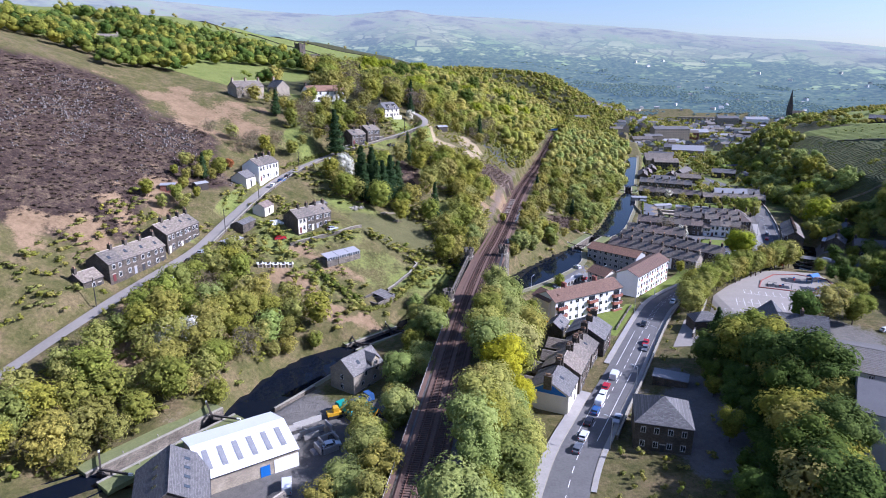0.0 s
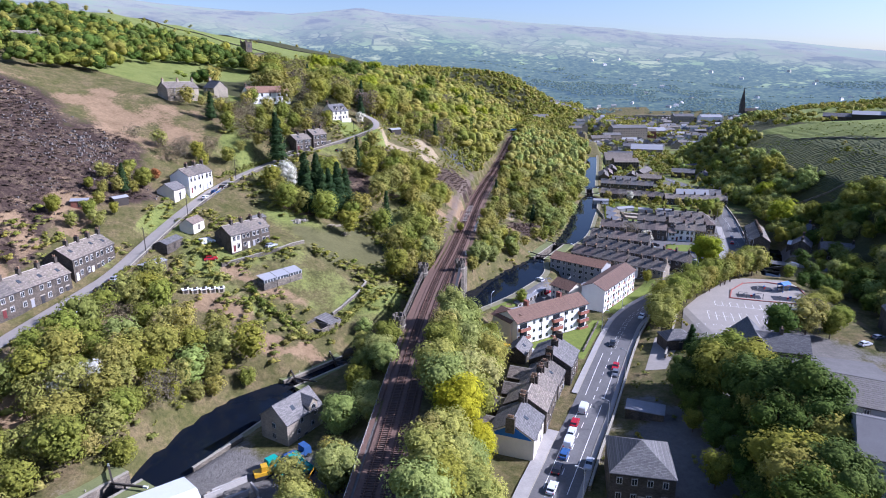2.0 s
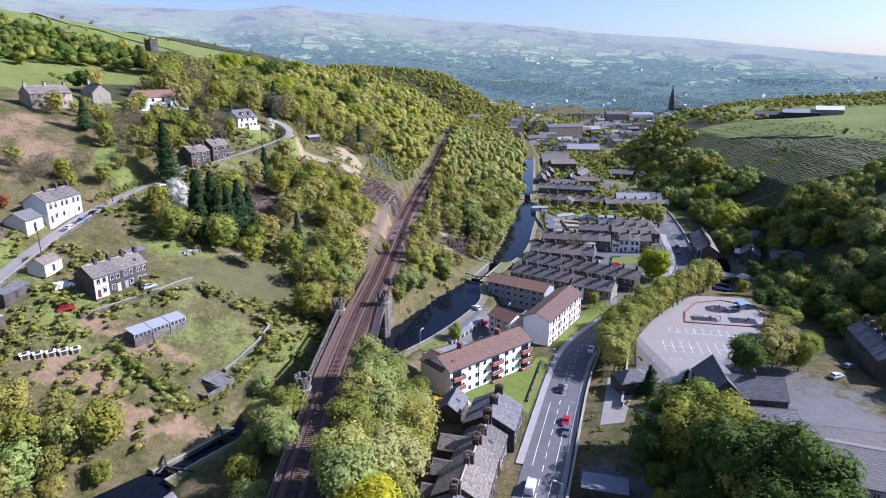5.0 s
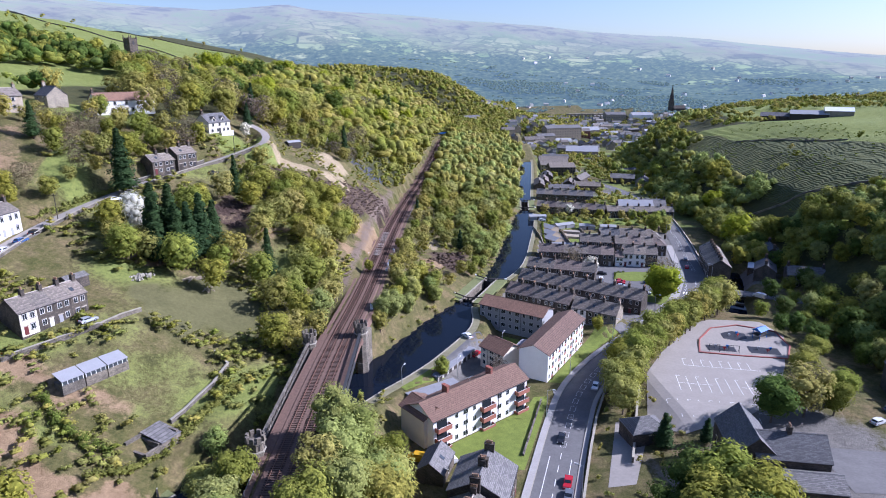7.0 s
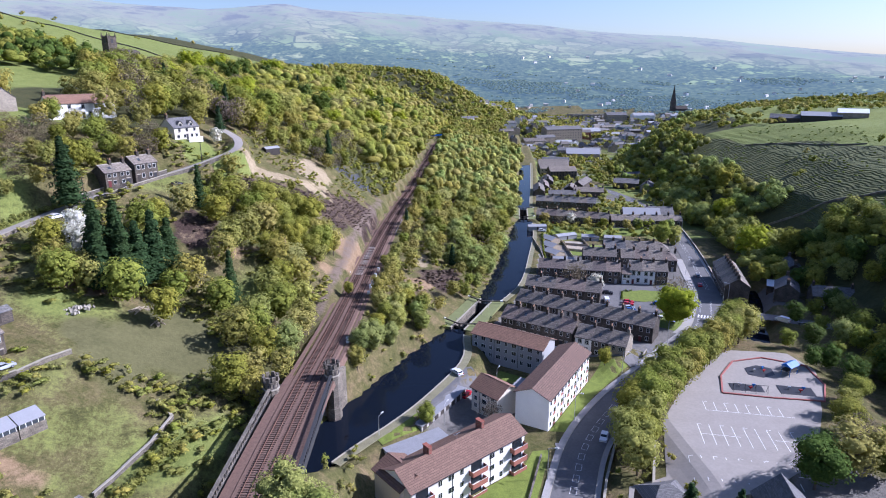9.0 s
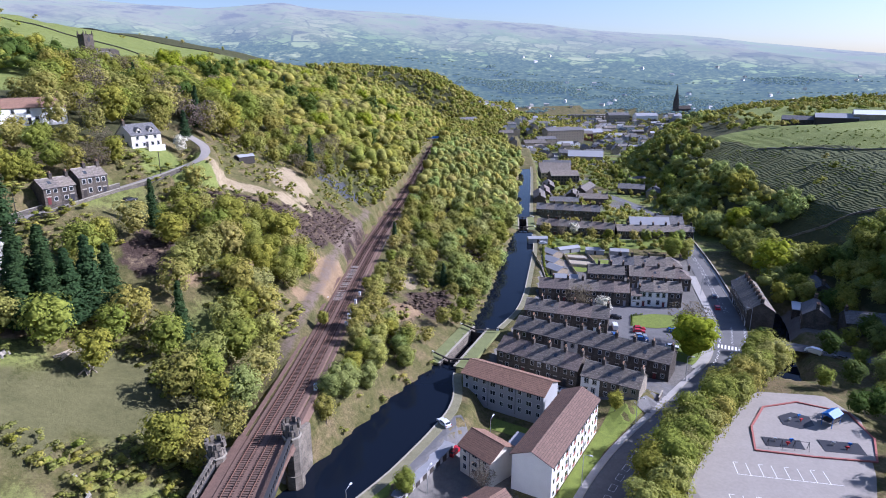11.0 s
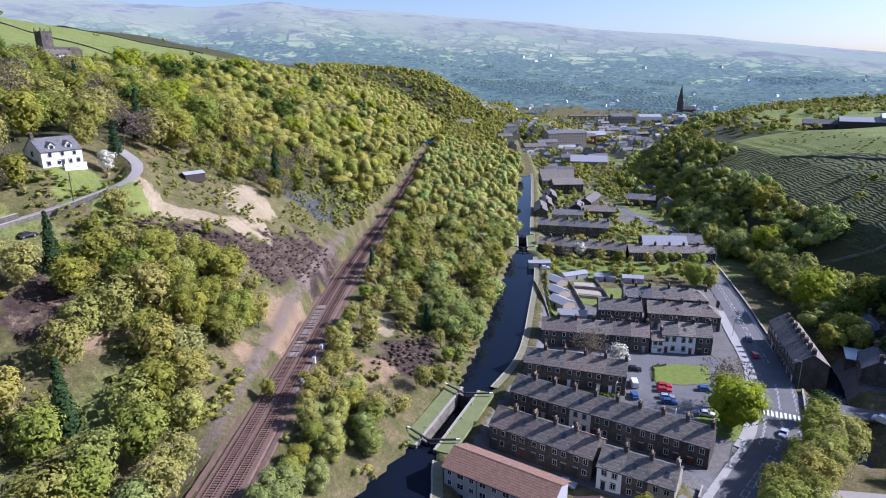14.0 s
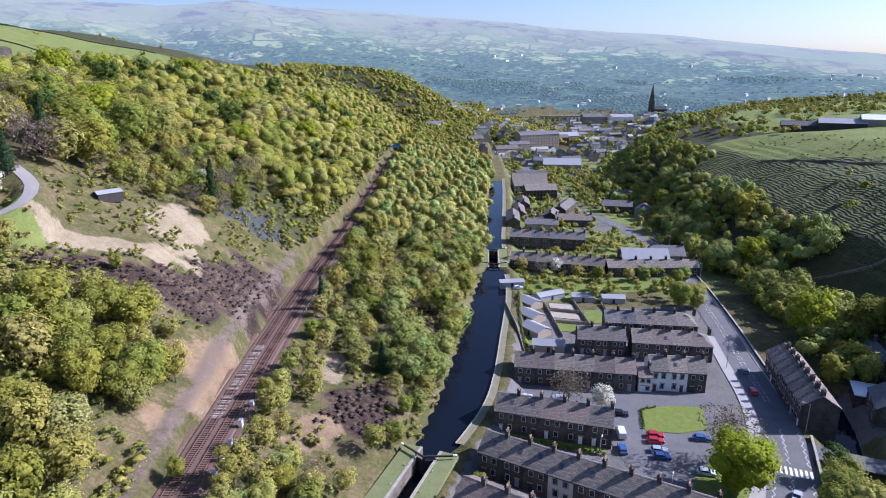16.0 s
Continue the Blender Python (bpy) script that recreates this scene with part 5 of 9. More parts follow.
house(15.8, 195.5, -2.0, 70, 8.5, 6.0, 3.2, 2.2, STONE, SLATE_BLUE, "small stone outbuilding with slate roof behind the shops", front=((0.5,),), doors=(), chim=(), sky=[(0.5, -1, 0.5)])
# broad chimney stacks of the roadside houses
for x, y, z in ((10.2, 142.3, 7.2), (13.7, 152.9, 7.6), (17.0, 161.6, 7.6), (19.5, 169.8, 6.6), (21.1, 174.5, 5.4), (22.8, 179.2, 6.9), (25.0, 185.2, 6.8), (26.9, 190.2, 6.8)):
    st = thing("chimney_stack", pose(x, y, z - 1.6, 0, 0, 72), "broad sooty stone chimney stack on a roof ridge", "chimney", "roadside chimneys")
    chimney(st, 0, 0, 0, 3.6, 4, STONE, 1.0, 0.5)
# low rear wings
for x, y, yaw, L, W in ((6.5, 150.5, 162, 6, 6), (10.5, 159.0, 162, 6, 5.5), (13.0, 167.0, 162, 6, 5), (15.5, 176.0, 162, 7, 6)):
    house(x, y, -1.2, yaw, L, W, 3.6, 2.0, STONE, SLATE, "low stone rear wing with slate roof behind the shops", "rear wings", front=((0.5,),), back=False, doors=(), chim=(), deep=3)
# the hillside
row((-117.5, 156.0), (-112.8, 177.2), 4, 23.7, 5.4, 2.8, 8.5, [STONE], [SLATE], "sooty stone terraced house beside the hillside lane", "hillside terrace", deep=3, skies=0.8)
row((-113.4, 178.6), (-112.0, 196.4), 4, 25.8, 6.2, 2.9, 9.0, [STONE], [SLATE], "sooty stone terraced house beside the hillside lane", "hillside terrace", deep=3, skies=0.9)
house(-118.6, 151.5, 22.6, 77, 6.5, 6.5, 3.4, 2.2, STONE, SLATE, "low stone cottage with a white porch beside the lane", front=((0.5,),), doors=(0.8,), chim=(-1,))
garden_row = row((-82.6, 217.2), (-74.4, 231.6), 4, 24.1, 5.6, 2.7, 8.2, [STONE], [SLATE], "sooty stone terraced house in a row above gardens", "row above the gardens", deep=3)
row((-110.2, 247.5), (-107.6, 262.5), 3, 37.4, 6.6, 2.6, 8.0, [RENDER_WHITE], [SLATE], "sooty stone terraced house beside the steep lane", "white terrace on the lane", deep=3)
part("rendered_front", Shape().box(-2.0, 2.0, -4.122, -4.06, -0.2, 5.5), RENDER_CREAM, garden_row[0], "cream rendered house front")
house(-111.4, 242.6, 36.2, 82, 7, 7, 4.0, 2.2, RENDER_CREAM, SLATE_BLUE, "cream rendered lean cottage at the end of a terrace", front=((0.5,),), chim=())
row((-84.6, 307.8), (-79.4, 315.0), 2, 47.0, 4.6, 2.2, 7.5, [STONE], [SLATE], "sooty stone cottage on a walled terrace", "pair of cottages", deep=3)
row((-78.8, 316.2), (-74.0, 323.0), 2, 47.6, 5.6, 2.3, 7.8, [STONE], [SLATE], "sooty stone cottage on a walled terrace", "pair of cottages", deep=3)
house(-108.8, 349.5, 66.2, 46, 23, 9, 5.4, 3.0, RENDER_WHITE, TILE_RED, "long white house with a red tiled roof", front=((0.1, 0.25, 0.4, 0.6, 0.75, 0.9), (0.12, 0.3, 0.5, 0.7, 0.88)), chim=(-1, 1))
house(-140.6, 318.0, 68.8, 56, 16, 8.5, 5.6, 2.8, STONE_PALE, SLATE, "stone farmhouse with slate roof on the hillside", chim=(-1, 0, 1), front=((0.2, 0.5, 0.8), (0.2, 0.5, 0.8)))
house(-131.0, 338.5, 69.8, 146, 9, 8, 4.2, 3.4, STONE_PALE, SLATE_BLUE, "pale stone gabled house beside the farmhouse", chim=(1,))
house(-262, 386, 95.2, 50, 17, 9, 6.0, 3.0, STONE_PALE, SLATE, "lone pale stone house high on the moor edge", chim=(-1, 1), front=((0.2, 0.5, 0.8), (0.2, 0.5, 0.8)))


def dormer_house():
    """White house with dormers and a balcony, on the bend of the lane."""
    t = house(-73.6, 353.0, 57.6, 58, 11.5, 8.5, 4.6, 3.4, RENDER_CREAM, SLATE_BLUE, "cream rendered house with dormer windows and a balcony", front=((0.15, 0.4, 0.68, 0.88), (0.2, 0.5, 0.8)), chim=(-1,), deep=4.5, gable_windows=[(-1, 0.3, 0.8), (-1, 0.7, 0.8), (-1, 0.5, 3.4)])
    for f in (0.32, 0.7):
        x = -6.25 + 12.5 * f
        d = part("dormer", Shape().prism([(-0.9, 4.9), (0.9, 4.9), (0.9, 6.2), (0, 7.0), (-0.9, 6.2)], "y", -3.6, -0.6), RENDER_CREAM, t, at=pose(x, 0, 0))
        part("dormer_roof", Shape().prism([(-1.15, 6.1), (0, 7.1), (1.15, 6.1), (1.15, 6.25), (0, 7.26), (-1.15, 6.25)], "y", -3.9, -0.3), SLATE_BLUE, d)
        window(t, x, -3.6, 5.15, 1.2, 1.0, 0)
    part("balcony", Shape().box(-1, 5.5, -6.3, -4.3, -0.25, 0.0), CONCRETE, t)
    part("balcony_wall", Shape().box(-1, 5.5, -6.3, -6.1, -4.3, 0.9), RENDER_WHITE, t)


dormer_house()


def annex_wall(p, q, h, mat=STONE_WALL, label="dry stone wall beside the lane", thick=0.45, cope=True, name="wall_stone", follow=True):
    """A stone wall between two places, following the ground, with a coping."""
    p, q = Vector(p), Vector(q)
    n = max(1, int((q - p).length / 4))
    d = (q - p).normalized()
    nn = Vector((-d.y, d.x)) * thick / 2
    v, c, f = [], [], []
    ks = np.arange(n + 1) / n
    gs = ground(p.x + (q.x - p.x) * ks, p.y + (q.y - p.y) * ks)
    for i in range(n + 1):
        m, g = p + (q - p) * (i / n), float(gs[i])
        for s in (1, -1):
            v += [(m.x + s * nn.x, m.y + s * nn.y, g - 0.8), (m.x + s * nn.x, m.y + s * nn.y, g + h)]
        for s in (1.25, -1.25):
            c += [(m.x + s * nn.x, m.y + s * nn.y, g + h), (m.x + s * nn.x, m.y + s * nn.y, g + h + 0.15)]
    for i in range(n):
        a = i * 4
        f += [(a, a + 4, a + 5, a + 1), (a + 1, a + 5, a + 7, a + 3), (a + 3, a + 7, a + 6, a + 2), (a + 2, a + 6, a + 4, a)]
    e = 4 * n
    f += [(0, 1, 3, 2), (e + 2, e + 3, e + 1, e)]
    w = tagged(part(name, Shape().add(v, f), mat), label, "wall", kind="structure")
    if cope:
        part("coping", Shape().add(c, f), COPING, w)


def wall_line(line, s0, s1, off, h, mat=STONE_WALL, label="dark stone wall along the road"):
    ss = np.linspace(s0, s1, max(2, int((s1 - s0) / 14)))
    for a, b in zip(ss[:-1], ss[1:]):
        p, q = line.at(a, off)[0], line.at(b, off)[0]
        annex_wall((p[0], p[1]), (q[0], q[1]), h, mat, label)


wall_line(ROAD, RS(24, 132), RS(122, 298), -6.4, 1.2)
wall_line(ROAD, RS(141, 342), RS(176, 520), -5.9, 1.0)
wall_line(ROAD, RS(120, 299), RS(137, 325), -6.6, 0.9, STONE_WALL, "pale topped stone wall on the river bridge")
wall_line(LANE, run_of(LANE, -103, 190), run_of(LANE, -91, 287), -3.0, 0.9, label="dry stone wall along the hillside lane")
wall_line(LANE, run_of(LANE, -84, 300), run_of(LANE, -56, 342), -2.7, 0.9, label="dry stone wall along the hillside lane")
wall_line(SIDE_ROAD, 7, 18, 3.5, 1.0, label="stone bridge parapet over the river")
wall_line(SIDE_ROAD, 7, 18, -3.5, 1.0, label="stone bridge parapet over the river")
for p, q, h in [((-80, 208), (-66, 224), 1.2), ((-66, 224), (-60, 234), 1.0), ((-43.5, 204.5), (-37.8, 217.5), 0.9), ((-37.8, 217.5), (-36.2, 225.5), 0.9), ((-36.2, 225.5), (-40.5, 229), 0.6), ((-88, 300), (-70, 326), 1.5), 
                ((200, 424), (213, 398), 0.9), ((213, 398), (242, 367), 0.9), ((268, 560), (294, 470), 0.7), ((60, 196), (74, 231), 1.4)]:
    annex_wall(p, q, h, label="old dry stone field wall")
for y0, y1 in ((470, 520), (690, 640), (900, 800)):        # walls across the high pastures
    annex_wall((-200, y0), (-420, y1 + 90), 1.0, label="field wall across the high pasture", cope=False)


# ---- the flats ----
def flats(x, y, z, yaw, L, depth, eave, rise, wall, label, balconies=(), panels=None, chim=(), storeys=3, cols=8, hips=(0, 0)):
    t = house(x, y, z, yaw, L, depth, eave, rise, wall, TILE_RED, label, "flats", front=(), back=False, doors=(), chim=(), hips=hips, name="apartment_block", over=0.5, category="apartment block")
    sh = (eave - 0.3) / storeys
    for i in range(storeys):
        for j in range(cols):
            f = (j + 0.5) / cols
            xx = -L / 2 + L * f
            if any(abs(xx - b) < 2.2 for b in balconies):
                continue
            zz = 0.3 + i * sh + 0.85
            window(t, xx, -depth / 2, zz, 1.5 if j % 2 else 1.0, 1.3, 0, surround=None, bars=1)
            if panels and j % 2:
                part("spandrel", kept(("spandrel", 1.5), lambda: Shape().box(-0.75, 0.75, -0.05, 0.02, -0.85, -0.02), panels), panels, t, at=pose(xx, -depth / 2, zz))
        for b in balconies:
            zz = 0.3 + i * sh
            bal = part("balcony", kept(("balcony",), lambda: Shape().box(-2.1, 2.1, -1.3, 0.0, -0.15, 0.02), CONCRETE), CONCRETE, t, at=pose(b, -depth / 2, zz))
            part("balcony_front", kept(("balcony_front",), lambda: Shape().box(-2.1, 2.1, -1.36, -1.28, -0.2, 0.95).box(-2.12, -2.04, -1.36, 0, -0.2, 0.95).box(2.04, 2.12, -1.36, 0, -0.2, 0.95), PANEL_TERRA), PANEL_TERRA, bal, "terracotta balcony panel")
            part("balcony_rail", kept(("balcony_rail",), lambda: Shape().box(-2.1, 2.1, -1.36, -1.3, 1.05, 1.1), PAINT_WHITE), PAINT_WHITE, bal)
            part("balcony_door", kept(("balcony_door",), lambda: Shape().box(-1.5, 1.5, -0.06, 0.02, 0.05, 2.1), GLASS), GLASS, bal)
    for k in (-1, 1):
        part("drainpipe", kept(("drainpipe", eave), lambda: Shape().tube((0, 0, 0), (0, 0, eave), 0.06, 0.06, 6), PAINT_DARK), PAINT_DARK, t, at=pose(k * L * 0.17, -depth / 2 - 0.08, 0))
    for c in chim:
        chimney(t, c, 0.6, eave + rise - 0.9, eave + rise + 1.6, 0, BRICK_RED, 0.95, 0.4)
    return t


f1 = flats(25.3, 217.2, -2.9, 37.2, 31.5, 9.6, 8.9, 2.4, RENDER_WHITE, "three storey white flats with red tiled roof and balconies", balconies=(-13.2, 1.2, 13.4), panels=None, chim=(-7.5, 7.2), cols=11)
part("aerial", Shape().tube((0, 0, 11), (0, 0, 13), 0.03, 0.03, 5).tube((-0.8, 0, 12.6), (0.8, 0, 12.9), 0.03, 0.03, 5).tube((-0.8, 0.2, 12.9), (0.8, 0.2, 12.6), 0.03, 0.03, 5), STEEL, f1)
f1b = flats(13.8, 211.0, -2.7, 127, 9, 7.5, 8.2, 1.8, RENDER_CREAM, "short stair wing of the white flats", cols=2)
flats(54.3, 252.4, -3.3, 56.4, 31.0, 9.0, 9.0, 2.0, RENDER_WHITE, "three storey white flats with terracotta panels and tiled roof", panels=PANEL_TERRA, cols=12)
flats(47.0, 277.3, -2.8, -35.8, 23.6, 9.2, 7.6, 2.0, RENDER_GREY, "grey pebbledashed flats with brown tiled roof in shade", cols=9)
flats(37.5, 248.0, -3.0, -50, 9.0, 8.0, 6.6, 2.2, RENDER_CREAM, "small block of flats with a steep tiled roof", cols=3)


def flat_roofed(x, y, z, yaw, L, W, h, wall, label, name="garage_block", roof=FELT, doors=0, door_mat=PAINT_RED, category="garages"):
    t = thing(name, pose(x, y, z, 0, 0, yaw), label, category)
    FOOTPRINTS.append((x, y, yaw, L / 2, W / 2))
    part("wall", Shape().box(-L / 2, L / 2, -W / 2, W / 2, -1, h), wall, t)
    part("roof", Shape().box(-L / 2 - 0.2, L / 2 + 0.2, -W / 2 - 0.25, W / 2 + 0.2, h + 0.004, h + 0.22), roof, t)
    for i in range(doors):
        xx = -L / 2 + L * (i + 0.5) / doors
        part("garage_door", kept(("garage_door", round(L / doors, 2), h), lambda: Shape().box(-L / doors * 0.3, L / doors * 0.3, -0.06, 0.03, 0, h - 0.3), door_mat), door_mat, t, at=pose(xx, -W / 2, 0))
    return t


flat_roofed(17.0, 228.6, -2.2, 31, 15.0, 5.2, 2.5, RENDER_WHITE, "white store block with red doors behind the flats", "store_block", doors=8, category="store")
flat_roofed(22.2, 246.2, -2.4, 56, 22.0, 5.0, 2.6, CONCRETE, "row of garages with a worn grey felt roof", doors=8, door_mat=TIMBER)
flat_roofed(45.5, 250.5, -3.0, 56, 5, 4, 6.0, BRICK_RED, "red brick stair tower between flats", "stair_tower", category="tower")
flat_roofed(55.5, 262.0, -3.0, -35, 7, 4, 3.2, CONCRETE, "flat roofed entrance between two blocks of flats", "entrance_block", category="entrance")
flat_roofed(51.0, 284.5, -3.3, -36, 5, 4, 3.0, RENDER_WHITE, "white flat roofed outhouse behind the flats", "outhouse", category="outhouse")

# ---- works yard by the canal ----
def warehouse():
    t = house(-55.6, 108.6, 2.2, 41, 19.0, 17.0, 4.2, 2.6, STONE_PALE, SHEET_WHITE, "long warehouse with white sheeted roof and rooflights", front=(), back=False, doors=(), chim=(), name="warehouse", category="warehouse", over=0.3)
    for i in range(6):
        part("rooflight", Shape().box(-0.55, 0.55, -2.6, 2.6, 0, 0.06), FELT, t, "grey translucent rooflight", at=pose(-7.6 + i * 3.0, -4.3, 4.2 + 2.6 * (1 - 4.3 / 8.5) + 0.24, math.degrees(math.atan2(2.6, 8.5)), 0, 0))
    part("roller_door", Shape().box(-1.0, 1.0, -8.6, -8.45, 0, 2.8), PAINT_BLUE, t, "blue roller door", at=pose(2.5, 0, 0))
    part("roller_door", Shape().box(-2.6, 2.6, -8.6, -8.45, 0, 3.4), SHEET_WHITE, t, at=pose(7.0, 0, 0))


warehouse()
house(-61.5, 92.5, 2.2, 118, 15, 13, 5.0, 4.2, STONE, SLATE_BLUE, "stone workshop with slate roof and rows of rooflights", front=((0.2, 0.5, 0.8),), chim=(), name="workshop", category="workshop", sky=[(0.2, -1, 0.45), (0.4, -1, 0.45), (0.6, -1, 0.45), (0.8, -1, 0.45), (0.3, 1, 0.4), (0.5, 1, 0.4), (0.7, 1, 0.4)])
house(-42.5, 90.5, 2.2, 60, 8, 6, 3.0, 1.8, STONE, SLATE, "small stone store with slate roof in the yard", front=(), doors=(0.5,), chim=(), name="store", category="store")
# tall pale stone house by the canal
mill_house = house(-39.8, 146.0, 0.8, 60, 11, 8.5, 6.6, 3.4, STONE_PALE, SLATE_BLUE, "tall pale stone canalside house with grey slate roof", front=((0.3, 0.7), (0.3, 0.7), (0.4, 0.8)), chim=(), sky=[(0.35, -1, 0.5), (0.75, 1, 0.5)], gable_windows=[(-1, 0.5, 2.0), (-1, 0.5, 4.6)], deep=3)
dm = part("dormer", Shape().prism([(-1.3, 6.6), (1.3, 6.6), (1.3, 8.3), (0, 9.6), (-1.3, 8.3)], "y", -4.3, -0.5), STONE_PALE, mill_house, at=pose(2.6, 0, 0))
part("dormer_roof", Shape().prism([(-1.6, 8.1), (0, 9.7), (1.6, 8.1), (1.6, 8.3), (0, 9.9), (-1.6, 8.3)], "y", -4.6, -0.2), SLATE_BLUE, dm)
window(mill_house, 2.6, -4.3, 7.0, 1.2, 1.1, 0)
# right of the road
house(36.2, 133.5, -0.6, -8, 12.5, 13, 7.0, 3.8, STONE, SLATE_BLUE, "dark stone hall with a hipped slate roof", front=((0.15, 0.38, 0.62, 0.85), (0.15, 0.38, 0.62, 0.85)), hips=(1, 1), chim=(), name="hall", category="hall")
flat_roofed(45.0, 161.5, -1.0, -18, 9, 5, 2.8, STONE, "low flat roofed hut by the hall", "hut", category="hut")
house(90.0, 142.5, 7.6, -24, 26, 14, 9.0, 3.2, RENDER_GREY, TILE_GREY, "large three storey school block with grey tiled roof", front=((0.08, 0.3, 0.52, 0.75, 0.93),) * 3, chim=(), name="school", category="school", deep=5)
house(85.0, 125.3, 7.6, -24, 22, 17, 8.4, 3.6, RENDER_GREY, SHEET_DARK, "school hall with a ribbed grey roof", front=((0.1, 0.3, 0.5, 0.7, 0.9),) * 2, chim=(), name="school_hall", category="school", deep=5)
house(87.5, 185.5, 2.0, -12, 14, 9, 6.8, 3.6, STONE, SLATE_BLUE, "old stone school with a steep slate roof and chimney", front=((0.2, 0.45, 0.7), ), chim=(0,), hips=(0, 0), name="school_house", category="school", deep=4)
house(81.5, 190.0, 2.0, 78, 14, 9, 6.4, 4.2, STONE, SLATE_BLUE, "steep gabled wing of the old stone school", front=((0.2, 0.5, 0.8),), chim=(), name="school_house", category="school", deep=4)
house(87.0, 177.8, 2.2, -12, 13, 7, 4.4, 1.8, STONE, SLATE_BLUE, "low rear wing of the old stone school", front=((0.3, 0.7),), chim=(), name="school_house", category="school", deep=4)
house(66.0, 206.0, -0.8, 8, 9, 7, 2.8, 2.2, STONE, SLATE_BLUE, "small dark stone hut with hipped roof by the car park", front=(), doors=(0.5,), chim=(), hips=(1, 1), name="hut", category="hut")
# houses across the river
for x, y, z, yaw, L, lab in ((166, 330, -5.5, 60, 12, "dark stone house across the river in shade"), (176, 318, -4.5, -20, 14, "dark stone house beside the side road"), (181, 352, -4.5, 70, 13, "dark stone house below the wooded hill")):
    house(x, y, z, yaw, L, 8.5, 5.4, 3.0, STONE, SLATE_BLUE, lab, chim=(-1, 1), deep=4, sky=[(0.5, -1, 0.5)])
flat_roofed(168, 341, -6, 60, 9, 6, 3.2, STONE, "low outhouse with a pale sheeted roof", "outhouse", SHEET_WHITE, category="outhouse")
row((140, 205), (147, 228), 5, -1.0, 6.0, 3.0, 9.0, [STONE], [SLATE_BLUE], "dark stone terraced house in shade below the hill", "terrace below the hill", deep=5)
# church with its tower
ch = thing("church", pose(-213, 614, 91, 0, 0, 60), "ruined dark stone church with a square battlemented tower", "church")
part("tower", Shape().box(-3.6, 3.6, -3.6, 3.6, -3, 17).box(-3.9, 3.9, -3.9, 3.9, 11.5, 11.9).box(-3.9, 3.9, -3.9, 3.9, 16.4, 16.8), STONE, ch)
for i in range(4):
    part("pinnacle", Shape().taper(0, 0, 16.8, 20.0, 0.5, 0.5, 0.1, 0.1), STONE, ch, at=pose(3.3 * (1 if i % 2 else -1), 3.3 * (1 if i > 1 else -1), 0))
    part("belfry_opening", Shape().prism([(-0.9, 12.3), (0.9, 12.3), (0.9, 14.6), (0, 15.8), (-0.9, 14.6)], "y", -3.72, -3.55), PAINT_DARK, ch, at=pose(0, 0, 0, 0, 0, 90 * i))
    part("merlon", Shape().box(-2.2, -1.0, -3.6, -3.2, 16.8, 17.7).box(1.0, 2.2, -3.6, -3.2, 16.8, 17.7), STONE, ch, at=pose(0, 0, 0, 0, 0, 90 * i))
part("nave_wall", Shape().prism([(-5, -3), (5, -3), (5, 6.5), (0, 8.2), (-5, 6.5)], "x", 3.6, 22), STONE, ch)
house(-199, 600, 89.5, 35, 16, 8, 4.2, 2.6, RENDER_WHITE, SLATE, "white cottage row beside the ruined church", front=((0.1, 0.35, 0.6, 0.85), (0.2, 0.5, 0.8)), chim=(-1, 1))
# farm on the right-hand hill
for x, y, yaw, L, W, h, wall, roof, lab in ((345, 640, -30, 26, 12, 5, STONE, SLATE_BLUE, "dark stone barn with slate roof on the hill"), (364, 622, -30, 30, 16, 4.4, TIMBER, SHEET_GREY, "long farm shed with grey sheeted roof"), (384, 612, -30, 22, 14, 4, STONE_PALE, SHEET_WHITE, "farm shed with a pale sheeted roof")):
    house(x, y, gz(x, y) - 0.3, yaw, L, W, h, 3, wall, roof, lab, front=(), back=False, doors=(), chim=(), name="barn", category="barn", deep=5)

# ---- the town down the valley ----
def simple_house(x, y, yaw, L, W, h, rise, wall, roof, label, group="", chim=2, name="house", z=None, category="house"):
    """A house far off: walls, roof, ridge and chimneys, windows only where they can be told apart."""
    z = gz(x, y) if z is None else z
    t = thing(name, pose(x, y, z, 0, 0, yaw), label, category, group)
    FOOTPRINTS.append((x, y, yaw, L / 2, W / 2))
    a, b, top = L / 2, W / 2, h + rise
    part("wall", Shape().prism([(-b, -4), (b, -4), (b, h), (0, top - 0.1), (-b, h)], "x", -a, a), wall, t)
    k = rise / b
    part("roof", Shape().prism([(-b - 0.3, h - 0.3 * k), (0, top), (b + 0.3, h - 0.3 * k), (b + 0.3, h - 0.3 * k + 0.2), (0, top + 0.22), (-b - 0.3, h - 0.3 * k + 0.2)], "x", -a - 0.2, a + 0.2), roof, t)
    for i in range(chim):
        xx = -a + 0.6 + (L - 1.2) * i / max(1, chim - 1)
        part("chimney", kept(("chimney_far",), lambda: Shape().box(-0.4, 0.4, -0.6, 0.6, -0.8, 1.4).box(-0.5, 0.5, -0.7, 0.7, 1.4, 1.55), STONE), STONE, t, at=pose(xx, 0, top))
    return t


def far_windows(t, L, W, h, cols, rows_):
    for i in range(rows_):
        for j in range(cols):
            part("window", kept(("window_far",), lambda: Shape().box(-0.6, 0.6, -0.05, 0.04, 0, 1.6), GLASS), GLASS, t, at=pose(-L / 2 + L * (j + 0.5) / cols, -W / 2, 0.8 + i * h / rows_))


TOWN = "town houses"
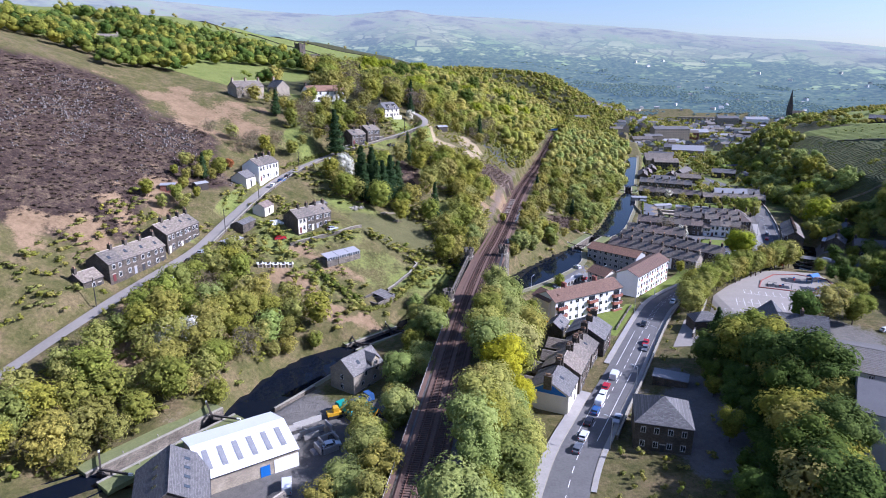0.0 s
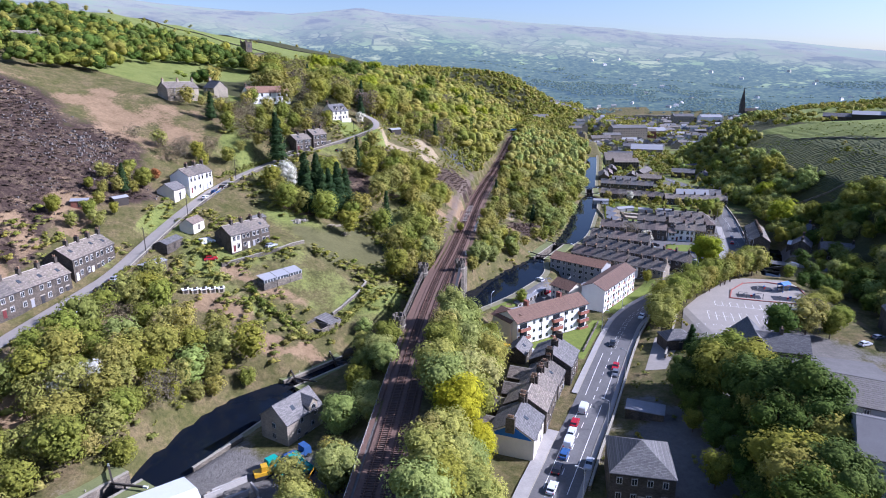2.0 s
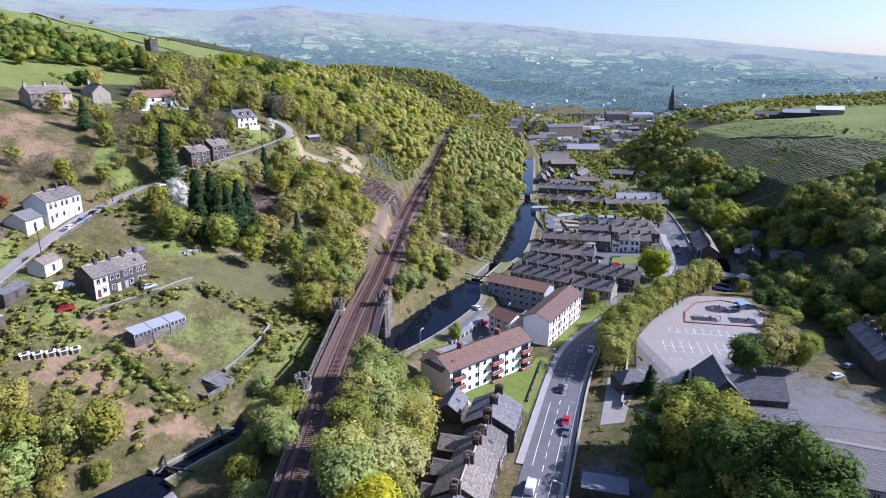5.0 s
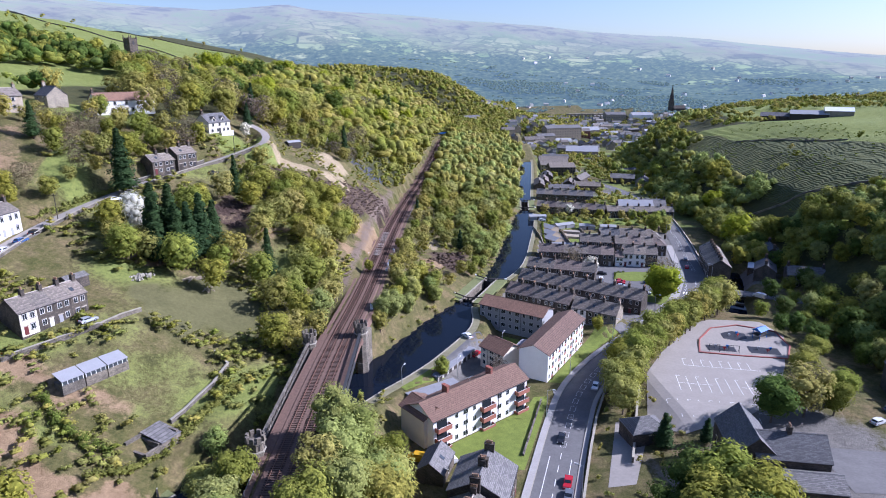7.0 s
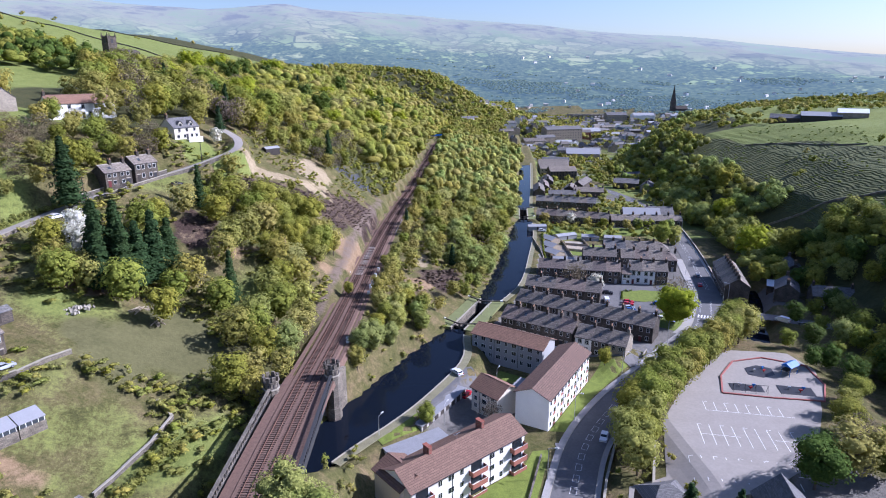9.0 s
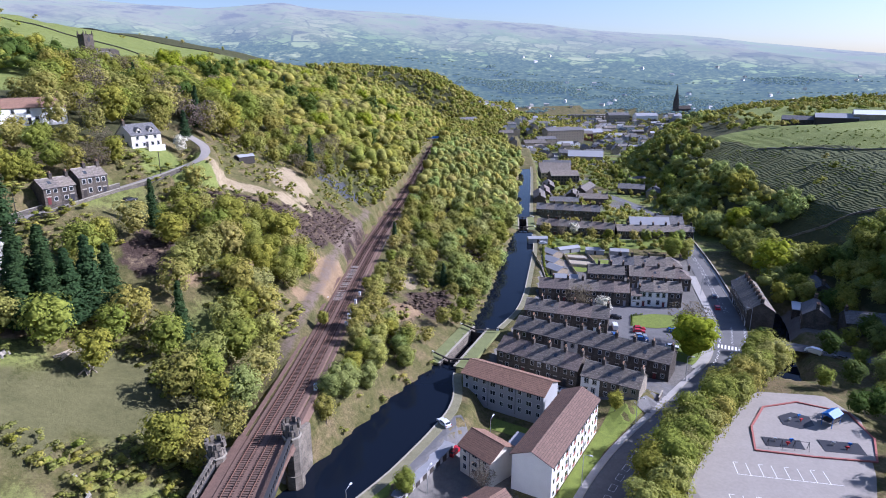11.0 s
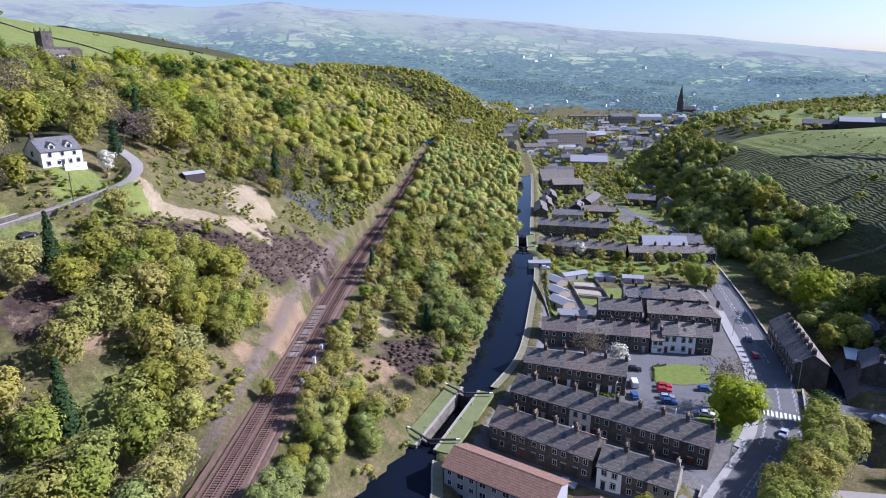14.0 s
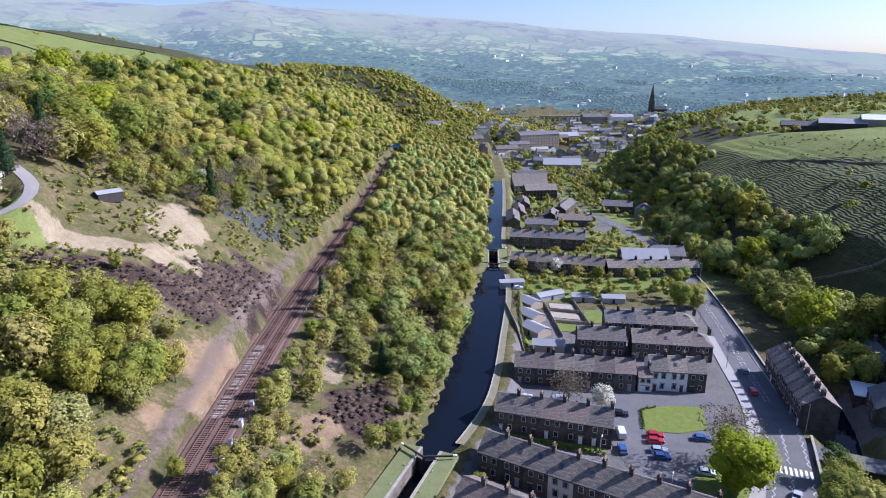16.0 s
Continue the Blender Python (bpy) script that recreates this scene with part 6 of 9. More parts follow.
# mills and sheds by the canal
for x, y, yaw, L, W, h, wall, roof, lab, c, r in (
        (152, 655, 0, 24, 15, 8, STONE, SLATE, "tall dark stone mill beside the canal", 9, 3), (152, 688, 0, 28, 16, 6.5, STONE_PALE, SLATE, "stone mill shed with slate roof", 8, 2),
        (160, 725, -8, 30, 18, 5.5, STONE_PALE, SLATE, "weaving shed with a slate roof", 0, 0), (168, 750, -8, 28, 15, 5.5, STONE_PALE, SLATE_BLUE, "weaving shed with a slate roof", 0, 0),
        (217, 822, -14, 38, 24, 6, STONE_PALE, SHEET_GREY, "wide grey roofed store in the town", 0, 0), (205, 845, -14, 24, 14, 7, STONE_PALE, SLATE_BLUE, "stone works in the town", 0, 0),
        (240, 1025, 14, 58, 18, 14, STONE_PALE, SLATE_BLUE, "long pale stone building with rows of windows", 14, 4), (206, 985, 10, 28, 14, 8, STONE_PALE, SLATE_BLUE, "stone works in the town", 0, 0),
        (185, 960, 10, 30, 16, 8, STONE_PALE, SLATE, "stone store by the canal", 0, 0), (282, 1058, 0, 20, 16, 10, BRICK_RED, SLATE, "red brick building in the town", 4, 2),
        (300, 1110, 10, 44, 22, 9, STONE_PALE, SHEET_GREY, "long grey roofed market building", 0, 0), (330, 1150, 10, 32, 15, 7, STONE_PALE, SLATE_BLUE, "stone works in the town", 0, 0),
        (455, 1440, 0, 44, 24, 15, STONE_PALE, SLATE_BLUE, "large stone town hall with columns", 8, 2), (520, 1455, 0, 46, 24, 12, RENDER_WHITE, SHEET_GREY, "white flat building in the town", 0, 0)):
    t = simple_house(x, y, yaw, L, W, h, min(5, W * 0.22), wall, roof, lab, chim=0, name="mill" if "mill" in lab or "shed" in lab else "town_building", category="building")
    far_windows(t, L, W, h, c, r) if c else None
# rows between terrace and mills
rndt = random.Random(5)
for x, y, yaw, L, W, h, wall, roof in ((112, 560, 80, 26, 8, 4.5, STONE, SLATE), (122, 590, 80, 24, 8, 5, STONE, SLATE_BROWN), (131, 618, 80, 22, 9, 5, STONE, SLATE), (128, 552, -12, 20, 8, 4, STONE_PALE, SLATE_BLUE), (150, 560, -12, 22, 9, 4.5, STONE, SLATE),
                                      (156, 600, 60, 30, 9, 5, STONE, SLATE), (140, 575, 70, 16, 8, 5, STONE, SLATE), (192, 598, -20, 20, 10, 5, STONE, SLATE_BLUE), (205, 585, 60, 15, 9, 4.5, STONE_PALE, SLATE_BLUE), (212, 640, 20, 18, 9, 5, STONE, SLATE_BLUE),
                                      (158, 472, -10, 22, 14, 4, STONE, SHEET_GREY), (172, 478, -10, 16, 12, 4, STONE_PALE, SLATE_BLUE)):
    simple_house(x, y, yaw, L, W, h, W * 0.3, wall, roof, "stone house with a slate roof near the mills", "houses near the mills", chim=2 if roof not in (SHEET_GREY,) else 0)
# the houses of the town itself
placed = []
while len(placed) < 190:
    y = rndt.uniform(860, 1540)
    x = 120 + (y - 860) * 0.28 + rndt.uniform(0, 150 + (y - 860) * 0.5)
    if any(math.hypot(x - a, (y - b) * 0.8) < 12.5 for a, b in placed) or math.hypot(x - 40, y - 200) > 1520 or any(math.hypot(x - f[0], y - f[1]) < f[3] + 10 for f in FOOTPRINTS[-230:]):
        continue
    placed.append((x, y))
    wall = rndt.choice((STONE, STONE_PALE, STONE_PALE, RENDER_CREAM, RENDER_GREY, RENDER_WHITE))
    simple_house(x, y, rndt.choice((0, 12, 85, 100)) + rndt.uniform(-6, 6), rndt.choice((8, 11, 14, 18, 24)), rndt.uniform(7, 9), rndt.uniform(4.5, 7), rndt.uniform(2.2, 3), wall, rndt.choice((SLATE, SLATE_BLUE, SLATE_BLUE, SHEET_GREY, TILE_GREY)),
                 "white house with a grey roof in the town" if wall is RENDER_WHITE else "stone house with a slate roof in the town", TOWN, chim=1)
# scattered houses on the slopes of the far valley
for i in range(56):
    a, r = radians(rndt.uniform(8, 40)), rndt.uniform(1530, 2250) if i % 3 else rndt.uniform(1500, 1750)
    x, y = 40 + r * math.sin(a), 200 + r * math.cos(a)
    wall = rndt.choice((RENDER_CREAM, RENDER_WHITE))
    simple_house(x, y, rndt.uniform(0, 180), rndt.uniform(8, 14), 6.5, 3.6, 2.0, wall, rndt.choice((SHEET_GREY, CONCRETE, CONCRETE)), "pale house on the far valley side", "far houses", chim=0, z=float(height(np.array(x), np.array(y))) - 1)
for x, y in ((150, 1160), (138, 1150), (162, 1172), (176, 1165), (96, 1010), (106, 1022)):
    simple_house(x, y, 20, 16, 9, 6, 3, RENDER_WHITE, SLATE_BLUE, "white house among the trees of the valley side", "houses in the wood", chim=1)
# railway viaduct with its arches
via = thing("railway_viaduct", pose(402, 1490, -25, 0, 0, -6) @ Matrix.Diagonal((0.62, 0.8, 0.72, 1)), "stone railway viaduct with round arches in the town", "viaduct")
part("deck", Shape().box(-66, 66, -5, 5, 15.5, 19), STONE_PALE, via)
for i in range(10):
    part("pier", Shape().taper(-60 + i * 13.3, 0, -4, 15.5, 1.6, 5, 1.3, 4.8), STONE_PALE, via)
    if i < 9:
        pts = [(-60 + i * 13.3 + 1.2, 15.6), (-60 + i * 13.3 + 1.2, 10.5)] + [(-60 + (i + 0.5) * 13.3 - 5.4 * math.cos(k * math.pi / 8), 10.5 + 4.8 * math.sin(k * math.pi / 8)) for k in range(9)] + [(-60 + (i + 1) * 13.3 - 1.2, 10.5), (-60 + (i + 1) * 13.3 - 1.2, 15.6)]
        part("arch", Shape().prism(pts[::-1], "y", -4.8, 4.8), STONE_PALE, via)
# church spire beyond the hill
sp = thing("church_spire", pose(640, 1585, -16), "tall dark stone church spire above the trees", "church")
part("tower", Shape().box(-5, 5, -5, 5, -5, 26), STONE, sp)
part("spire", Shape().taper(0, 0, 26, 66, 4.6, 4.6, 0.15, 0.15), STONE, sp)
part("nave", Shape().prism([(-7, -4), (7, -4), (7, 10), (0, 17), (-7, 10)], "x", 5, 34), STONE, sp)
# bridge over the railway, far up the line
fb = thing("footbridge", pose(47, 772, 10, 0, 0, 10), "pale girder bridge across the railway", "bridge")
part("deck", Shape().box(-14, 14, -2.2, 2.2, 5.4, 6.0), STEEL, fb)
for k in (-1, 1):
    part("parapet", Shape().box(-14, 14, k * 2.2 - 0.1, k * 2.2 + 0.1, 6.0, 7.3), PAINT_BLUE, fb)
    part("abutment", Shape().box(k * 10 - 2.5, k * 10 + 2.5, -3, 3, -4, 5.4), STONE_PALE, fb)

# ---- vehicles ----
CAR_PAINT = {k: plain("car_" + k, c, 0.25, 0.2, 0.03, spec=0.6) for k, c in {"white": (0.75, 0.76, 0.77), "red": (0.45, 0.02, 0.03), "blue": (0.05, 0.12, 0.3), "silver": (0.45, 0.47, 0.5), "black": (0.02, 0.02, 0.025), "grey": (0.15, 0.16, 0.18), "yellow": (0.7, 0.4, 0.02)}.items()}
LAMP_GLASS = plain("lamp_glass", (0.6, 0.6, 0.58), 0.1, spec=0.8)
TAIL_GLASS = plain("tail_lamp", (0.4, 0.02, 0.02), 0.2, spec=0.6)


def body_shape(length, width, outline, inset):
    """A car body from its side outline, narrowed above the waist."""
    sh, n = Shape(), len(outline)
    pts = []
    for s in (-1, 1):
        for x, z in outline:
            k = 1.0 if z < 0.9 * max(o[1] for o in outline) * 0.72 else inset
            pts.append((x * length, s * width / 2 * k, z))
    return sh.add(pts, [tuple(range(n))[::-1], tuple(range(n, 2 * n))] + [(i, (i + 1) % n, (i + 1) % n + n, i + n) for i in range(n)])


def car(x, y, yaw, colour="silver", van=False, z=None):
    L, W = (5.0, 1.95) if van else (4.2, 1.75)
    z = gz(x, y) + 0.02 if z is None else z
    t = thing("van" if van else "car", pose(x, y, z, 0, 0, yaw), f"{colour} parked {'van with a high roof' if van else 'hatchback car'} on the tarmac", "van" if van else "car", "parked vehicles")
    paint = CAR_PAINT[colour]
    if van:
        o = [(-0.5, 0.35), (-0.5, 1.9), (-0.46, 2.05), (0.18, 2.05), (0.3, 1.35), (0.47, 1.05), (0.5, 0.85), (0.5, 0.35)]
        glass = [("windscreen", [(0.19, 1.95), (0.295, 1.38)])]
    else:
        o = [(-0.5, 0.32), (-0.5, 0.85), (-0.44, 0.98), (-0.34, 1.4), (0.06, 1.45), (0.2, 0.98), (0.46, 0.86), (0.5, 0.7), (0.5, 0.32)]
        glass = [("windscreen", [(0.068, 1.42), (0.19, 1.02)]), ("rear_window", [(-0.355, 1.36), (-0.43, 1.02)])]
    part("body", kept(("body", van), lambda: body_shape(L, W, o, 0.86), paint), paint, t)
    for nm, ((xa, za), (xb, zb)) in glass:
        def pane(xa=xa, za=za, xb=xb, zb=zb):
            k, out = W / 2 * 0.78, 0.015 if xb > xa else -0.015
            return Shape().add([(xa * L + out, -k, za), (xa * L + out, k, za), (xb * L + out, k, zb), (xb * L + out, -k, zb), (xa * L, -k, za - 0.03), (xa * L, k, za - 0.03), (xb * L, k, zb - 0.03), (xb * L, -k, zb - 0.03)],
                               [(0, 1, 2, 3), (7, 6, 5, 4), (0, 4, 5, 1), (1, 5, 6, 2), (2, 6, 7, 3), (3, 7, 4, 0)])
        part(nm, kept((nm, van), pane, GLASS), GLASS, t)
    for s in (-1, 1):
        if not van:
            part("side_window", kept(("side_window", s), lambda s=s: Shape().add([(px, s * W / 2 * kk, pz) for kk in (0.84, 0.885) for px, pz in ((-0.33 * L, 1.0), (0.15 * L, 1.0), (0.04 * L, 1.36), (-0.29 * L, 1.34))], [(0, 1, 2, 3), (7, 6, 5, 4), (0, 4, 5, 1), (1, 5, 6, 2), (2, 6, 7, 3), (3, 7, 4, 0)]), GLASS), GLASS, t)
        part("headlight", kept(("headlight",), lambda: Shape().box(-0.04, 0.03, -0.18, 0.18, -0.09, 0.09), LAMP_GLASS), LAMP_GLASS, t, at=pose(0.5 * L, s * W * 0.36, 0.7))
        part("tail_light", kept(("tail_light",), lambda: Shape().box(-0.03, 0.04, -0.12, 0.12, -0.14, 0.14), TAIL_GLASS), TAIL_GLASS, t, at=pose(-0.5 * L, s * W * 0.4, 0.78))
        for f in (-0.3, 0.31):
            wh = part("wheel", kept(("wheel",), lambda: Shape().tube((0, -0.1, 0), (0, 0.1, 0), 0.32, 0.32, 12), TYRE), TYRE, t, at=pose(f * L, s * (W / 2 - 0.1), 0.32))
            part("rim", kept(("rim",), lambda: Shape().tube((0, -0.115, 0), (0, 0.115, 0), 0.19, 0.19, 8), STEEL), STEEL, wh)
    return t


for x, y, yaw, c, v in ((30.3, 164.5, 70, "white", True), (27.0, 157.2, 70, "red", False), (25.6, 152.8, 70, "white", False), (24.3, 148.4, 70, "white", True), (22.6, 143.5, 70, "blue", False), (20.3, 137.8, 70, "black", False), (18.4, 131.0, 70, "white", False), (16.5, 125.5, 70, "grey", False),
                        (27.5, 140.0, 250, "silver", False), (44.0, 190.5, 250, "red", False), (43.0, 186, 250, "grey", False), (46.6, 207.5, 250, "black", False), (62.5, 233.5, 245, "white", False), (127.5, 297.5, 52, "red", False), (121.5, 302.0, 228, "silver", False), (143.2, 359, 70, "grey", False), (138.5, 346.5, 70, "red", False),
                        (28.6, 262.0, 120, "white", False), (26.5, 264.5, 120, "black", False), (30.6, 254.0, 56, "red", False), (40.8, 257.5, 140, "white", False), (43.0, 256.0, 140, "silver", False), (12.0, 200.5, 160, "yellow", True), (18.5, 199.0, 20, "white", True),
                        (101.0, 327.6, -12, "red", False), (100.0, 325.2, -12, "red", False), (99.2, 321.2, -14, "silver", False), (98.8, 318.6, -14, "blue", False), (112.0, 325.0, -15, "blue", False), (106.2, 311.6, -20, "white", False), (96.2, 338.6, -20, "black", False), (92.8, 329.4, 80, "white", True), (90.6, 322.6, 80, "blue", False),
                        (73.0, 349.5, 10, "white", False), (82.0, 347.0, 5, "silver", True), (62.0, 284.5, -36, "silver", False), (71.2, 294.5, -36, "blue", False), (150.5, 306.0, 125, "white", True), (156, 301, 125, "grey", False),
                        (125, 207, 20, "white", False), (132, 212, 20, "grey", False), (120, 176, 60, "white", False), (126, 172, 60, "silver", False), (122.5, 402.0, 10, "white", True), (129.0, 401.0, 10, "grey", False), (134, 403, 80, "white", False), (137.0, 402.5, 80, "black", False), (88, 432, 0, "white", False), (94, 433, 0, "silver", False), (102, 430, 0, "grey", False), (125, 399, 0, "blue", False)):
    car(x, y, yaw, c, v)
for x, y, yaw, c, v in ((-99.8, 182.5, 85, "silver", False), (-100.2, 176.0, 60, "black", False), (-101.0, 167.0, 70, "white", False), (-100.3, 247.0, 82, "white", False), (-99.2, 253.0, 82, "blue", False), (-98.2, 258.5, 80, "black", False), (-86.8, 284.5, 62, "white", False), (-88.0, 217.0, 50, "white", True), (-84.0, 209.5, 30, "red", False), (-69.0, 225.0, 55, "silver", False), (-65.0, 320.5, 55, "black", False)):
    car(x, y, yaw, c, v)
car(-42.5, 100.5, 110, "white", True)
car(-38.0, 116.0, 30, "white", False)

# ---- street furniture ----
def lamp_post(x, y, yaw, h=8.0):
    t = thing("street_lamp", pose(x, y, gz(x, y), 0, 0, yaw), "grey steel street lamp on a tall post beside the road", "street lamp", "street lamps")
    part("post", kept(("post", h), lambda: Shape().tube((0, 0, -0.2), (0, 0, h), 0.1, 0.06, 8).tube((0, 0, h), (1.3, 0, h + 0.35), 0.05, 0.04, 6), STEEL), STEEL, t)
    part("lantern", kept(("lantern",), lambda: Shape().taper(0, 0, -0.12, 0.1, 0.42, 0.16, 0.36, 0.12), LAMP_GLASS), LAMP_GLASS, t, at=pose(1.6, 0, h + 0.38))


for s, side in ((RS(21, 128), -1), (RS(32, 156), -1), (RS(44, 186), -1), (RS(55, 214), 1), (RS(66, 236), 1), (RS(86, 258), 1), (RS(108, 282), 1), (RS(136, 328), -1), (RS(147, 360), 1), (RS(157, 398), 1), (RS(168, 446), -1), (RS(176, 495), -1)):
    r, h = ROAD.at(s, side * 5.9)
    lamp_post(float(r[0]), float(r[1]), math.degrees(h) - 90 * side)
for x, y, hh in ((24, 241, 6), (40, 262, 5), (66, 298, 5), (84, 320, 5), (93.5, 303, 6), (86.0, 333, 5), (8, 232, 5)):
    lamp_post(x, y, 60, hh)


def pole(x, y, h=8.5):
    t = thing("telegraph_pole", pose(x, y, gz(x, y)), "brown timber telegraph pole with a cross arm", "telegraph pole", "telegraph poles")
    part("shaft", kept(("shaft", h), lambda: Shape().tube((0, 0, -0.3), (0, 0, h), 0.14, 0.1, 7), TIMBER), TIMBER, t)
    part("cross_arm", kept(("cross_arm",), lambda: Shape().box(-0.8, 0.8, -0.06, 0.06, -0.06, 0.06), TIMBER), TIMBER, t, at=pose(0, 0, h - 0.5))


for x, y in ((-100, 200), (-99, 228), (-96.5, 268), (-84, 296), (-60, 334), (-112, 146)):
    pole(x, y)

# ---- flat areas: lawns, car park, courts ----
def pad(name, outline, z, mat, label, category, thick=0.35, kind="structure"):
    return tagged(part(name, Shape().slab(outline, z - thick, z), mat), label, category, kind=kind)


def drape(name, outline, mat, label, category, up=0.06, cell=2.5):
    """A flat cover laid over the ground inside an outline."""
    xs, ys = [p[0] for p in outline], [p[1] for p in outline]
    gx, gy = np.arange(min(xs), max(xs) + cell, cell), np.arange(min(ys), max(ys) + cell, cell)
    bm = bmesh.new()
    bm.faces.new([bm.verts.new((x, y, 0)) for x, y in outline])
    for axis, vals in ((0, gx), (1, gy)):
        for v in vals:
            co, no = [0, 0, 0], [0, 0, 0]
            co[axis], no[axis] = v, 1
            bmesh.ops.bisect_plane(bm, geom=bm.verts[:] + bm.edges[:] + bm.faces[:], plane_co=co, plane_no=no)
    P = np.array([v.co[:] for v in bm.verts])
    zz = ground(P[:, 0], P[:, 1])
    for v, z in zip(bm.verts, zz):
        v.co.z = z + up
    bmesh.ops.recalc_face_normals(bm, faces=bm.faces[:])
    if sum(f.normal.z for f in bm.faces) < 0:
        bmesh.ops.reverse_faces(bm, faces=bm.faces[:])
    me = bpy.data.meshes.new(name)
    bm.to_mesh(me)
    bm.free()
    me.materials.append(mat)
    return tagged(new(name, me), label, category, kind="structure")


drape("lawn", [(16, 203.5), (40.9, 222.6), (44, 228.5), (48.2, 229), (43.6, 216.4), (35.6, 195.8), (28, 196.8)], LAWN, "mown lawn in front of the white flats", "lawn", 0.1)
annex_wall((45.6, 226.5), (36.2, 201), 0.8, STONE_WALL, "low dark wall across the lawn", 0.35, False)
drape("lawn", [(49.8, 237), (66.8, 262.4), (74, 274), (81.5, 271.5), (66.2, 254.6), (54, 236.6)], LAWN, "mown lawn between flats and road", "lawn", 0.1)
drape("lawn", [(40, 266), (54, 257), (56, 261), (42, 271)], LAWN, "shaded lawn before the grey flats", "lawn", 0.1)
drape("lawn", [(9, 228), (20, 238), (17, 242), (6, 233)], LAWN, "small lawn beside the canal wall", "lawn", 0.1)
drape("lawn", [(103.2, 340.6), (111.8, 342), (120, 340), (115.7, 329.4), (107.5, 328.4), (99.8, 330.6)], LAWN, "small green lawn in the parking court", "lawn", 0.1)
drape("lawn", [(64, 331.2), (86.4, 322.4), (87.4, 324.6), (65, 333.4)], LAWN, "narrow front gardens below a terrace", "lawn", 0.1)
drape("lawn", [(100, 305), (112, 296), (119, 305), (113, 318), (104, 312)], LAWN, "grass under the big tree", "lawn", 0.1)
drape("lawn", [(92, 436), (160, 432), (166, 448), (92, 460)], LAWN, "green with trees between the terraces", "lawn", 0.1)
drape("path", [(50, 229.5), (60.5, 229), (61, 231.5), (50, 232)], PAVING, "paved path from the road to the flats", "path", 0.12)
drape("court", [(20, 240), (36, 258), (33, 266), (24, 264), (14, 246)], ASPHALT, "tarmac garage court behind the flats", "court", 0.08)
drape("court", [(88.5, 336), (90, 308), (99, 302), (108, 310), (115.6, 329), (107.5, 328), (99.2, 330.4), (103, 341), (112, 342.5), (125, 340.5), (126, 346), (92, 349)], ASPHALT, "worn tarmac parking court between terraces", "court", 0.08)
drape("court", [(60, 288), (84, 270), (90, 274), (98, 285), (92, 288), (64, 305)], ASPHALT, "narrow back street between terraces", "court", 0.07)
drape("court", [(66, 346), (92, 339), (112, 340), (126, 343), (127, 347), (70, 357)], ASPHALT, "back street with parked cars", "court", 0.075)
drape("court", [(52, 188), (58, 188), (66, 204), (76, 218), (62, 214)], ASPHALT_PALE, "painted playground tarmac by the road", "court", 0.08)
drape("court", [(103, 198), (121, 196), (117, 177), (97, 177)], ASPHALT, "walled school yard of grey tarmac", "court", 0.08)
drape("court", [(9, 106), (4, 108), (12, 134), (20, 142), (22, 138)], ASPHALT, "tarmac forecourt beside the shops", "court", 0.12)
drape("car_park", [(69.5, 212), (76, 205), (90, 208), (104, 216), (120, 238), (134, 262), (132, 273), (116, 277), (107, 272), (88, 250), (78, 236)], ASPHALT_PALE, "large pale tarmac car park with white bay lines", "car park", 0.1)
# bay lines: three double rows of hairpins
d0, d1 = Vector((0.97, -0.25)), Vector((0.25, 0.97))
for row_i, base in enumerate((Vector((76.5, 216.5)), Vector((84.5, 229.5)), Vector((91.0, 240.5)))):
    count = (9, 9, 8)[row_i]
    spine = Shape()

    def line(sh, p, q, w=0.13):
        d = (q - p).normalized()
        n = Vector((-d.y, d.x)) * w / 2
        pts = [p + n, p - n, q - n, q + n]
        zz = ground(np.array([a.x for a in pts]), np.array([a.y for a in pts])) + 0.13
        sh.add([(a.x, a.y, float(z)) for a, z in zip(pts, zz)], [(0, 1, 2, 3)])
    for i in range(count):
        bay = Shape()
        p = base + d0 * (i * 2.6)
        line(bay, p - d1 * (4.6 if row_i < 2 else 0), p + d1 * 4.6)
        if i % 2 == 0:
            line(bay, p + d1 * 4.6, p + d1 * 4.6 + d0 * 1.0)
        tagged(part("bay_line", bay, ROAD_PAINT), "white painted parking bay line", "road marking", kind="structure")
    line(spine, base, base + d0 * (count * 2.6))
    tagged(part("bay_line", spine, ROAD_PAINT), "white painted parking bay line", "road marking", kind="structure")


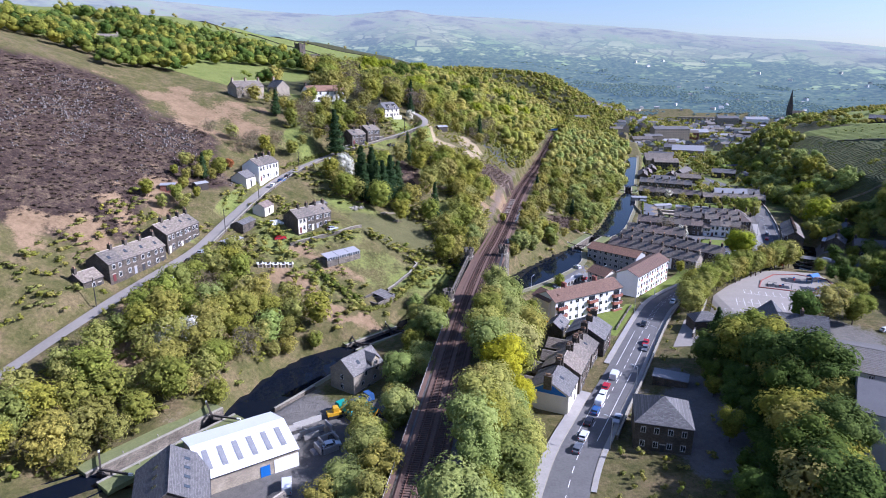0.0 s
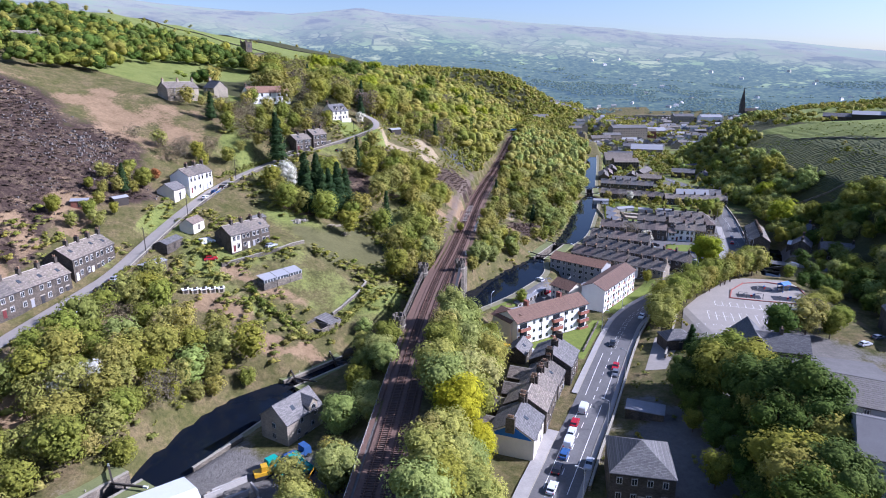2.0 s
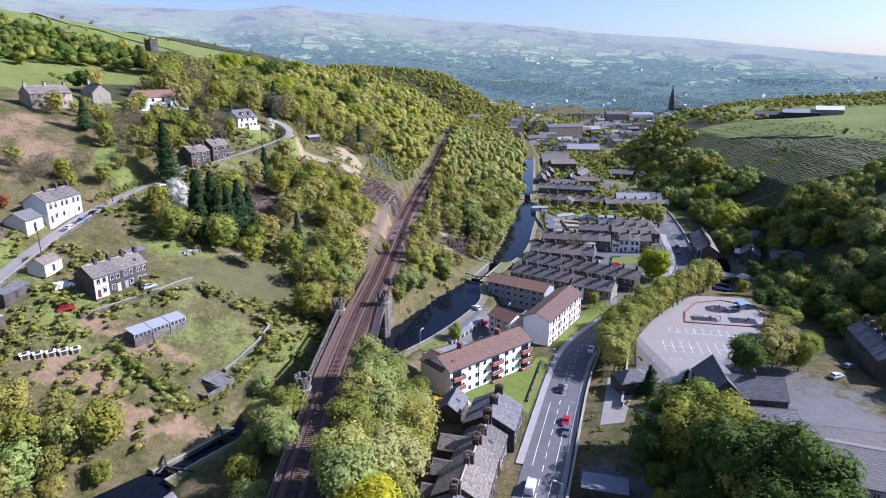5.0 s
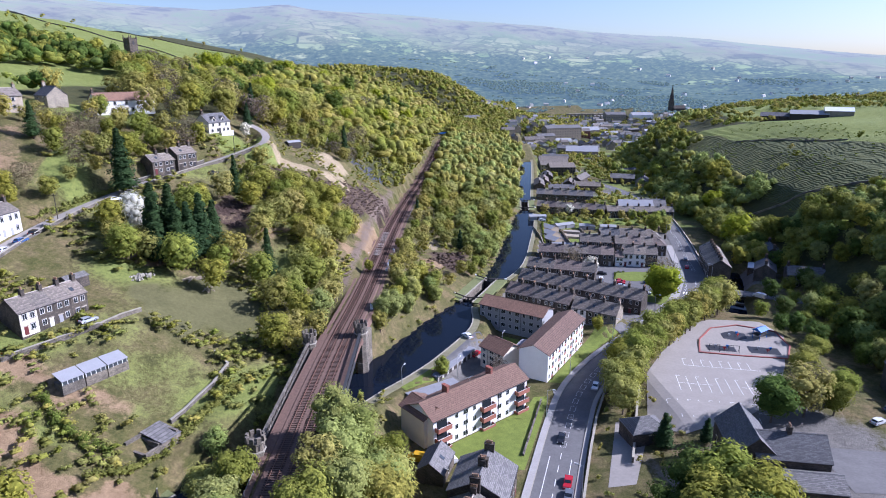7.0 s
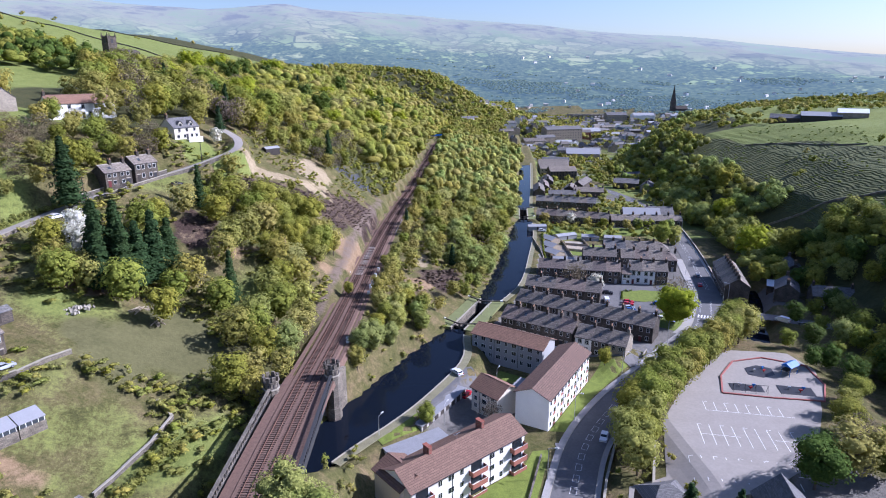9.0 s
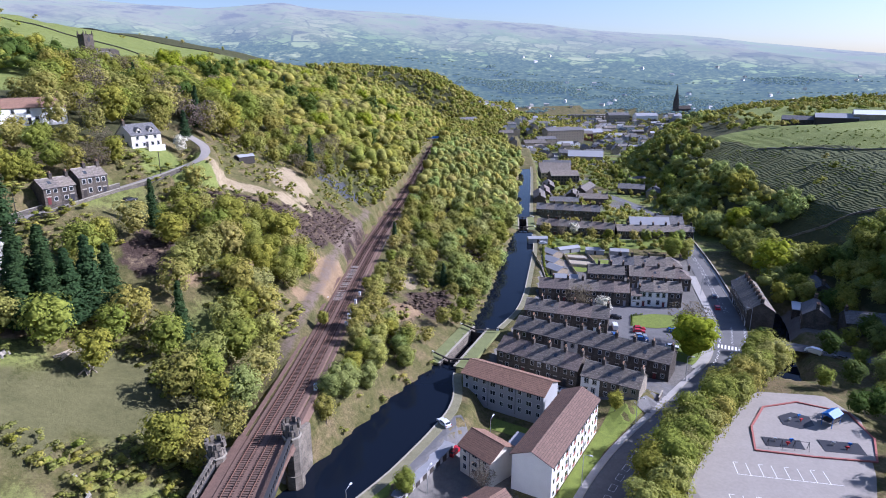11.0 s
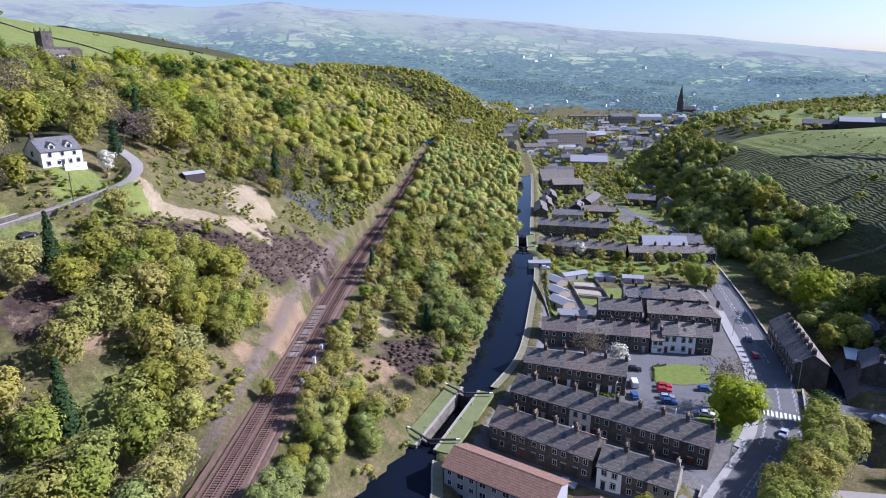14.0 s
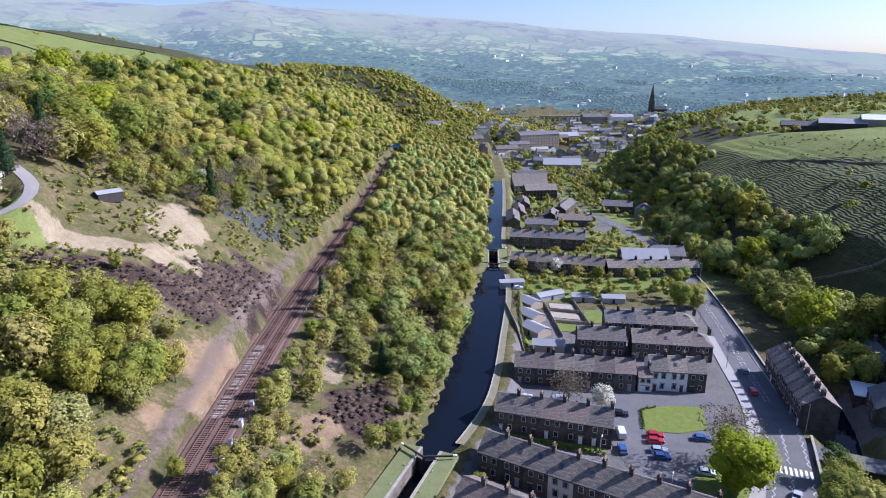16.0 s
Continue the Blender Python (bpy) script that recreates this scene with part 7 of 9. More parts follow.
def playground():
    """The fenced play area with its red edging and dark equipment."""
    out = [(99.5, 249), (112, 245.5), (124, 243), (130, 252), (132, 264), (122, 270), (112, 268), (104, 259)]
    drape("play_area", out, ASPHALT_PALE, "grey play area edged with a red strip", "play area", 0.14)
    for p, q in zip(out, out[1:] + out[:1]):
        p, q = Vector(p), Vector(q)
        d = (q - p).normalized()
        n = Vector((-d.y, d.x)) * 0.22
        z = gz(*((p + q) / 2)) + 0.16
        tagged(part("edging", Shape().slab([tuple(a) for a in (p + n, p - n, q - n, q + n)][::-1], z - 0.3, z + 0.25), RED_SURFACE), "red edging round the play area", "edging", kind="structure")
    t = thing("climbing_frame", pose(124, 259, gz(124, 259) + 0.1, 0, 0, 30), "dark climbing frame with slide in the play area", "play equipment")
    for a in (-2, 2):
        for b in (-1.2, 1.2):
            part("post", Shape().tube((a, b, 0), (a, b, 3.2), 0.09, 0.09, 6), PAINT_BLUE, t)
    part("platform", Shape().box(-2.2, 2.2, -1.4, 1.4, 1.5, 1.65), TIMBER, t)
    part("slide", Shape().add([(2.2, -0.4, 1.6), (2.2, 0.4, 1.6), (5.0, 0.4, 0.2), (5.0, -0.4, 0.2), (2.2, -0.4, 1.5), (2.2, 0.4, 1.5), (5.0, 0.4, 0.1), (5.0, -0.4, 0.1)], [(0, 3, 2, 1), (4, 5, 6, 7), (0, 1, 5, 4), (1, 2, 6, 5), (2, 3, 7, 6), (3, 0, 4, 7)]), PAINT_BLUE, t)
    part("canopy", Shape().prism([(-1.6, 3.0), (1.6, 3.0), (0, 4.0)], "x", -2.3, 2.3), PAINT_BLUE, t)
    for x, y, yaw, out, lab in ((116.5, 261, 20, [(4.6 * math.cos(i * 1.047), 3.8 * math.sin(i * 1.047)) for i in range(6)], "six-sided dark rubber mat with low play equipment"),
                                (107.5, 251.5, -14, [(-4.2, -1.9), (4.2, -1.9), (4.2, 1.9), (-4.2, 1.9)], "oblong dark rubber mat with low play equipment"),
                                (120, 249, -14, [(-4.4, -2.4), (4.4, -2.4), (4.4, 2.4), (-4.4, 2.4)], "oblong dark rubber mat with low play equipment")):
        m = thing("play_mat", pose(x, y, gz(x, y) + 0.12, 0, 0, yaw), lab, "play equipment", "play equipment")
        part("mat", Shape().slab(out, 0, 0.12), PAINT_DARK, m)
        for dx, dy, mat in ((-1.6, 0.6, STEEL), (0.8, -0.7, PAINT_RED), (2.0, 0.9, PAINT_BLUE)):
            part("spring_seat", Shape().tube((dx, dy, 0.1), (dx, dy, 0.6), 0.15, 0.12, 8).taper(dx, dy, 0.6, 0.95, 0.5, 0.2, 0.35, 0.15), mat, m)
    for x, y in ((104.5, 250), (110, 248.6)):
        f = thing("swing_frame", pose(x, y, gz(x, y) + 0.1, 0, 0, -14), "low dark metal swing frame in the play area", "play equipment", "play equipment")
        for k in (-1.5, 1.5):
            part("leg", Shape().tube((k, -0.7, 0), (k, 0, 2.2), 0.05, 0.05, 5).tube((k, 0.7, 0), (k, 0, 2.2), 0.05, 0.05, 5), IRON, f)
        part("top_bar", Shape().tube((-1.6, 0, 2.2), (1.6, 0, 2.2), 0.05, 0.05, 6), IRON, f)


playground()

# ---- gardens, sheds and huts ----
def shed(x, y, yaw, L, W, h, rise, wall, roof, label, name="shed", z=None):
    t = thing(name, pose(x, y, gz(x, y) if z is None else z, 0, 0, yaw), label, "shed", "garden sheds")
    FOOTPRINTS.append((x, y, yaw, L / 2, W / 2))
    b = W / 2
    part("wall", Shape().prism([(-b, -0.8), (b, -0.8), (b, h), (0, h + rise - 0.06), (-b, h)], "x", -L / 2, L / 2), wall, t)
    part("roof", Shape().prism([(-b - 0.2, h - 0.1), (0, h + rise), (b + 0.2, h - 0.1), (b + 0.2, h), (0, h + rise + 0.12), (-b - 0.2, h)], "x", -L / 2 - 0.2, L / 2 + 0.2), roof, t)
    part("door", Shape().box(-0.5, 0.5, -b - 0.05, -b + 0.02, 0, 1.9), TIMBER, t)
    return t


for x, y, yaw, L, W in ((90.5, 421.5, -60, 8.5, 6.5), (88.0, 407.5, -60, 8.5, 6.5), (86.5, 394.5, -60, 9.0, 6.5), (87.5, 381.0, -14, 10.5, 5.0)):
    shed(x, y, yaw, L, W, 2.5, 1.3, TIMBER_PALE, SHEET_GREY, "large grey roofed garden shed beside the canal")
for x, y, yaw, L, W in ((100.5, 429.5, 20, 12, 5), (113.5, 426.0, -12, 9, 5), (125.0, 423.0, -12, 9, 5), (86.0, 436.0, 0, 10, 4)):
    shed(x, y, yaw, L, W, 2.3, 0.8, RENDER_GREY, SHEET_GREY, "low garage with a pale sheeted roof", "garage")
for o, m, lab in (([(96, 409), (106, 405), (107, 410), (97, 415)], TIMBER_PALE, "raised timber vegetable beds"), ([(95, 396), (105, 392), (106, 399), (96, 404)], LAWN, "yellowed garden lawn"), ([(98, 418), (107, 415), (108, 421), (99, 424)], GRAVEL, "gravel garden plot"), ([(80, 386), (84, 384), (85, 391), (81, 393)], LAWN, "bright green garden lawn"), ([(108, 402), (116, 399), (118, 412), (110, 415)], LAWN, "green garden lawn")):
    drape("garden", o, m, lab, "garden", 0.12)
for p, q in (((95, 390), (97, 424)), ((107, 388), (109, 424)), ((95, 404), (107, 400)), ((97, 416), (108, 412)), ((118, 398), (119, 420)), ((79, 378), (80, 432))):
    annex_wall(p, q, 1.2, TIMBER_PALE, "weathered timber garden fence", 0.12, False, "fence")
for i in range(10):
    k = i / 9
    annex_wall((58 + 34 * k, 299.5 - 25 * k), (60.4 + 34 * k, 303 - 25 * k), 1.4, STONE_WALL, "low stone yard wall behind a terrace", 0.3)
# greenhouses and sheds on the hillside garden
gh = thing("greenhouse", pose(-61.6, 209.6, 17.0, 0, 0, 53), "long lean greenhouse with grey glazed roof on the slope", "greenhouse")
FOOTPRINTS.append((-61.6, 209.6, 53, 8, 3))
for i in range(3):
    part("roof_glazing", Shape().prism([(-2.0, 1.7), (2.0, 2.6), (2.0, 2.72), (-2.0, 1.82)], "x", -7.4 + i * 5, -2.6 + i * 5), SHEET_GREY, gh)
    part("base_wall", Shape().box(-7.4 + i * 5, -2.6 + i * 5, -1.9, 1.9, -1.5, 0.8), STONE_WALL, gh)
    part("glazed_side", Shape().box(-7.3 + i * 5, -2.7 + i * 5, -1.85, -1.75, 0.8, 1.7), SKYLIGHT, gh)
    for j in range(5):
        part("glazing_bar", Shape().box(-7.3 + i * 5 + j * 1.1, -7.2 + i * 5 + j * 1.1, -1.92, -1.84, 0.8, 1.75), PAINT_WHITE, gh)
ru = thing("ruined_barn", pose(-45.0, 198.2, 5.2, 0, 0, 62), "roofless stone barn with a patch of grey roof", "barn")
FOOTPRINTS.append((-45, 198.2, 62, 5, 4))
for a in ((-4.5, 4.5, -3.2, -2.6, 1.6), (-4.5, 4.5, 2.6, 3.2, 2.7), (-4.5, -3.9, -2.6, 2.6, 1.2), (3.9, 4.5, -2.6, 2.6, 2.4), (-0.9, -0.4, -2.6, 2.6, 1.9)):
    part("wall", Shape().box(a[0], a[1], a[2], a[3], -1.5, a[4]), STONE_WALL, ru)
part("roof", Shape().add([(-0.5, -3.3, 1.9), (4.7, -3.3, 1.9), (4.7, 3.3, 2.9), (-0.5, 3.3, 2.9), (-0.5, -3.3, 1.75), (4.7, -3.3, 1.75), (4.7, 3.3, 2.75), (-0.5, 3.3, 2.75)], [(0, 1, 2, 3), (7, 6, 5, 4), (0, 4, 5, 1), (1, 5, 6, 2), (2, 6, 7, 3), (3, 7, 4, 0)]), SLATE_BLUE, ru)
shed(-46.0, 384.0, 46, 7, 3.5, 2.2, 0.7, TIMBER, SHEET_GREY, "dark timber hut with a pale front on the hillside", "hut")
shed(-36, 437, 30, 8, 4, 2.4, 0.7, RENDER_WHITE, SHEET_GREY, "small white hut at the edge of the wood", "hut")
shed(-126.5, 212.0, 20, 5, 3.4, 2.1, 0.5, BRICK_RED, SHEET_GREY, "red garden shed with a white roof", "shed")
shed(-119.5, 222.0, 60, 5, 3, 2.1, 0.5, TIMBER, SHEET_GREY, "small dark garden shed above the lane")
shed(-97.0, 208.5, 84, 9, 4.5, 2.4, 0.9, STONE, SLATE_BLUE, "low stone garage below the lane", "garage")
shed(-96.5, 196.0, 70, 8, 4, 2.3, 0.3, STONE, SHEET_GREY, "flat garage with a blue door beside the lane", "garage")
shed(-95.0, 222.0, 84, 7, 5, 2.6, 1.6, RENDER_CREAM, SLATE_BROWN, "small cream outbuilding below the lane", "outbuilding")
shed(-79, 239.5, 60, 6, 4, 2.4, 0.8, STONE, SLATE_BLUE, "stone outhouse behind the row")
for i in range(5):
    shed(-76 - i * 2.0, 196.5 - i * 1.6, 40, 1.8, 1.6, 1.2, 0.3, TIMBER_PALE, SHEET_WHITE, "white beehive-sized hutch on the slope", "hutch")
for x, y, yaw in ((-53.5, 262.0, 20), (-56.0, 258.5, 70), (-50.0, 256.0, 110)):
    t = thing("timber_pile", pose(x, y, gz(x, y), 0, 0, yaw), "untidy pile of pale timber on the field", "timber pile", "timber piles")
    for i in range(6):
        part("plank", Shape().box(-2.2, 2.2, -0.12, 0.12, 0, 0.2), TIMBER_PALE, t, at=pose(random.uniform(-0.5, 0.5), (i - 3) * 0.35, 0.1 + 0.12 * (i % 3), 0, random.uniform(-6, 6), random.uniform(-25, 25)))
rb = thing("rubble_heap", pose(-66.5, 250.5, gz(-66.5, 250.5), 0, 0, 30), "heap of pale stone rubble and timber at the field edge", "rubble heap")
for i in range(46):
    a, r = random.uniform(0, 6.28), random.uniform(0, 5) ** 0.9
    s = random.uniform(0.25, 0.7)
    part("stone", Shape().taper(0, 0, -0.2, s, s * 0.7, s * 0.6, s * 0.4, s * 0.3), COPING, rb, at=pose(r * math.cos(a), r * 0.6 * math.sin(a), 0.5 * max(0, 1 - r / 5), random.uniform(-20, 20), random.uniform(-20, 20), random.uniform(0, 180)))

# ---- beside the railway ----
for off, s, hh in ((-4.9, 305.5, 1.5), (-4.9, 310.5, 1.2), (-5.0, 317.5, 1.6), (-5.0, 326.0, 1.1), (-4.9, 301.0, 0.8), (-5.0, 262.0, 1.4)):
    r, h = RAIL.at(RR(-2, s), off)
    t = thing("trackside_cabinet", pose(r[0], r[1], 10.9, 0, 0, math.degrees(h)), "pale grey metal cabinet beside the rails", "cabinet", "trackside cabinets")
    part("box", Shape().box(-0.55, 0.55, -0.35, 0.35, 0.1, hh), PAINT_WHITE, t)
    part("lid", Shape().box(-0.62, 0.62, -0.42, 0.42, hh + 0.004, hh + 0.1), STEEL, t)
    part("plinth", Shape().box(-0.6, 0.6, -0.4, 0.4, -0.3, 0.096), CONCRETE, t)
r, h = RAIL.at(RR(-2, 322), 5.2)
t = thing("trackside_cabinet", pose(r[0], r[1], 10.9, 0, 0, math.degrees(h)), "dark low equipment box beside the rails", "cabinet", "trackside cabinets")
part("box", Shape().box(-0.6, 0.6, -0.4, 0.4, -0.2, 0.7), IRON, t)
part("lid", Shape().box(-0.66, 0.66, -0.46, 0.46, 0.704, 0.78), STEEL, t)
for s0, s1, off in ((RR(-15, 62), BR0 - 4, 5.6), (RR(3, 380), RR(26, 580), -5.6)):
    ss = np.arange(s0, s1, 12.0)
    for a, b in zip(ss[:-1], ss[1:]):
        (p, _), (q, _) = RAIL.at(a, off), RAIL.at(b, off)
        t = thing("fence", pose(0, 0, 0), "pale post and wire fence beside the railway", "fence", "railway fence")
        for k in range(4):
            c = p + (q - p) * k / 4
            part("post", kept(("fence_post",), lambda: Shape().box(-0.06, 0.06, -0.06, 0.06, -0.9, 1.1), CONCRETE), CONCRETE, t, at=pose(c[0], c[1], 10.9))
        part("rail", Shape().tube((p[0], p[1], 11.7), (q[0], q[1], 11.7), 0.05, 0.05, 4), CONCRETE, t)

# ---- the builder's yard ----
rnd = random.Random(9)
for i in range(15):
    x, y = -44 + rnd.uniform(-5, 7), 121 + rnd.uniform(-7, 6)
    t = thing("material_bay", pose(x, y, gz(x, y), 0, 0, 42 + rnd.choice((0, 90))), "concrete block bay with building materials", "bay", "material bays")
    part("wall", Shape().box(-1.8, 1.8, -0.15, 0.15, -0.2, 1.4), CONCRETE, t)
    part("stack", Shape().taper(0, 0.9, -0.1, rnd.uniform(0.5, 1.1), 1.3, 0.6, 0.9, 0.4), rnd.choice((GRAVEL, STONE_WALL, TIMBER_PALE, FELT)), t)
for x, y, yaw, m, lab in ((-41.0, 128.5, 30, CAR_PAINT["yellow"], "orange digger parked in the yard"), (-31.5, 124.5, 60, CAR_PAINT["yellow"], "orange dumper parked in the yard")):
    t = thing("digger", pose(x, y, gz(x, y), 0, 0, yaw), lab, "digger", "yard machines")
    part("cab", Shape().box(-0.3, 1.0, -0.8, 0.8, 0.9, 2.6), m, t)
    part("body", Shape().box(-1.8, 1.6, -1.0, 1.0, 0.7, 1.5), m, t)
    for s in (-1, 1):
        part("track", Shape().prism([(-1.9, 0.3), (-1.5, 0), (1.5, 0), (1.9, 0.3), (1.5, 0.75), (-1.5, 0.75)], "y", s * 1.0 - 0.25, s * 1.0 + 0.25), TYRE, t)
    part("boom", Shape().tube((1.2, 0, 1.3), (3.2, 0, 3.2), 0.18, 0.14, 6).tube((3.2, 0, 3.2), (4.4, 0, 1.2), 0.14, 0.1, 6), m, t)
    part("bucket", Shape().taper(4.4, 0, 0.5, 1.2, 0.35, 0.5, 0.5, 0.5), IRON, t)
TEAL = plain("teal_paint", (0.02, 0.3, 0.25), 0.45)
for x, y, yaw, m, lab in ((-38.0, 129.5, 140, TEAL, "teal lorry with a flat bed"), (-33.5, 130.5, 140, TEAL, "teal lorry with a crane"), (-36.0, 134.0, 50, CAR_PAINT["blue"], "blue container by the canal house")):
    t = thing("lorry", pose(x, y, gz(x, y), 0, 0, yaw), lab + " parked in the yard", "lorry", "yard machines")
    part("cab", Shape().prism([(1.8, 0.7), (3.6, 0.7), (3.6, 1.8), (3.3, 2.7), (1.8, 2.7)], "y", -1.15, 1.15), m, t)
    part("bed", Shape().box(-3.4, 1.7, -1.2, 1.2, 0.9, 1.3), PAINT_DARK, t)
    part("side_board", Shape().box(-3.4, 1.7, -1.2, -1.1, 1.304, 1.9), m, t)
    part("load", Shape().taper(-1, 0, 1.3, 2.2, 1.8, 0.9, 1.3, 0.7), m, t)
    for f in (-2.5, -1.2, 2.7):
        for s in (-1, 1):
            part("wheel", kept(("lorry_wheel",), lambda: Shape().tube((0, -0.15, 0), (0, 0.15, 0), 0.5, 0.5, 10), TYRE), TYRE, t, at=pose(f, s, 0.5))
annex_wall((-57, 131), (-50.5, 142.5), 1.1, STONE_WALL, "stone wall between yard and canal")
# rocks on the moor slope: crags in broken bands, and loose boulders
rk = Shape()
rng = np.random.default_rng(77)
near = rng.integers(0, 70, 1500)
RX = rng.normal(-168, 22, 70)[near] + rng.normal(0, 3.2, 1500)
RY = rng.normal(224, 26, 70)[near] + rng.normal(0, 4.2, 1500)
band = rng.uniform(0.4, 1.2, 70)[near]
ok = patches(RX, RY, [(-198, 222, 62, 54, 20), (-148, 234, 30, 30, -30)]) > 0.5
RX, RY, band = RX[ok], RY[ok], band[ok]
RZ = ground(RX, RY)
for x, y, z, k in zip(RX, RY, RZ, band):
    r = rng.uniform(0.25, 0.6) + 0.7 * max(0, k - 0.7) * rng.uniform(0.3, 1.6)
    rk.taper(float(x), float(y), float(z) - 0.8, float(z) + r * rng.uniform(0.15, 0.55), r, r * rng.uniform(0.5, 1), r * rng.uniform(0.4, 0.85), r * rng.uniform(0.3, 0.6))
tagged(part("moor_rock", rk, CRAG), "grey gritstone crags and boulders on the moor slope", "rocks", kind="stuff")

# ---- trees, scrub and woods ----
def unit_ball(level):
    """Corners and triangles of an octahedron split level times, on the unit sphere."""
    v = [Vector(p) for p in ((1, 0, 0), (-1, 0, 0), (0, 1, 0), (0, -1, 0), (0, 0, 1), (0, 0, -1))]
    f = [(0, 2, 4), (2, 1, 4), (1, 3, 4), (3, 0, 4), (2, 0, 5), (1, 2, 5), (3, 1, 5), (0, 3, 5)]
    for _ in range(level):
        seen, g = {}, []
        for t in f:
            m = []
            for i in range(3):
                k = tuple(sorted((t[i], t[(i + 1) % 3])))
                if k not in seen:
                    seen[k] = len(v)
                    v.append((v[k[0]] + v[k[1]]).normalized())
                m.append(seen[k])
            g += [(t[0], m[0], m[2]), (t[1], m[1], m[0]), (t[2], m[2], m[1]), tuple(m)]
        f = g
    return np.array([tuple(p) for p in v]), np.array(f)


BALLS = {k: unit_ball(k) for k in (0, 1)}


def clumps(rng, centre, radius, level, shrink=0.7):
    """Uneven leafy masses inside the lobes; returns corners and triangles."""
    bv, bf = BALLS[level]
    m, k = len(centre), len(bv)
    wob = rng.uniform(0.85, 1.12, (m, k, 1))
    co = centre[:, None, :] + bv[None] * wob * radius[:, None, :] * shrink
    return co, bf[None] + (np.arange(m) * k)[:, None, None]


def spray_mesh(name, sprays, mat, mass=None):
    """A crown's mesh: loose leaf sprays (n x 3 x 3) over the leafy masses within."""
    co, tri = sprays.reshape(-1, 3), np.arange(len(sprays) * 3).reshape(-1, 3)
    if mass is not None:
        tri = np.concatenate([tri, mass[1].reshape(-1, 3) + len(co)])
        co = np.concatenate([co, mass[0].reshape(-1, 3)])
    n = len(tri)
    me = bpy.data.meshes.new(name)
    me.vertices.add(len(co))
    me.vertices.foreach_set("co", co.reshape(-1).astype(np.float32))
    me.loops.add(n * 3)
    me.loops.foreach_set("vertex_index", tri.reshape(-1).astype(np.int32))
    me.polygons.add(n)
    me.polygons.foreach_set("loop_start", np.arange(0, n * 3, 3, dtype=np.int32))
    me.polygons.foreach_set("use_smooth", np.ones(n, bool))
    me.materials.append(mat)
    me.update(calc_edges=True)
    return me


def leaves(rng, centre, radius, count, size, outward=0.7, low=-0.5, lobes=1):
    """Leaf sprays over crowns of so many lobes (lobe by lobe, the crowns of one lobe together): centre m x 3, radius m x 3, count of sprays in each.
    Sprays buried in another lobe of their crown are left out. Returns n x 3 x 3 and which were kept."""
    m = len(centre)
    c, r = np.repeat(centre, count, 0), np.repeat(radius, count, 0)
    hub = np.tile(centre.reshape(lobes, -1, 3).mean(0), (lobes, 1)) - np.array([0, 0, 0.4]) * radius.mean(0)
    n = m * count
    d = rng.normal(size=(n, 3))
    d /= np.linalg.norm(d, axis=1, keepdims=True)
    d[:, 2] = np.where(d[:, 2] < low, -d[:, 2], d[:, 2])
    p = c + d * r * rng.uniform(0.6, 1.08, (n, 1)) ** 0.5
    way = p - np.repeat(hub, count, 0)
    way /= np.linalg.norm(way, axis=1, keepdims=True) + 1e-9
    nrm = (d * 0.4 + way * 0.6) * outward + rng.normal(size=(n, 3)) * (1 - outward) * 1.2 + np.array([0, 0, 0.25])
    nrm /= np.linalg.norm(nrm, axis=1, keepdims=True)
    keep = np.ones(n, bool)
    if lobes > 1:
        q, cc, rr = p.reshape(lobes, -1, count, 3), centre.reshape(lobes, -1, 3), radius.reshape(lobes, -1, 3)
        kept_ = keep.reshape(lobes, -1, count)
        for j in range(lobes):
            buried = (((q - cc[j][None, :, None]) / rr[j][None, :, None]) ** 2).sum(-1) < 0.62
            buried[j] = False
            kept_ &= ~buried
        p, nrm = p[keep], nrm[keep]
        n = len(p)
    u = np.cross(nrm, rng.normal(size=(n, 3)))
    u /= np.linalg.norm(u, axis=1, keepdims=True) + 1e-9
    v = np.cross(nrm, u)
    s = size * rng.uniform(0.6, 1.4, (n, 1))
    a = rng.uniform(-0.35, 0.35, (n, 2)) + np.array([2.0, 4.3])
    return np.stack([p + u * s] + [p + (u * np.cos(a[:, j:j + 1]) + v * np.sin(a[:, j:j + 1])) * s * rng.uniform(0.75, 1.0, (n, 1)) for j in (0, 1)], 1), keep


def crown_lobes(rng, kind, h, r):
    """Centres and sizes of the clumps in a crown."""
    if kind == "conifer":
        z = np.linspace(0.12, 0.96, 15)
        w = r * (1.02 - z) * (0.75 + 0.25 * np.sin(z * 40)) + 0.25
        w = np.where(z < 0.5, np.minimum(w, r * 0.85), w)
        c = np.stack([rng.normal(0, 0.1, 15), rng.normal(0, 0.1, 15), z * h], 1)
        return c, np.stack([w, w, np.full(15, h / 15 * 1.1)], 1)
    n = {"broad": 13, "willow": 15, "olive": 12, "bare": 12, "round": 26}[kind]
    base = {"broad": 0.3, "willow": 0.18, "olive": 0.3, "bare": 0.35, "round": 0.2}[kind]
    a = np.arange(n) * 2.399 + rng.uniform(0, 6)
    q = (np.arange(n) + 0.5) / n
    z = base + (0.93 - base) * q
    spread = r * np.sin(np.clip((1 - (z - base) / (1 - base)) * 0.82 + 0.16, 0, 1) * math.pi) ** 0.7 * rng.uniform(0.3, 0.68, n)
    c = np.stack([np.cos(a) * spread, np.sin(a) * spread, z * h], 1)
    s = r * rng.uniform(0.42, 0.66, n) * (0.8 if kind == "round" else 1)
    return c, np.stack([s, s, s * rng.uniform(0.7, 1.0, n)], 1)


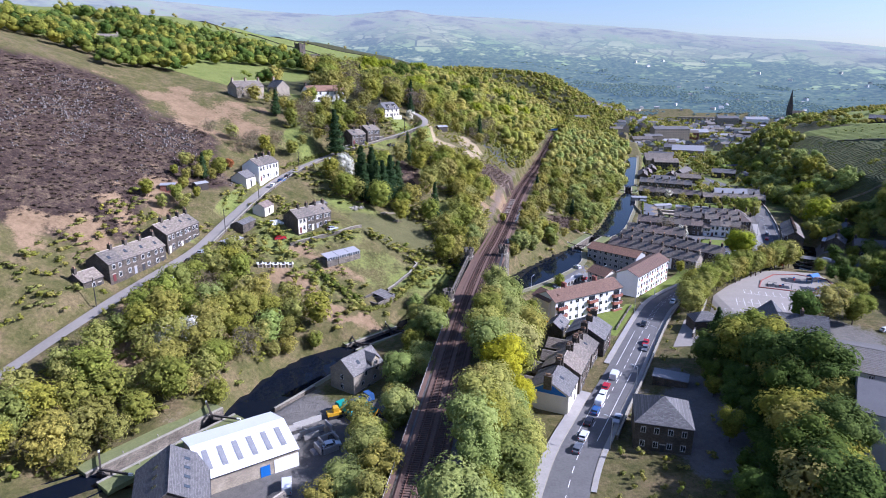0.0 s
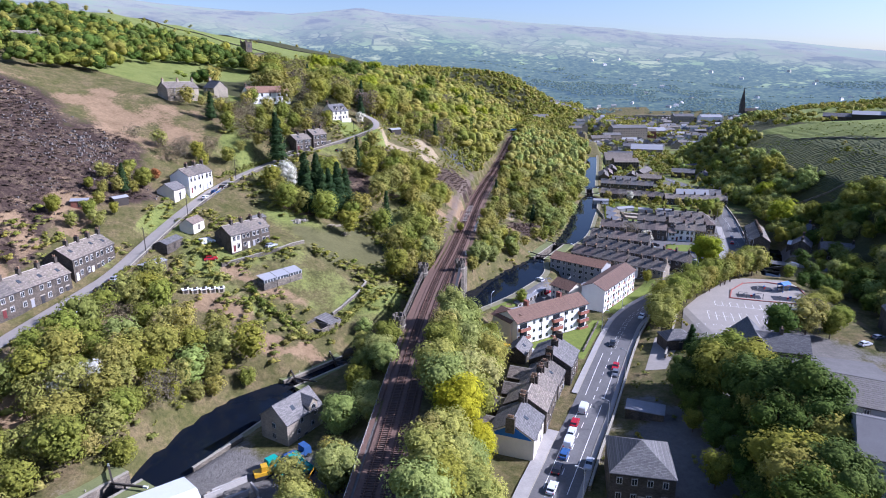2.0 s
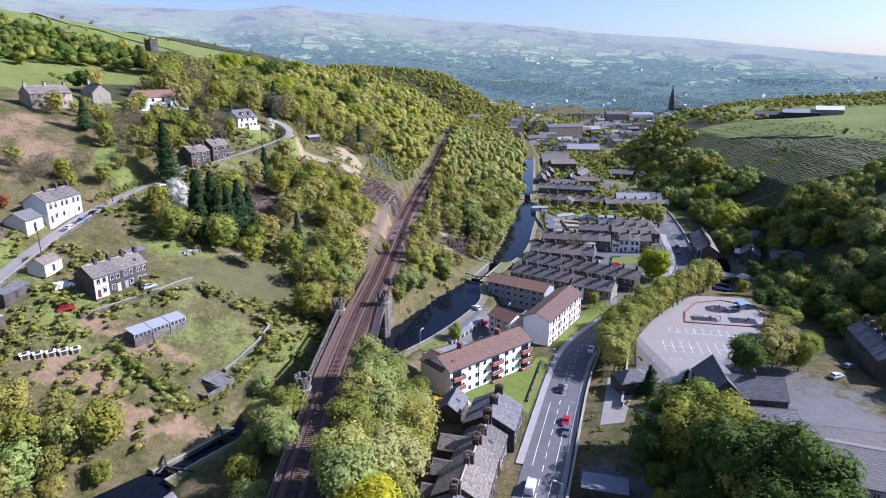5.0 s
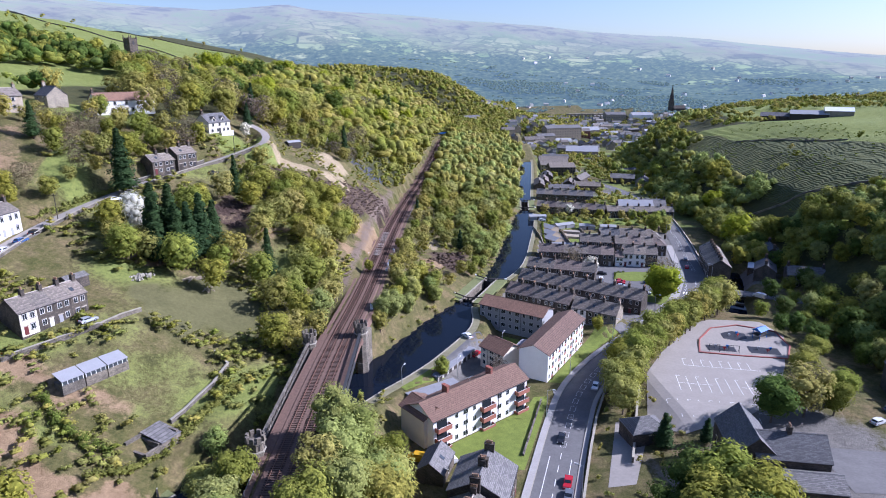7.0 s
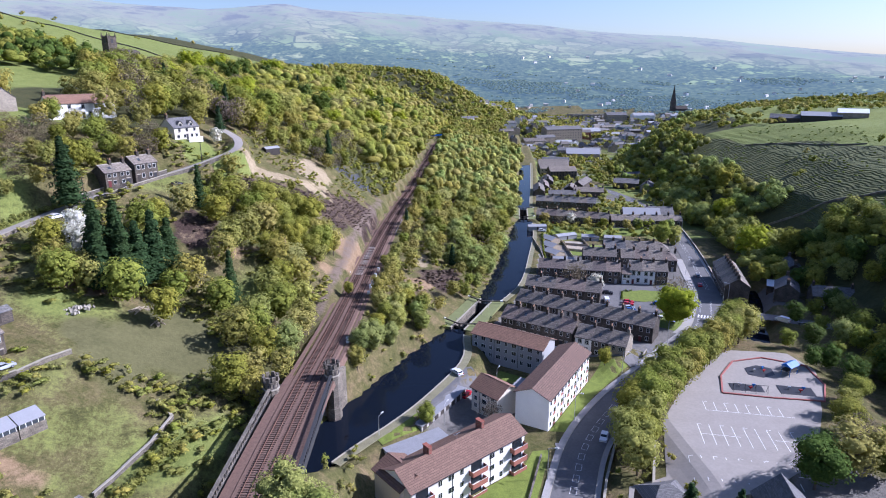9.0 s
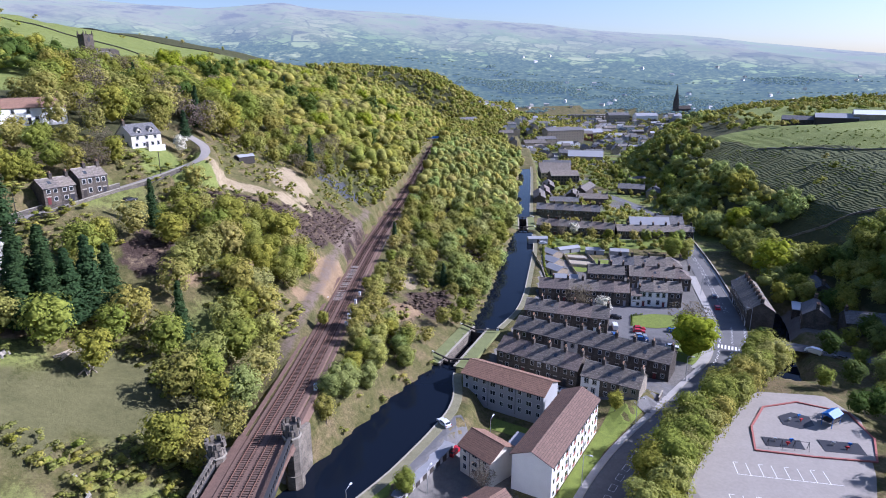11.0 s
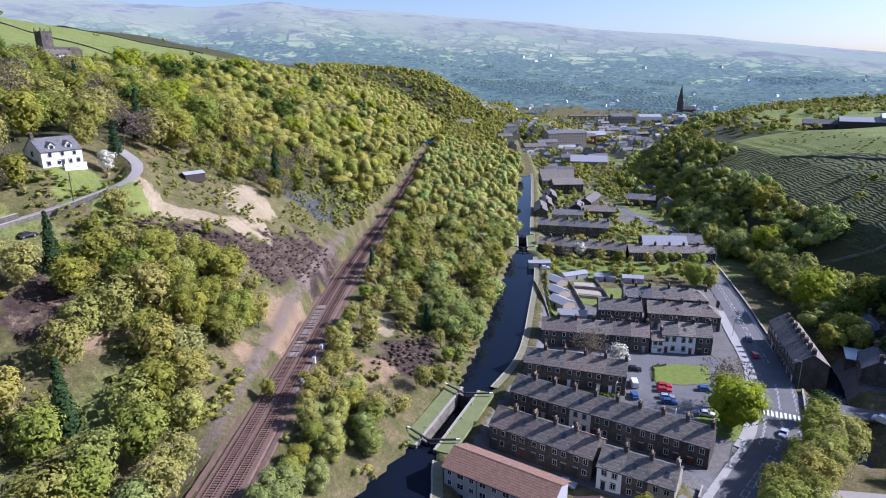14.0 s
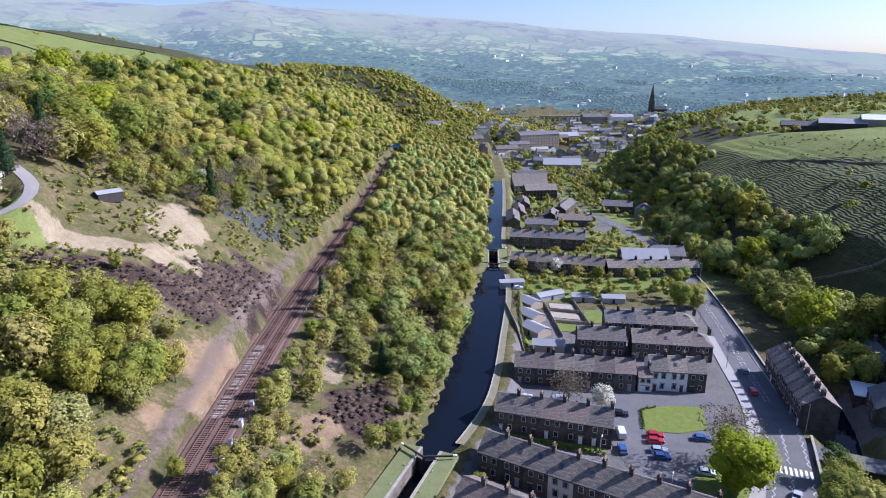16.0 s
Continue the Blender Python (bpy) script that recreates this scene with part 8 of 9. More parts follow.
TREE_KINDS = {  # kind, height, radius, sprays in a lobe, spray size, leaf material, label
    "broad": ("broad", 10, 4.2, 95, 0.42, LEAF_GREEN, "broadleaf tree in fresh green spring leaf"),
    "olive": ("olive", 9.5, 4.0, 80, 0.4, LEAF_OLIVE, "tree with thin yellow-olive budding leaf"),
    "willow": ("willow", 9, 4.3, 95, 0.38, LEAF_WILLOW, "silvery green willow with a dense soft crown"),
    "bright": ("round", 11, 6.0, 75, 0.42, LEAF_BRIGHT, "large round tree in bright yellow-green leaf"),
    "deep": ("broad", 11, 4.3, 100, 0.4, LEAF_DEEP_SHADE, "tall tree in deep green leaf darkened for shade"),
    "conifer": ("conifer", 13, 2.9, 75, 0.4, LEAF_DARK, "tall dark green conifer with a narrow crown"),
    "yellow": ("broad", 9, 3.6, 110, 0.36, LEAF_YELLOW, "tree covered in bright yellow blossom"),
    "blossom": ("olive", 8, 3.2, 75, 0.3, LEAF_WHITE, "tree in white spring blossom"),
    "bare": ("bare", 9.5, 4.2, 60, 0.3, LEAF_BROWN, "bare brown tree with fine twigs"),
    "copper": ("broad", 8, 3.2, 90, 0.36, LEAF_COPPER, "small tree in copper brown leaf"),
}
TREE_MESHES = {}


def tree_meshes(key, variant, fine=True):
    """Trunk and crown of one of four trees of a kind; the crown with fewer, larger sprays where it is not fine."""
    if (key, variant, fine) in TREE_MESHES:
        return TREE_MESHES[key, variant, fine]
    kind, h, r, count, size, mat, _ = TREE_KINDS[key]
    rng = np.random.default_rng(hash_of(key) + variant * 31)
    c, s = crown_lobes(rng, kind, h, r)
    sprays, _ = leaves(rng, c, s, int(count * (2.6 if fine else 1.7)), size * (0.62 if fine else 0.76), outward=0.8 if kind != "bare" else 0.3, lobes=len(c) if kind not in ("bare", "conifer") else 1)
    crown = spray_mesh("crown", sprays, mat, None if kind == "bare" else clumps(rng, c, s, 1 if fine else 0, 0.55 if kind == "olive" else 0.7))
    t = Shape()
    top = 0.9 if kind == "conifer" else 0.62
    bend = rng.normal(0, 0.02 * h, 2)
    pts = [Vector((bend[0] * k * k, bend[1] * k * k, h * top * k - (0.6 if k == 0 else 0))) for k in (0, 0.33, 0.66, 1)]
    w = h * 0.02 + 0.04
    for i in range(3):
        t.tube(pts[i], pts[i + 1], w * (1 - i * 0.27), w * (1 - (i + 1) * 0.27), 7)
    if kind != "conifer":
        for i in range(0, len(c), 2 if kind != "bare" else 1):
            a = pts[1].lerp(pts[3], 0.15 + 0.8 * i / len(c))
            e = Vector(c[i])
            mid = a.lerp(e, 0.5) + Vector((0, 0, -0.06 * h * 0.3))
            t.tube(a, mid, w * 0.5, w * 0.3, 5).tube(mid, e, w * 0.3, w * 0.1, 5)
            if kind in ("bare", "olive"):
                for j in range(3):
                    o = Vector(rng.normal(0, 1, 3)) * float(s[i][0]) * 0.7
                    t.tube(mid.lerp(e, 0.6), e + o, w * 0.13, w * 0.04, 4)
    TREE_MESHES[key, variant, fine] = (t.mesh("trunk", BARK), crown)
    return TREE_MESHES[key, variant, fine]


def hash_of(text):
    return sum(ord(ch) * (i + 3) for i, ch in enumerate(text))


def tree(key, x, y, size=1.0, z=None, wide=1.0, label="", group=""):
    """One tree, a thing with its trunk and crown."""
    rnd = random.Random(int(x * 91 + y * 57))
    trunk, crown = tree_meshes(key, rnd.randrange(4))
    z = gz(x, y) if z is None else z
    k = size * rnd.uniform(0.9, 1.1)
    t = thing("tree", pose(x, y, z - 0.1, 0, 0, rnd.uniform(0, 360)) @ Matrix.Diagonal((k * wide, k * wide, k, 1)), label or TREE_KINDS[key][6], "tree", group)
    part("trunk", trunk, BARK, t)
    part("crown", crown, None, t)
    return t


def open_ground(x, y, rail=7.5, canal=1.5, road=7.5, lane=3.6, house_gap=2.0):
    """True where nothing else stands."""
    ok = (RAIL.near(x, y)[0] > rail) | (y > 792)
    d, _, (w, _, _) = CANAL.near(x, y)
    ok &= d > w + np.where(w < 2.5, max(canal, 6.5), canal)
    d, _, (_, w, _) = ROAD.near(x, y)
    ok &= d > road
    ok &= LANE.near(x, y)[0] > lane
    ok &= SIDE_ROAD.near(x, y)[0] > 5
    d, _, (w, _, _) = RIVER.near(x, y)
    ok &= d > w + 0.5
    for hx, hy, yaw, a, b in FOOTPRINTS:
        c, s = math.cos(radians(yaw)), math.sin(radians(yaw))
        u, v = (x - hx) * c + (y - hy) * s, -(x - hx) * s + (y - hy) * c
        ok &= (np.abs(u) > a + house_gap) | (np.abs(v) > b + house_gap)
    return ok


def scattered(seed, box, n, inside=None, gap=3.0, **kw):
    """Up to n places in a box of the plan, at least gap apart, clear of all else."""
    rng = np.random.default_rng(seed)
    x, y = rng.uniform(box[0], box[1], n * 6), rng.uniform(box[2], box[3], n * 6)
    ok = open_ground(x, y, **kw)
    if inside is not None:
        ok &= inside(x, y)
    x, y = x[ok], y[ok]
    cells, keep = {}, []
    for i in range(len(x)):
        a, b = int(x[i] // gap), int(y[i] // gap)
        if any(math.hypot(x[i] - px, y[i] - py) < gap for da in (-1, 0, 1) for db in (-1, 0, 1) for px, py in cells.get((a + da, b + db), ())):
            continue
        cells.setdefault((a, b), []).append((x[i], y[i]))
        keep.append(i)
        if len(keep) >= n:
            break
    x, y = x[keep], y[keep]
    return x, y, ground(x, y)


def grove(seed, box, n, mix, inside=None, gap=4.0, size=(0.75, 1.15), group="", **kw):
    """Trees of mixed kinds, each a thing; mix: (kind, share) rows."""
    x, y, z = scattered(seed, box, n, inside, gap, **kw)
    rnd = random.Random(seed)
    for i in range(len(x)):
        key = rnd.choices([m[0] for m in mix], [m[1] for m in mix])[0]
        tree(key, float(x[i]), float(y[i]), rnd.uniform(*size), float(z[i]), rnd.uniform(0.9, 1.15), group=group)


def copse(seed, box, n, mix, inside=None, gap=4.0, size=(0.75, 1.15), label="", **kw):
    """Full trees past counting, joined kind by kind."""
    x, y, z = scattered(seed, box, n, inside, gap, **kw)
    rng = np.random.default_rng(seed)
    p = np.array([m[1] for m in mix])
    which = rng.choice(len(mix), len(x), p=p / p.sum())
    for j, (key, _) in enumerate(mix):
        here = np.where(which == j)[0]
        if not len(here):
            continue
        cos, tris, tones, n0 = [], [], [], 0
        for i in here:
            crown = tree_meshes(key, int(rng.integers(4)), False)[1]
            co, tri = np.empty(len(crown.vertices) * 3, np.float32), np.empty(len(crown.loops), np.int32)
            crown.vertices.foreach_get("co", co)
            crown.loops.foreach_get("vertex_index", tri)
            k, a = rng.uniform(*size), rng.uniform(0, 6.28)
            c, s = math.cos(a) * k, math.sin(a) * k
            cos.append(co.reshape(-1, 3) @ np.array([[c, s, 0], [-s, c, 0], [0, 0, k]]) + np.array([x[i], y[i], z[i] - 0.1]))
            tris.append(tri.reshape(-1, 3) + n0)
            n0 += len(cos[-1])
            tones.append(np.full(len(cos[-1]), rng.uniform()))
        me = spray_mesh("wood", np.zeros((0, 3, 3)), TREE_KINDS[key][5], (np.concatenate(cos), np.concatenate(tris)))
        me.attributes.new("tone", "FLOAT", "POINT").data.foreach_set("value", np.concatenate(tones).astype(np.float32))
        tagged(new("wood", me), label or TREE_KINDS[key][6], "woodland", kind="stuff")


def off_rail(x, y):
    d, s, _ = RAIL.near(x, y)
    return d * s


def off_canal(x, y):
    d, s, (w, _, _) = CANAL.near(x, y)
    return s * np.maximum(d - w, 0)


MIXED = [("broad", 5), ("olive", 5), ("willow", 1.5), ("bare", 0.7)]
SILVER = [("willow", 6), ("broad", 1.5), ("olive", 1)]
grove(1, (-12, 14, 60, 192), 62, SILVER, lambda x, y: (off_rail(x, y) < -7) & (off_rail(x, y) > -19) & (np.hypot(x - 1.5, y - 134) > 10.5), 4.2, (0.95, 1.35), "trees beside the railway", rail=7.0)
grove(2, (-42, -19, 70, 190), 34, [("willow", 5), ("broad", 2), ("olive", 2)], lambda x, y: (off_canal(x, y) < -2) & (x > np.where(y < 130, -33.5, -29)), 4.4, (0.7, 1.0), "trees beside the railway")
copse(3, (-135, -44, 70, 205), 270, MIXED, lambda x, y: (off_canal(x, y) > 4) & (LANE.near(x, y)[1] < 0) & (y < np.interp(x, [-135, -92, -82, -62, -44], [205, 192, 178, 174, 176])), 4.6, (0.75, 1.2), "wooded bank in spring leaf above the canal", lane=10)
copse(31, (-80, -24, 118, 205), 34, [("broad", 3), ("willow", 2), ("olive", 3)], lambda x, y: (off_canal(x, y) > 1) & (off_canal(x, y) < 9) & ((y < 172) | (x > -34)), 3.6, (0.45, 0.8), "spring woodland, trees by the canal", canal=1)
copse(4, (-40, -14, 236, 300), 26, [("willow", 4), ("broad", 3), ("olive", 3)], lambda x, y: (off_rail(x, y) < 24) & ((y < 276) | (off_rail(x, y) > 13)), 5.4, (0.85, 1.25), "spring woodland, trees along the railway")
copse(5, (-85, -30, 255, 320), 27, [("broad", 4), ("olive", 4), ("conifer", 0.4)], lambda x, y: (off_rail(x, y) > 24) & (LANE.near(x, y)[1] < 0) & (np.hypot((x + 79) / 16, (y - 300) / 17) > 1), 6.0, (0.85, 1.3), "spring woodland, hillside trees", lane=5)
copse(6, (-140, -72, 262, 345), 120, [("bare", 4), ("olive", 4), ("broad", 3)], lambda x, y: (LANE.near(x, y)[1] > 0) & (patches(x, y, MEADOW) < 0.2) & (patches(x, y, [(-142, 286, 30, 17, 8)]) < 0.3) & (y < 338), 5.0, (0.6, 0.95), "spring woodland, trees above the lane", lane=5)
copse(7, (-210, -45, 345, 470), 260, [("broad", 6), ("olive", 6), ("bright", 0.25), ("conifer", 0.3), ("bare", 2)], lambda x, y: (off_rail(x, y) > 62) & (off_rail(x, y) < 165) & (np.hypot(x + 66, y - 345) > 17) & (patches(x, y, MEADOW) < 0.2), 7.4, (1.05, 1.7), "spring woodland on the steep hillside", lane=6)
copse(71, (-60, 10, 398, 470), 60, [("broad", 5), ("olive", 5), ("bare", 1)], lambda x, y: (off_rail(x, y) > 26) & (off_rail(x, y) < 64) & (np.hypot((x + 30) / 16, (y - 375) / 28) > 1), 5.0, (0.6, 1.0), "spring woodland, hillside wood")
grove(8, (-48, -8, 302, 338), 17, [("broad", 4), ("olive", 4)], lambda x, y: np.hypot(x + 25, y - 322) < 13.5, 5.0, (0.9, 1.2), "clump of trees beside the railway")
grove(9, (-4, 22, 246, 300), 30, [("olive", 5), ("willow", 4), ("broad", 2)], lambda x, y: (off_rail(x, y) < -8) & (off_canal(x, y) > 3), 4.2, (0.6, 0.95), "trees between railway and canal")
copse(10, (0, 80, 352, 475), 60, [("willow", 5), ("olive", 4), ("broad", 2)], lambda x, y: (off_rail(x, y) < -8) & (off_canal(x, y) > 0.5) & (off_canal(x, y) < 16), 5.0, (0.8, 1.15), "spring woodland, trees along the canal", canal=0.3)
copse(11, (0, 80, 385, 475), 45, [("olive", 5), ("willow", 3), ("broad", 3), ("conifer", 0.3)], lambda x, y: (off_rail(x, y) < -9) & (off_canal(x, y) > 15), 5.4, (0.75, 1.15), "spring woodland, trees between railway and canal")
grove(12, (62, 128, 205, 298), 300, [("olive", 3), ("broad", 7)], lambda x, y: (ROAD.near(x, y)[1] < 0) & (ROAD.near(x, y)[0] < 12.8) & (x + 0.2 * y > 108), 3.6, (0.95, 1.25), "trees between road and car park", road=7.6)
grove(13, (48, 80, 96, 176), 34, [("deep", 4), ("broad", 3), ("olive", 0.6)], lambda x, y: np.abs(x - np.interp(y, [98, 120, 140, 176], [59, 64, 68, 68])) < 6, 4.8, (1.25, 1.6), "tall trees by the school", road=12)
grove(131, (40, 66, 96, 176), 26, [("deep", 5), ("broad", 1)], lambda x, y: np.abs(x - np.interp(y, [98, 120, 140, 176], [48, 53, 57, 58])) < 4.5, 4.2, (0.6, 0.9), "low trees by the school", road=12)
for kind, x, y, k, w in (("deep", 98, 207.5, 1.15, 1.25), ("olive", 107.5, 209.5, 1.4, 1.1), ("bare", 112.5, 216, 1.15, 1.1), ("broad", 115.5, 210, 1.0, 1.1), ("broad", 119, 228, 0.8, 1.2), ("olive", 125, 236, 0.75, 1.2), ("broad", 131, 243, 0.75, 1.2), ("broad", 122, 217, 0.9, 1.1)):
    tree(kind, x, y, k, wide=w, group="trees beside the car park")
copse(15, (128, 235, 190, 420), 150, [("broad", 5), ("willow", 5), ("deep", 2.5)], lambda x, y: ((y < 370) | (x < 194)) & (x > table(FOOT, y) - 8) & (x < table(FOOT, y) + 34), 5.0, (0.8, 1.15), "spring woodland, wood below the hill")
copse(16, (120, 165, 240, 322), 26, [("broad", 3), ("deep", 5)], lambda x, y: (ROAD.near(x, y)[1] < 0) & (np.hypot(x - 115, y - 258) > 18), 4.5, (0.55, 0.85), "spring woodland, trees along the river")
copse(17, (-62, -8, 292, 346), 18, [("broad", 5), ("olive", 5), ("willow", 1)], lambda x, y: (off_rail(x, y) > 13) & (off_rail(x, y) < 58) & (LANE.near(x, y)[1] < 0) & (patches(x, y, HEATH) < 0.4), 5.6, (0.5, 0.95), "spring woodland, young trees on the slope", lane=5)
copse(18, (2, 48, 292, 392), 52, [("olive", 5), ("willow", 3), ("broad", 1.5), ("bare", 0.6)], lambda x, y: (off_rail(x, y) < -9) & (off_canal(x, y) > 3) & (patches(x, y, HEATH) < 0.4) & (patches(x, y, [(20, 318, 8, 12, 30), (19, 350, 4, 8)]) < 0.5), 4.6, (0.5, 0.85), "spring woodland, young trees on the knoll")
grove(19, (-131, -116, 198, 246), 16, [("olive", 3), ("broad", 4)], None, 4.5, (0.4, 0.75), "trees above the lane", lane=6)
tree("copper", -119, 247, 0.55)
tree("conifer", 69, 201.5, 0.62, wide=1.7); tree("conifer", 79, 201, 0.45, wide=1.7)
copse(72, (-250, 20, 400, 760), 40, [("deep", 5), ("bright", 4), ("conifer", 1), ("bare", 3)], lambda x, y: (off_rail(x, y) > 28) & (off_rail(x, y) < 150) & (patches(x, y, MEADOW) < 0.2), 16, (1.15, 1.6), "spring woodland, standout trees in the hillside wood", lane=7)
copse(73, (150, 260, 330, 620), 30, [("willow", 5), ("broad", 4), ("bright", 1)], lambda x, y: (x > table(FOOT, y) - 10) & (x < table(FOOT, y) + 24), 9, (1.1, 1.6), "spring woodland, large trees at the foot of the hill")
# single trees that stand out
tree("bright", 110, 305.5, 1.2, wide=1.1, group="trees in the parking court")
tree("bare", 113.5, 316.0, 1.35, wide=1.15)
tree("broad", 147, 410, 1.05); tree("willow", 155, 414, 1.05); tree("olive", 150, 421, 0.95)
tree("bare", 83.5, 344.5, 1.05, wide=1.2); tree("blossom", 91.5, 341.0, 0.9); tree("blossom", 93.5, 341.5, 0.6)
tree("yellow", -1.5, 138.0, 1.3, wide=1.2); tree("yellow", 2.4, 131.5, 1.2, wide=1.15); tree("yellow", -0.6, 144.5, 1.15); tree("yellow", 3.4, 138.5, 1.0)
tree("willow", -2.5, 129.5, 1.1); tree("willow", 1.0, 125.5, 1.05)
for x, y, s in ((-67.5, 266, 1.6), (-63.4, 269, 1.75), (-60.5, 265, 1.45), (-56, 274, 1.6), (-53.0, 277.5, 1.45), (-65.5, 262.5, 1.4), (-58.5, 270, 1.5), (-86, 291, 1.5), (-118, 300, 0.9), (33, 352, 0.7), (-62, 366, 0.9), (-122, 230, 0.8)):
    tree("conifer", x, y, s, wide=1.4)
for x, y, s in ((-76, 274, 1.35), (-78.5, 279, 1.2), (-61, 357, 0.8), (-88, 137, 0.9), (-85, 143, 0.9), (-95, 139, 0.8), (112, 462, 0.9)):
    tree("blossom", x, y, s)
tree("broad", 19.5, 238.0, 0.6); tree("bare", 35.5, 240.5, 0.65); tree("broad", 74, 271, 0.5); tree("broad", 53.5, 311, 0.42); tree("copper", 69, 458, 0.9)
for x, y, k in ((97, 466, "olive"), (104, 458, "bare"), (119, 452, "olive"), (128, 449, "broad"), (141, 447, "olive"), (148, 449, "willow"), (160, 440, "broad"), (166, 446, "willow"), (118, 425, "olive")):
    tree(k, x, y, 0.72)
for x, y in ((-31, 348), (-30, 311), (-5, 300), (6, 330), (9, 345), (14, 366)):
    tree("broad", x, y, 0.45)


def hedge(points, wide, tall, label, mat=None, seed=0):
    """An uneven hedge along a line on the plan: leafy masses with sprays over them."""
    rng = np.random.default_rng(900 + seed)
    cs = []
    for (x0, y0), (x1, y1) in zip(points[:-1], points[1:]):
        n = max(2, int(math.hypot(x1 - x0, y1 - y0) / 0.8))
        k = np.arange(n) / n
        cs.append(np.stack([x0 + (x1 - x0) * k, y0 + (y1 - y0) * k], 1))
    c = np.concatenate(cs) + rng.normal(0, 0.22 * wide, (sum(map(len, cs)), 2))
    z = ground(c[:, 0], c[:, 1])
    hh = tall * rng.uniform(0.6, 1.25, len(c))
    centre = np.column_stack([c, z + hh * 0.5])
    radius = np.column_stack([wide * rng.uniform(0.5, 0.9, len(c)), wide * rng.uniform(0.5, 0.9, len(c)), hh * 0.6])
    q, _ = leaves(rng, centre, radius, 60, 0.22, 0.7)
    tagged(new("hedge", spray_mesh("hedge", q, mat or HEDGE, clumps(rng, centre, radius, 0, 0.75))), label, "hedge")


hedge([(-68, 201), (-62.3, 195), (-56, 192.4), (-50.5, 191.8)], 1.5, 2.2, "overgrown dark green hedge round the hillside garden", seed=1)
hedge([(-52, 184.5), (-47, 188.5), (-42, 197), (-38.7, 205), (-35.5, 212), (-31.5, 221)], 1.7, 1.8, "bright green overgrown hedge below the garden", SCRUB, seed=2)
hedge([(58, 297.5), (68, 290), (80, 281)], 0.5, 0.9, "narrow clipped hedge before a terrace", seed=3)
hedge([(66, 329.8), (74, 326.2), (86.4, 321)], 0.7, 1.1, "low green hedge behind a terrace", seed=4)
hedge([(99.6, 331.5), (102.8, 340.5), (108, 341.6)], 0.35, 0.7, "clipped hedge beside the small lawn", seed=5)
hedge([(80.3, 378), (81, 392), (83.5, 408), (87, 426)], 0.7, 1.3, "uneven hedge between gardens and towpath", seed=6)
hedge([(-104, 158), (-101, 172), (-99.8, 190)], 1.0, 1.2, "ragged green hedge below the lane", SCRUB, seed=7)
hedge([(-103, 270), (-96, 285), (-88, 298)], 1.3, 1.6, "ragged green hedge above the lane", SCRUB, seed=8)


# ---- woods and scrub that nobody could count ----
def woods(name, seed, box, n, mat, label, inside=None, gap=5.0, h=(6, 10), r=(2.6, 4.2), lobes=3, count=34, size=0.75, **kw):
    """Many crowns in one object."""
    x, y, z = scattered(seed, box, n, inside, gap, **kw)
    if not len(x):
        return
    rng = np.random.default_rng(seed + 500)
    m = len(x)
    hh, rr = rng.uniform(*h, m), rng.uniform(*r, m)
    cs, rs = [], []
    for i in range(lobes):
        a = rng.uniform(0, 6.28, m)
        k = 0.0 if lobes == 1 else 0.58
        w = 0.72 if lobes == 1 else rng.uniform(0.5, 0.8, m)
        cs.append(np.stack([x + np.cos(a) * rr * k, y + np.sin(a) * rr * k, z + hh * (0.45 + 0.3 * i / max(1, lobes - 1))], 1))
        rs.append(np.stack([rr * w, rr * w, hh * 0.42 * w], 1))
    cs, rs = np.concatenate(cs), np.concatenate(rs)
    k = int(count * (1.3 if lobes > 2 else 0.9))
    q, kept_ = leaves(rng, cs, rs, k, size * 0.74, outward=0.8, lobes=lobes)
    mass = clumps(rng, cs, rs, 1 if lobes > 3 else 0, 0.78)
    me = spray_mesh(name, q, mat, mass)
    tone = rng.uniform(0, 1, m)
    me.attributes.new("tone", "FLOAT", "POINT").data.foreach_set("value", np.concatenate([np.repeat(np.tile(np.repeat(tone, k), lobes)[kept_], 3), np.tile(np.repeat(tone, mass[0].shape[1]), lobes)]).astype(np.float32))
    tagged(new(name, me), label, "woodland" if "wood" in name else "scrub", kind="stuff")


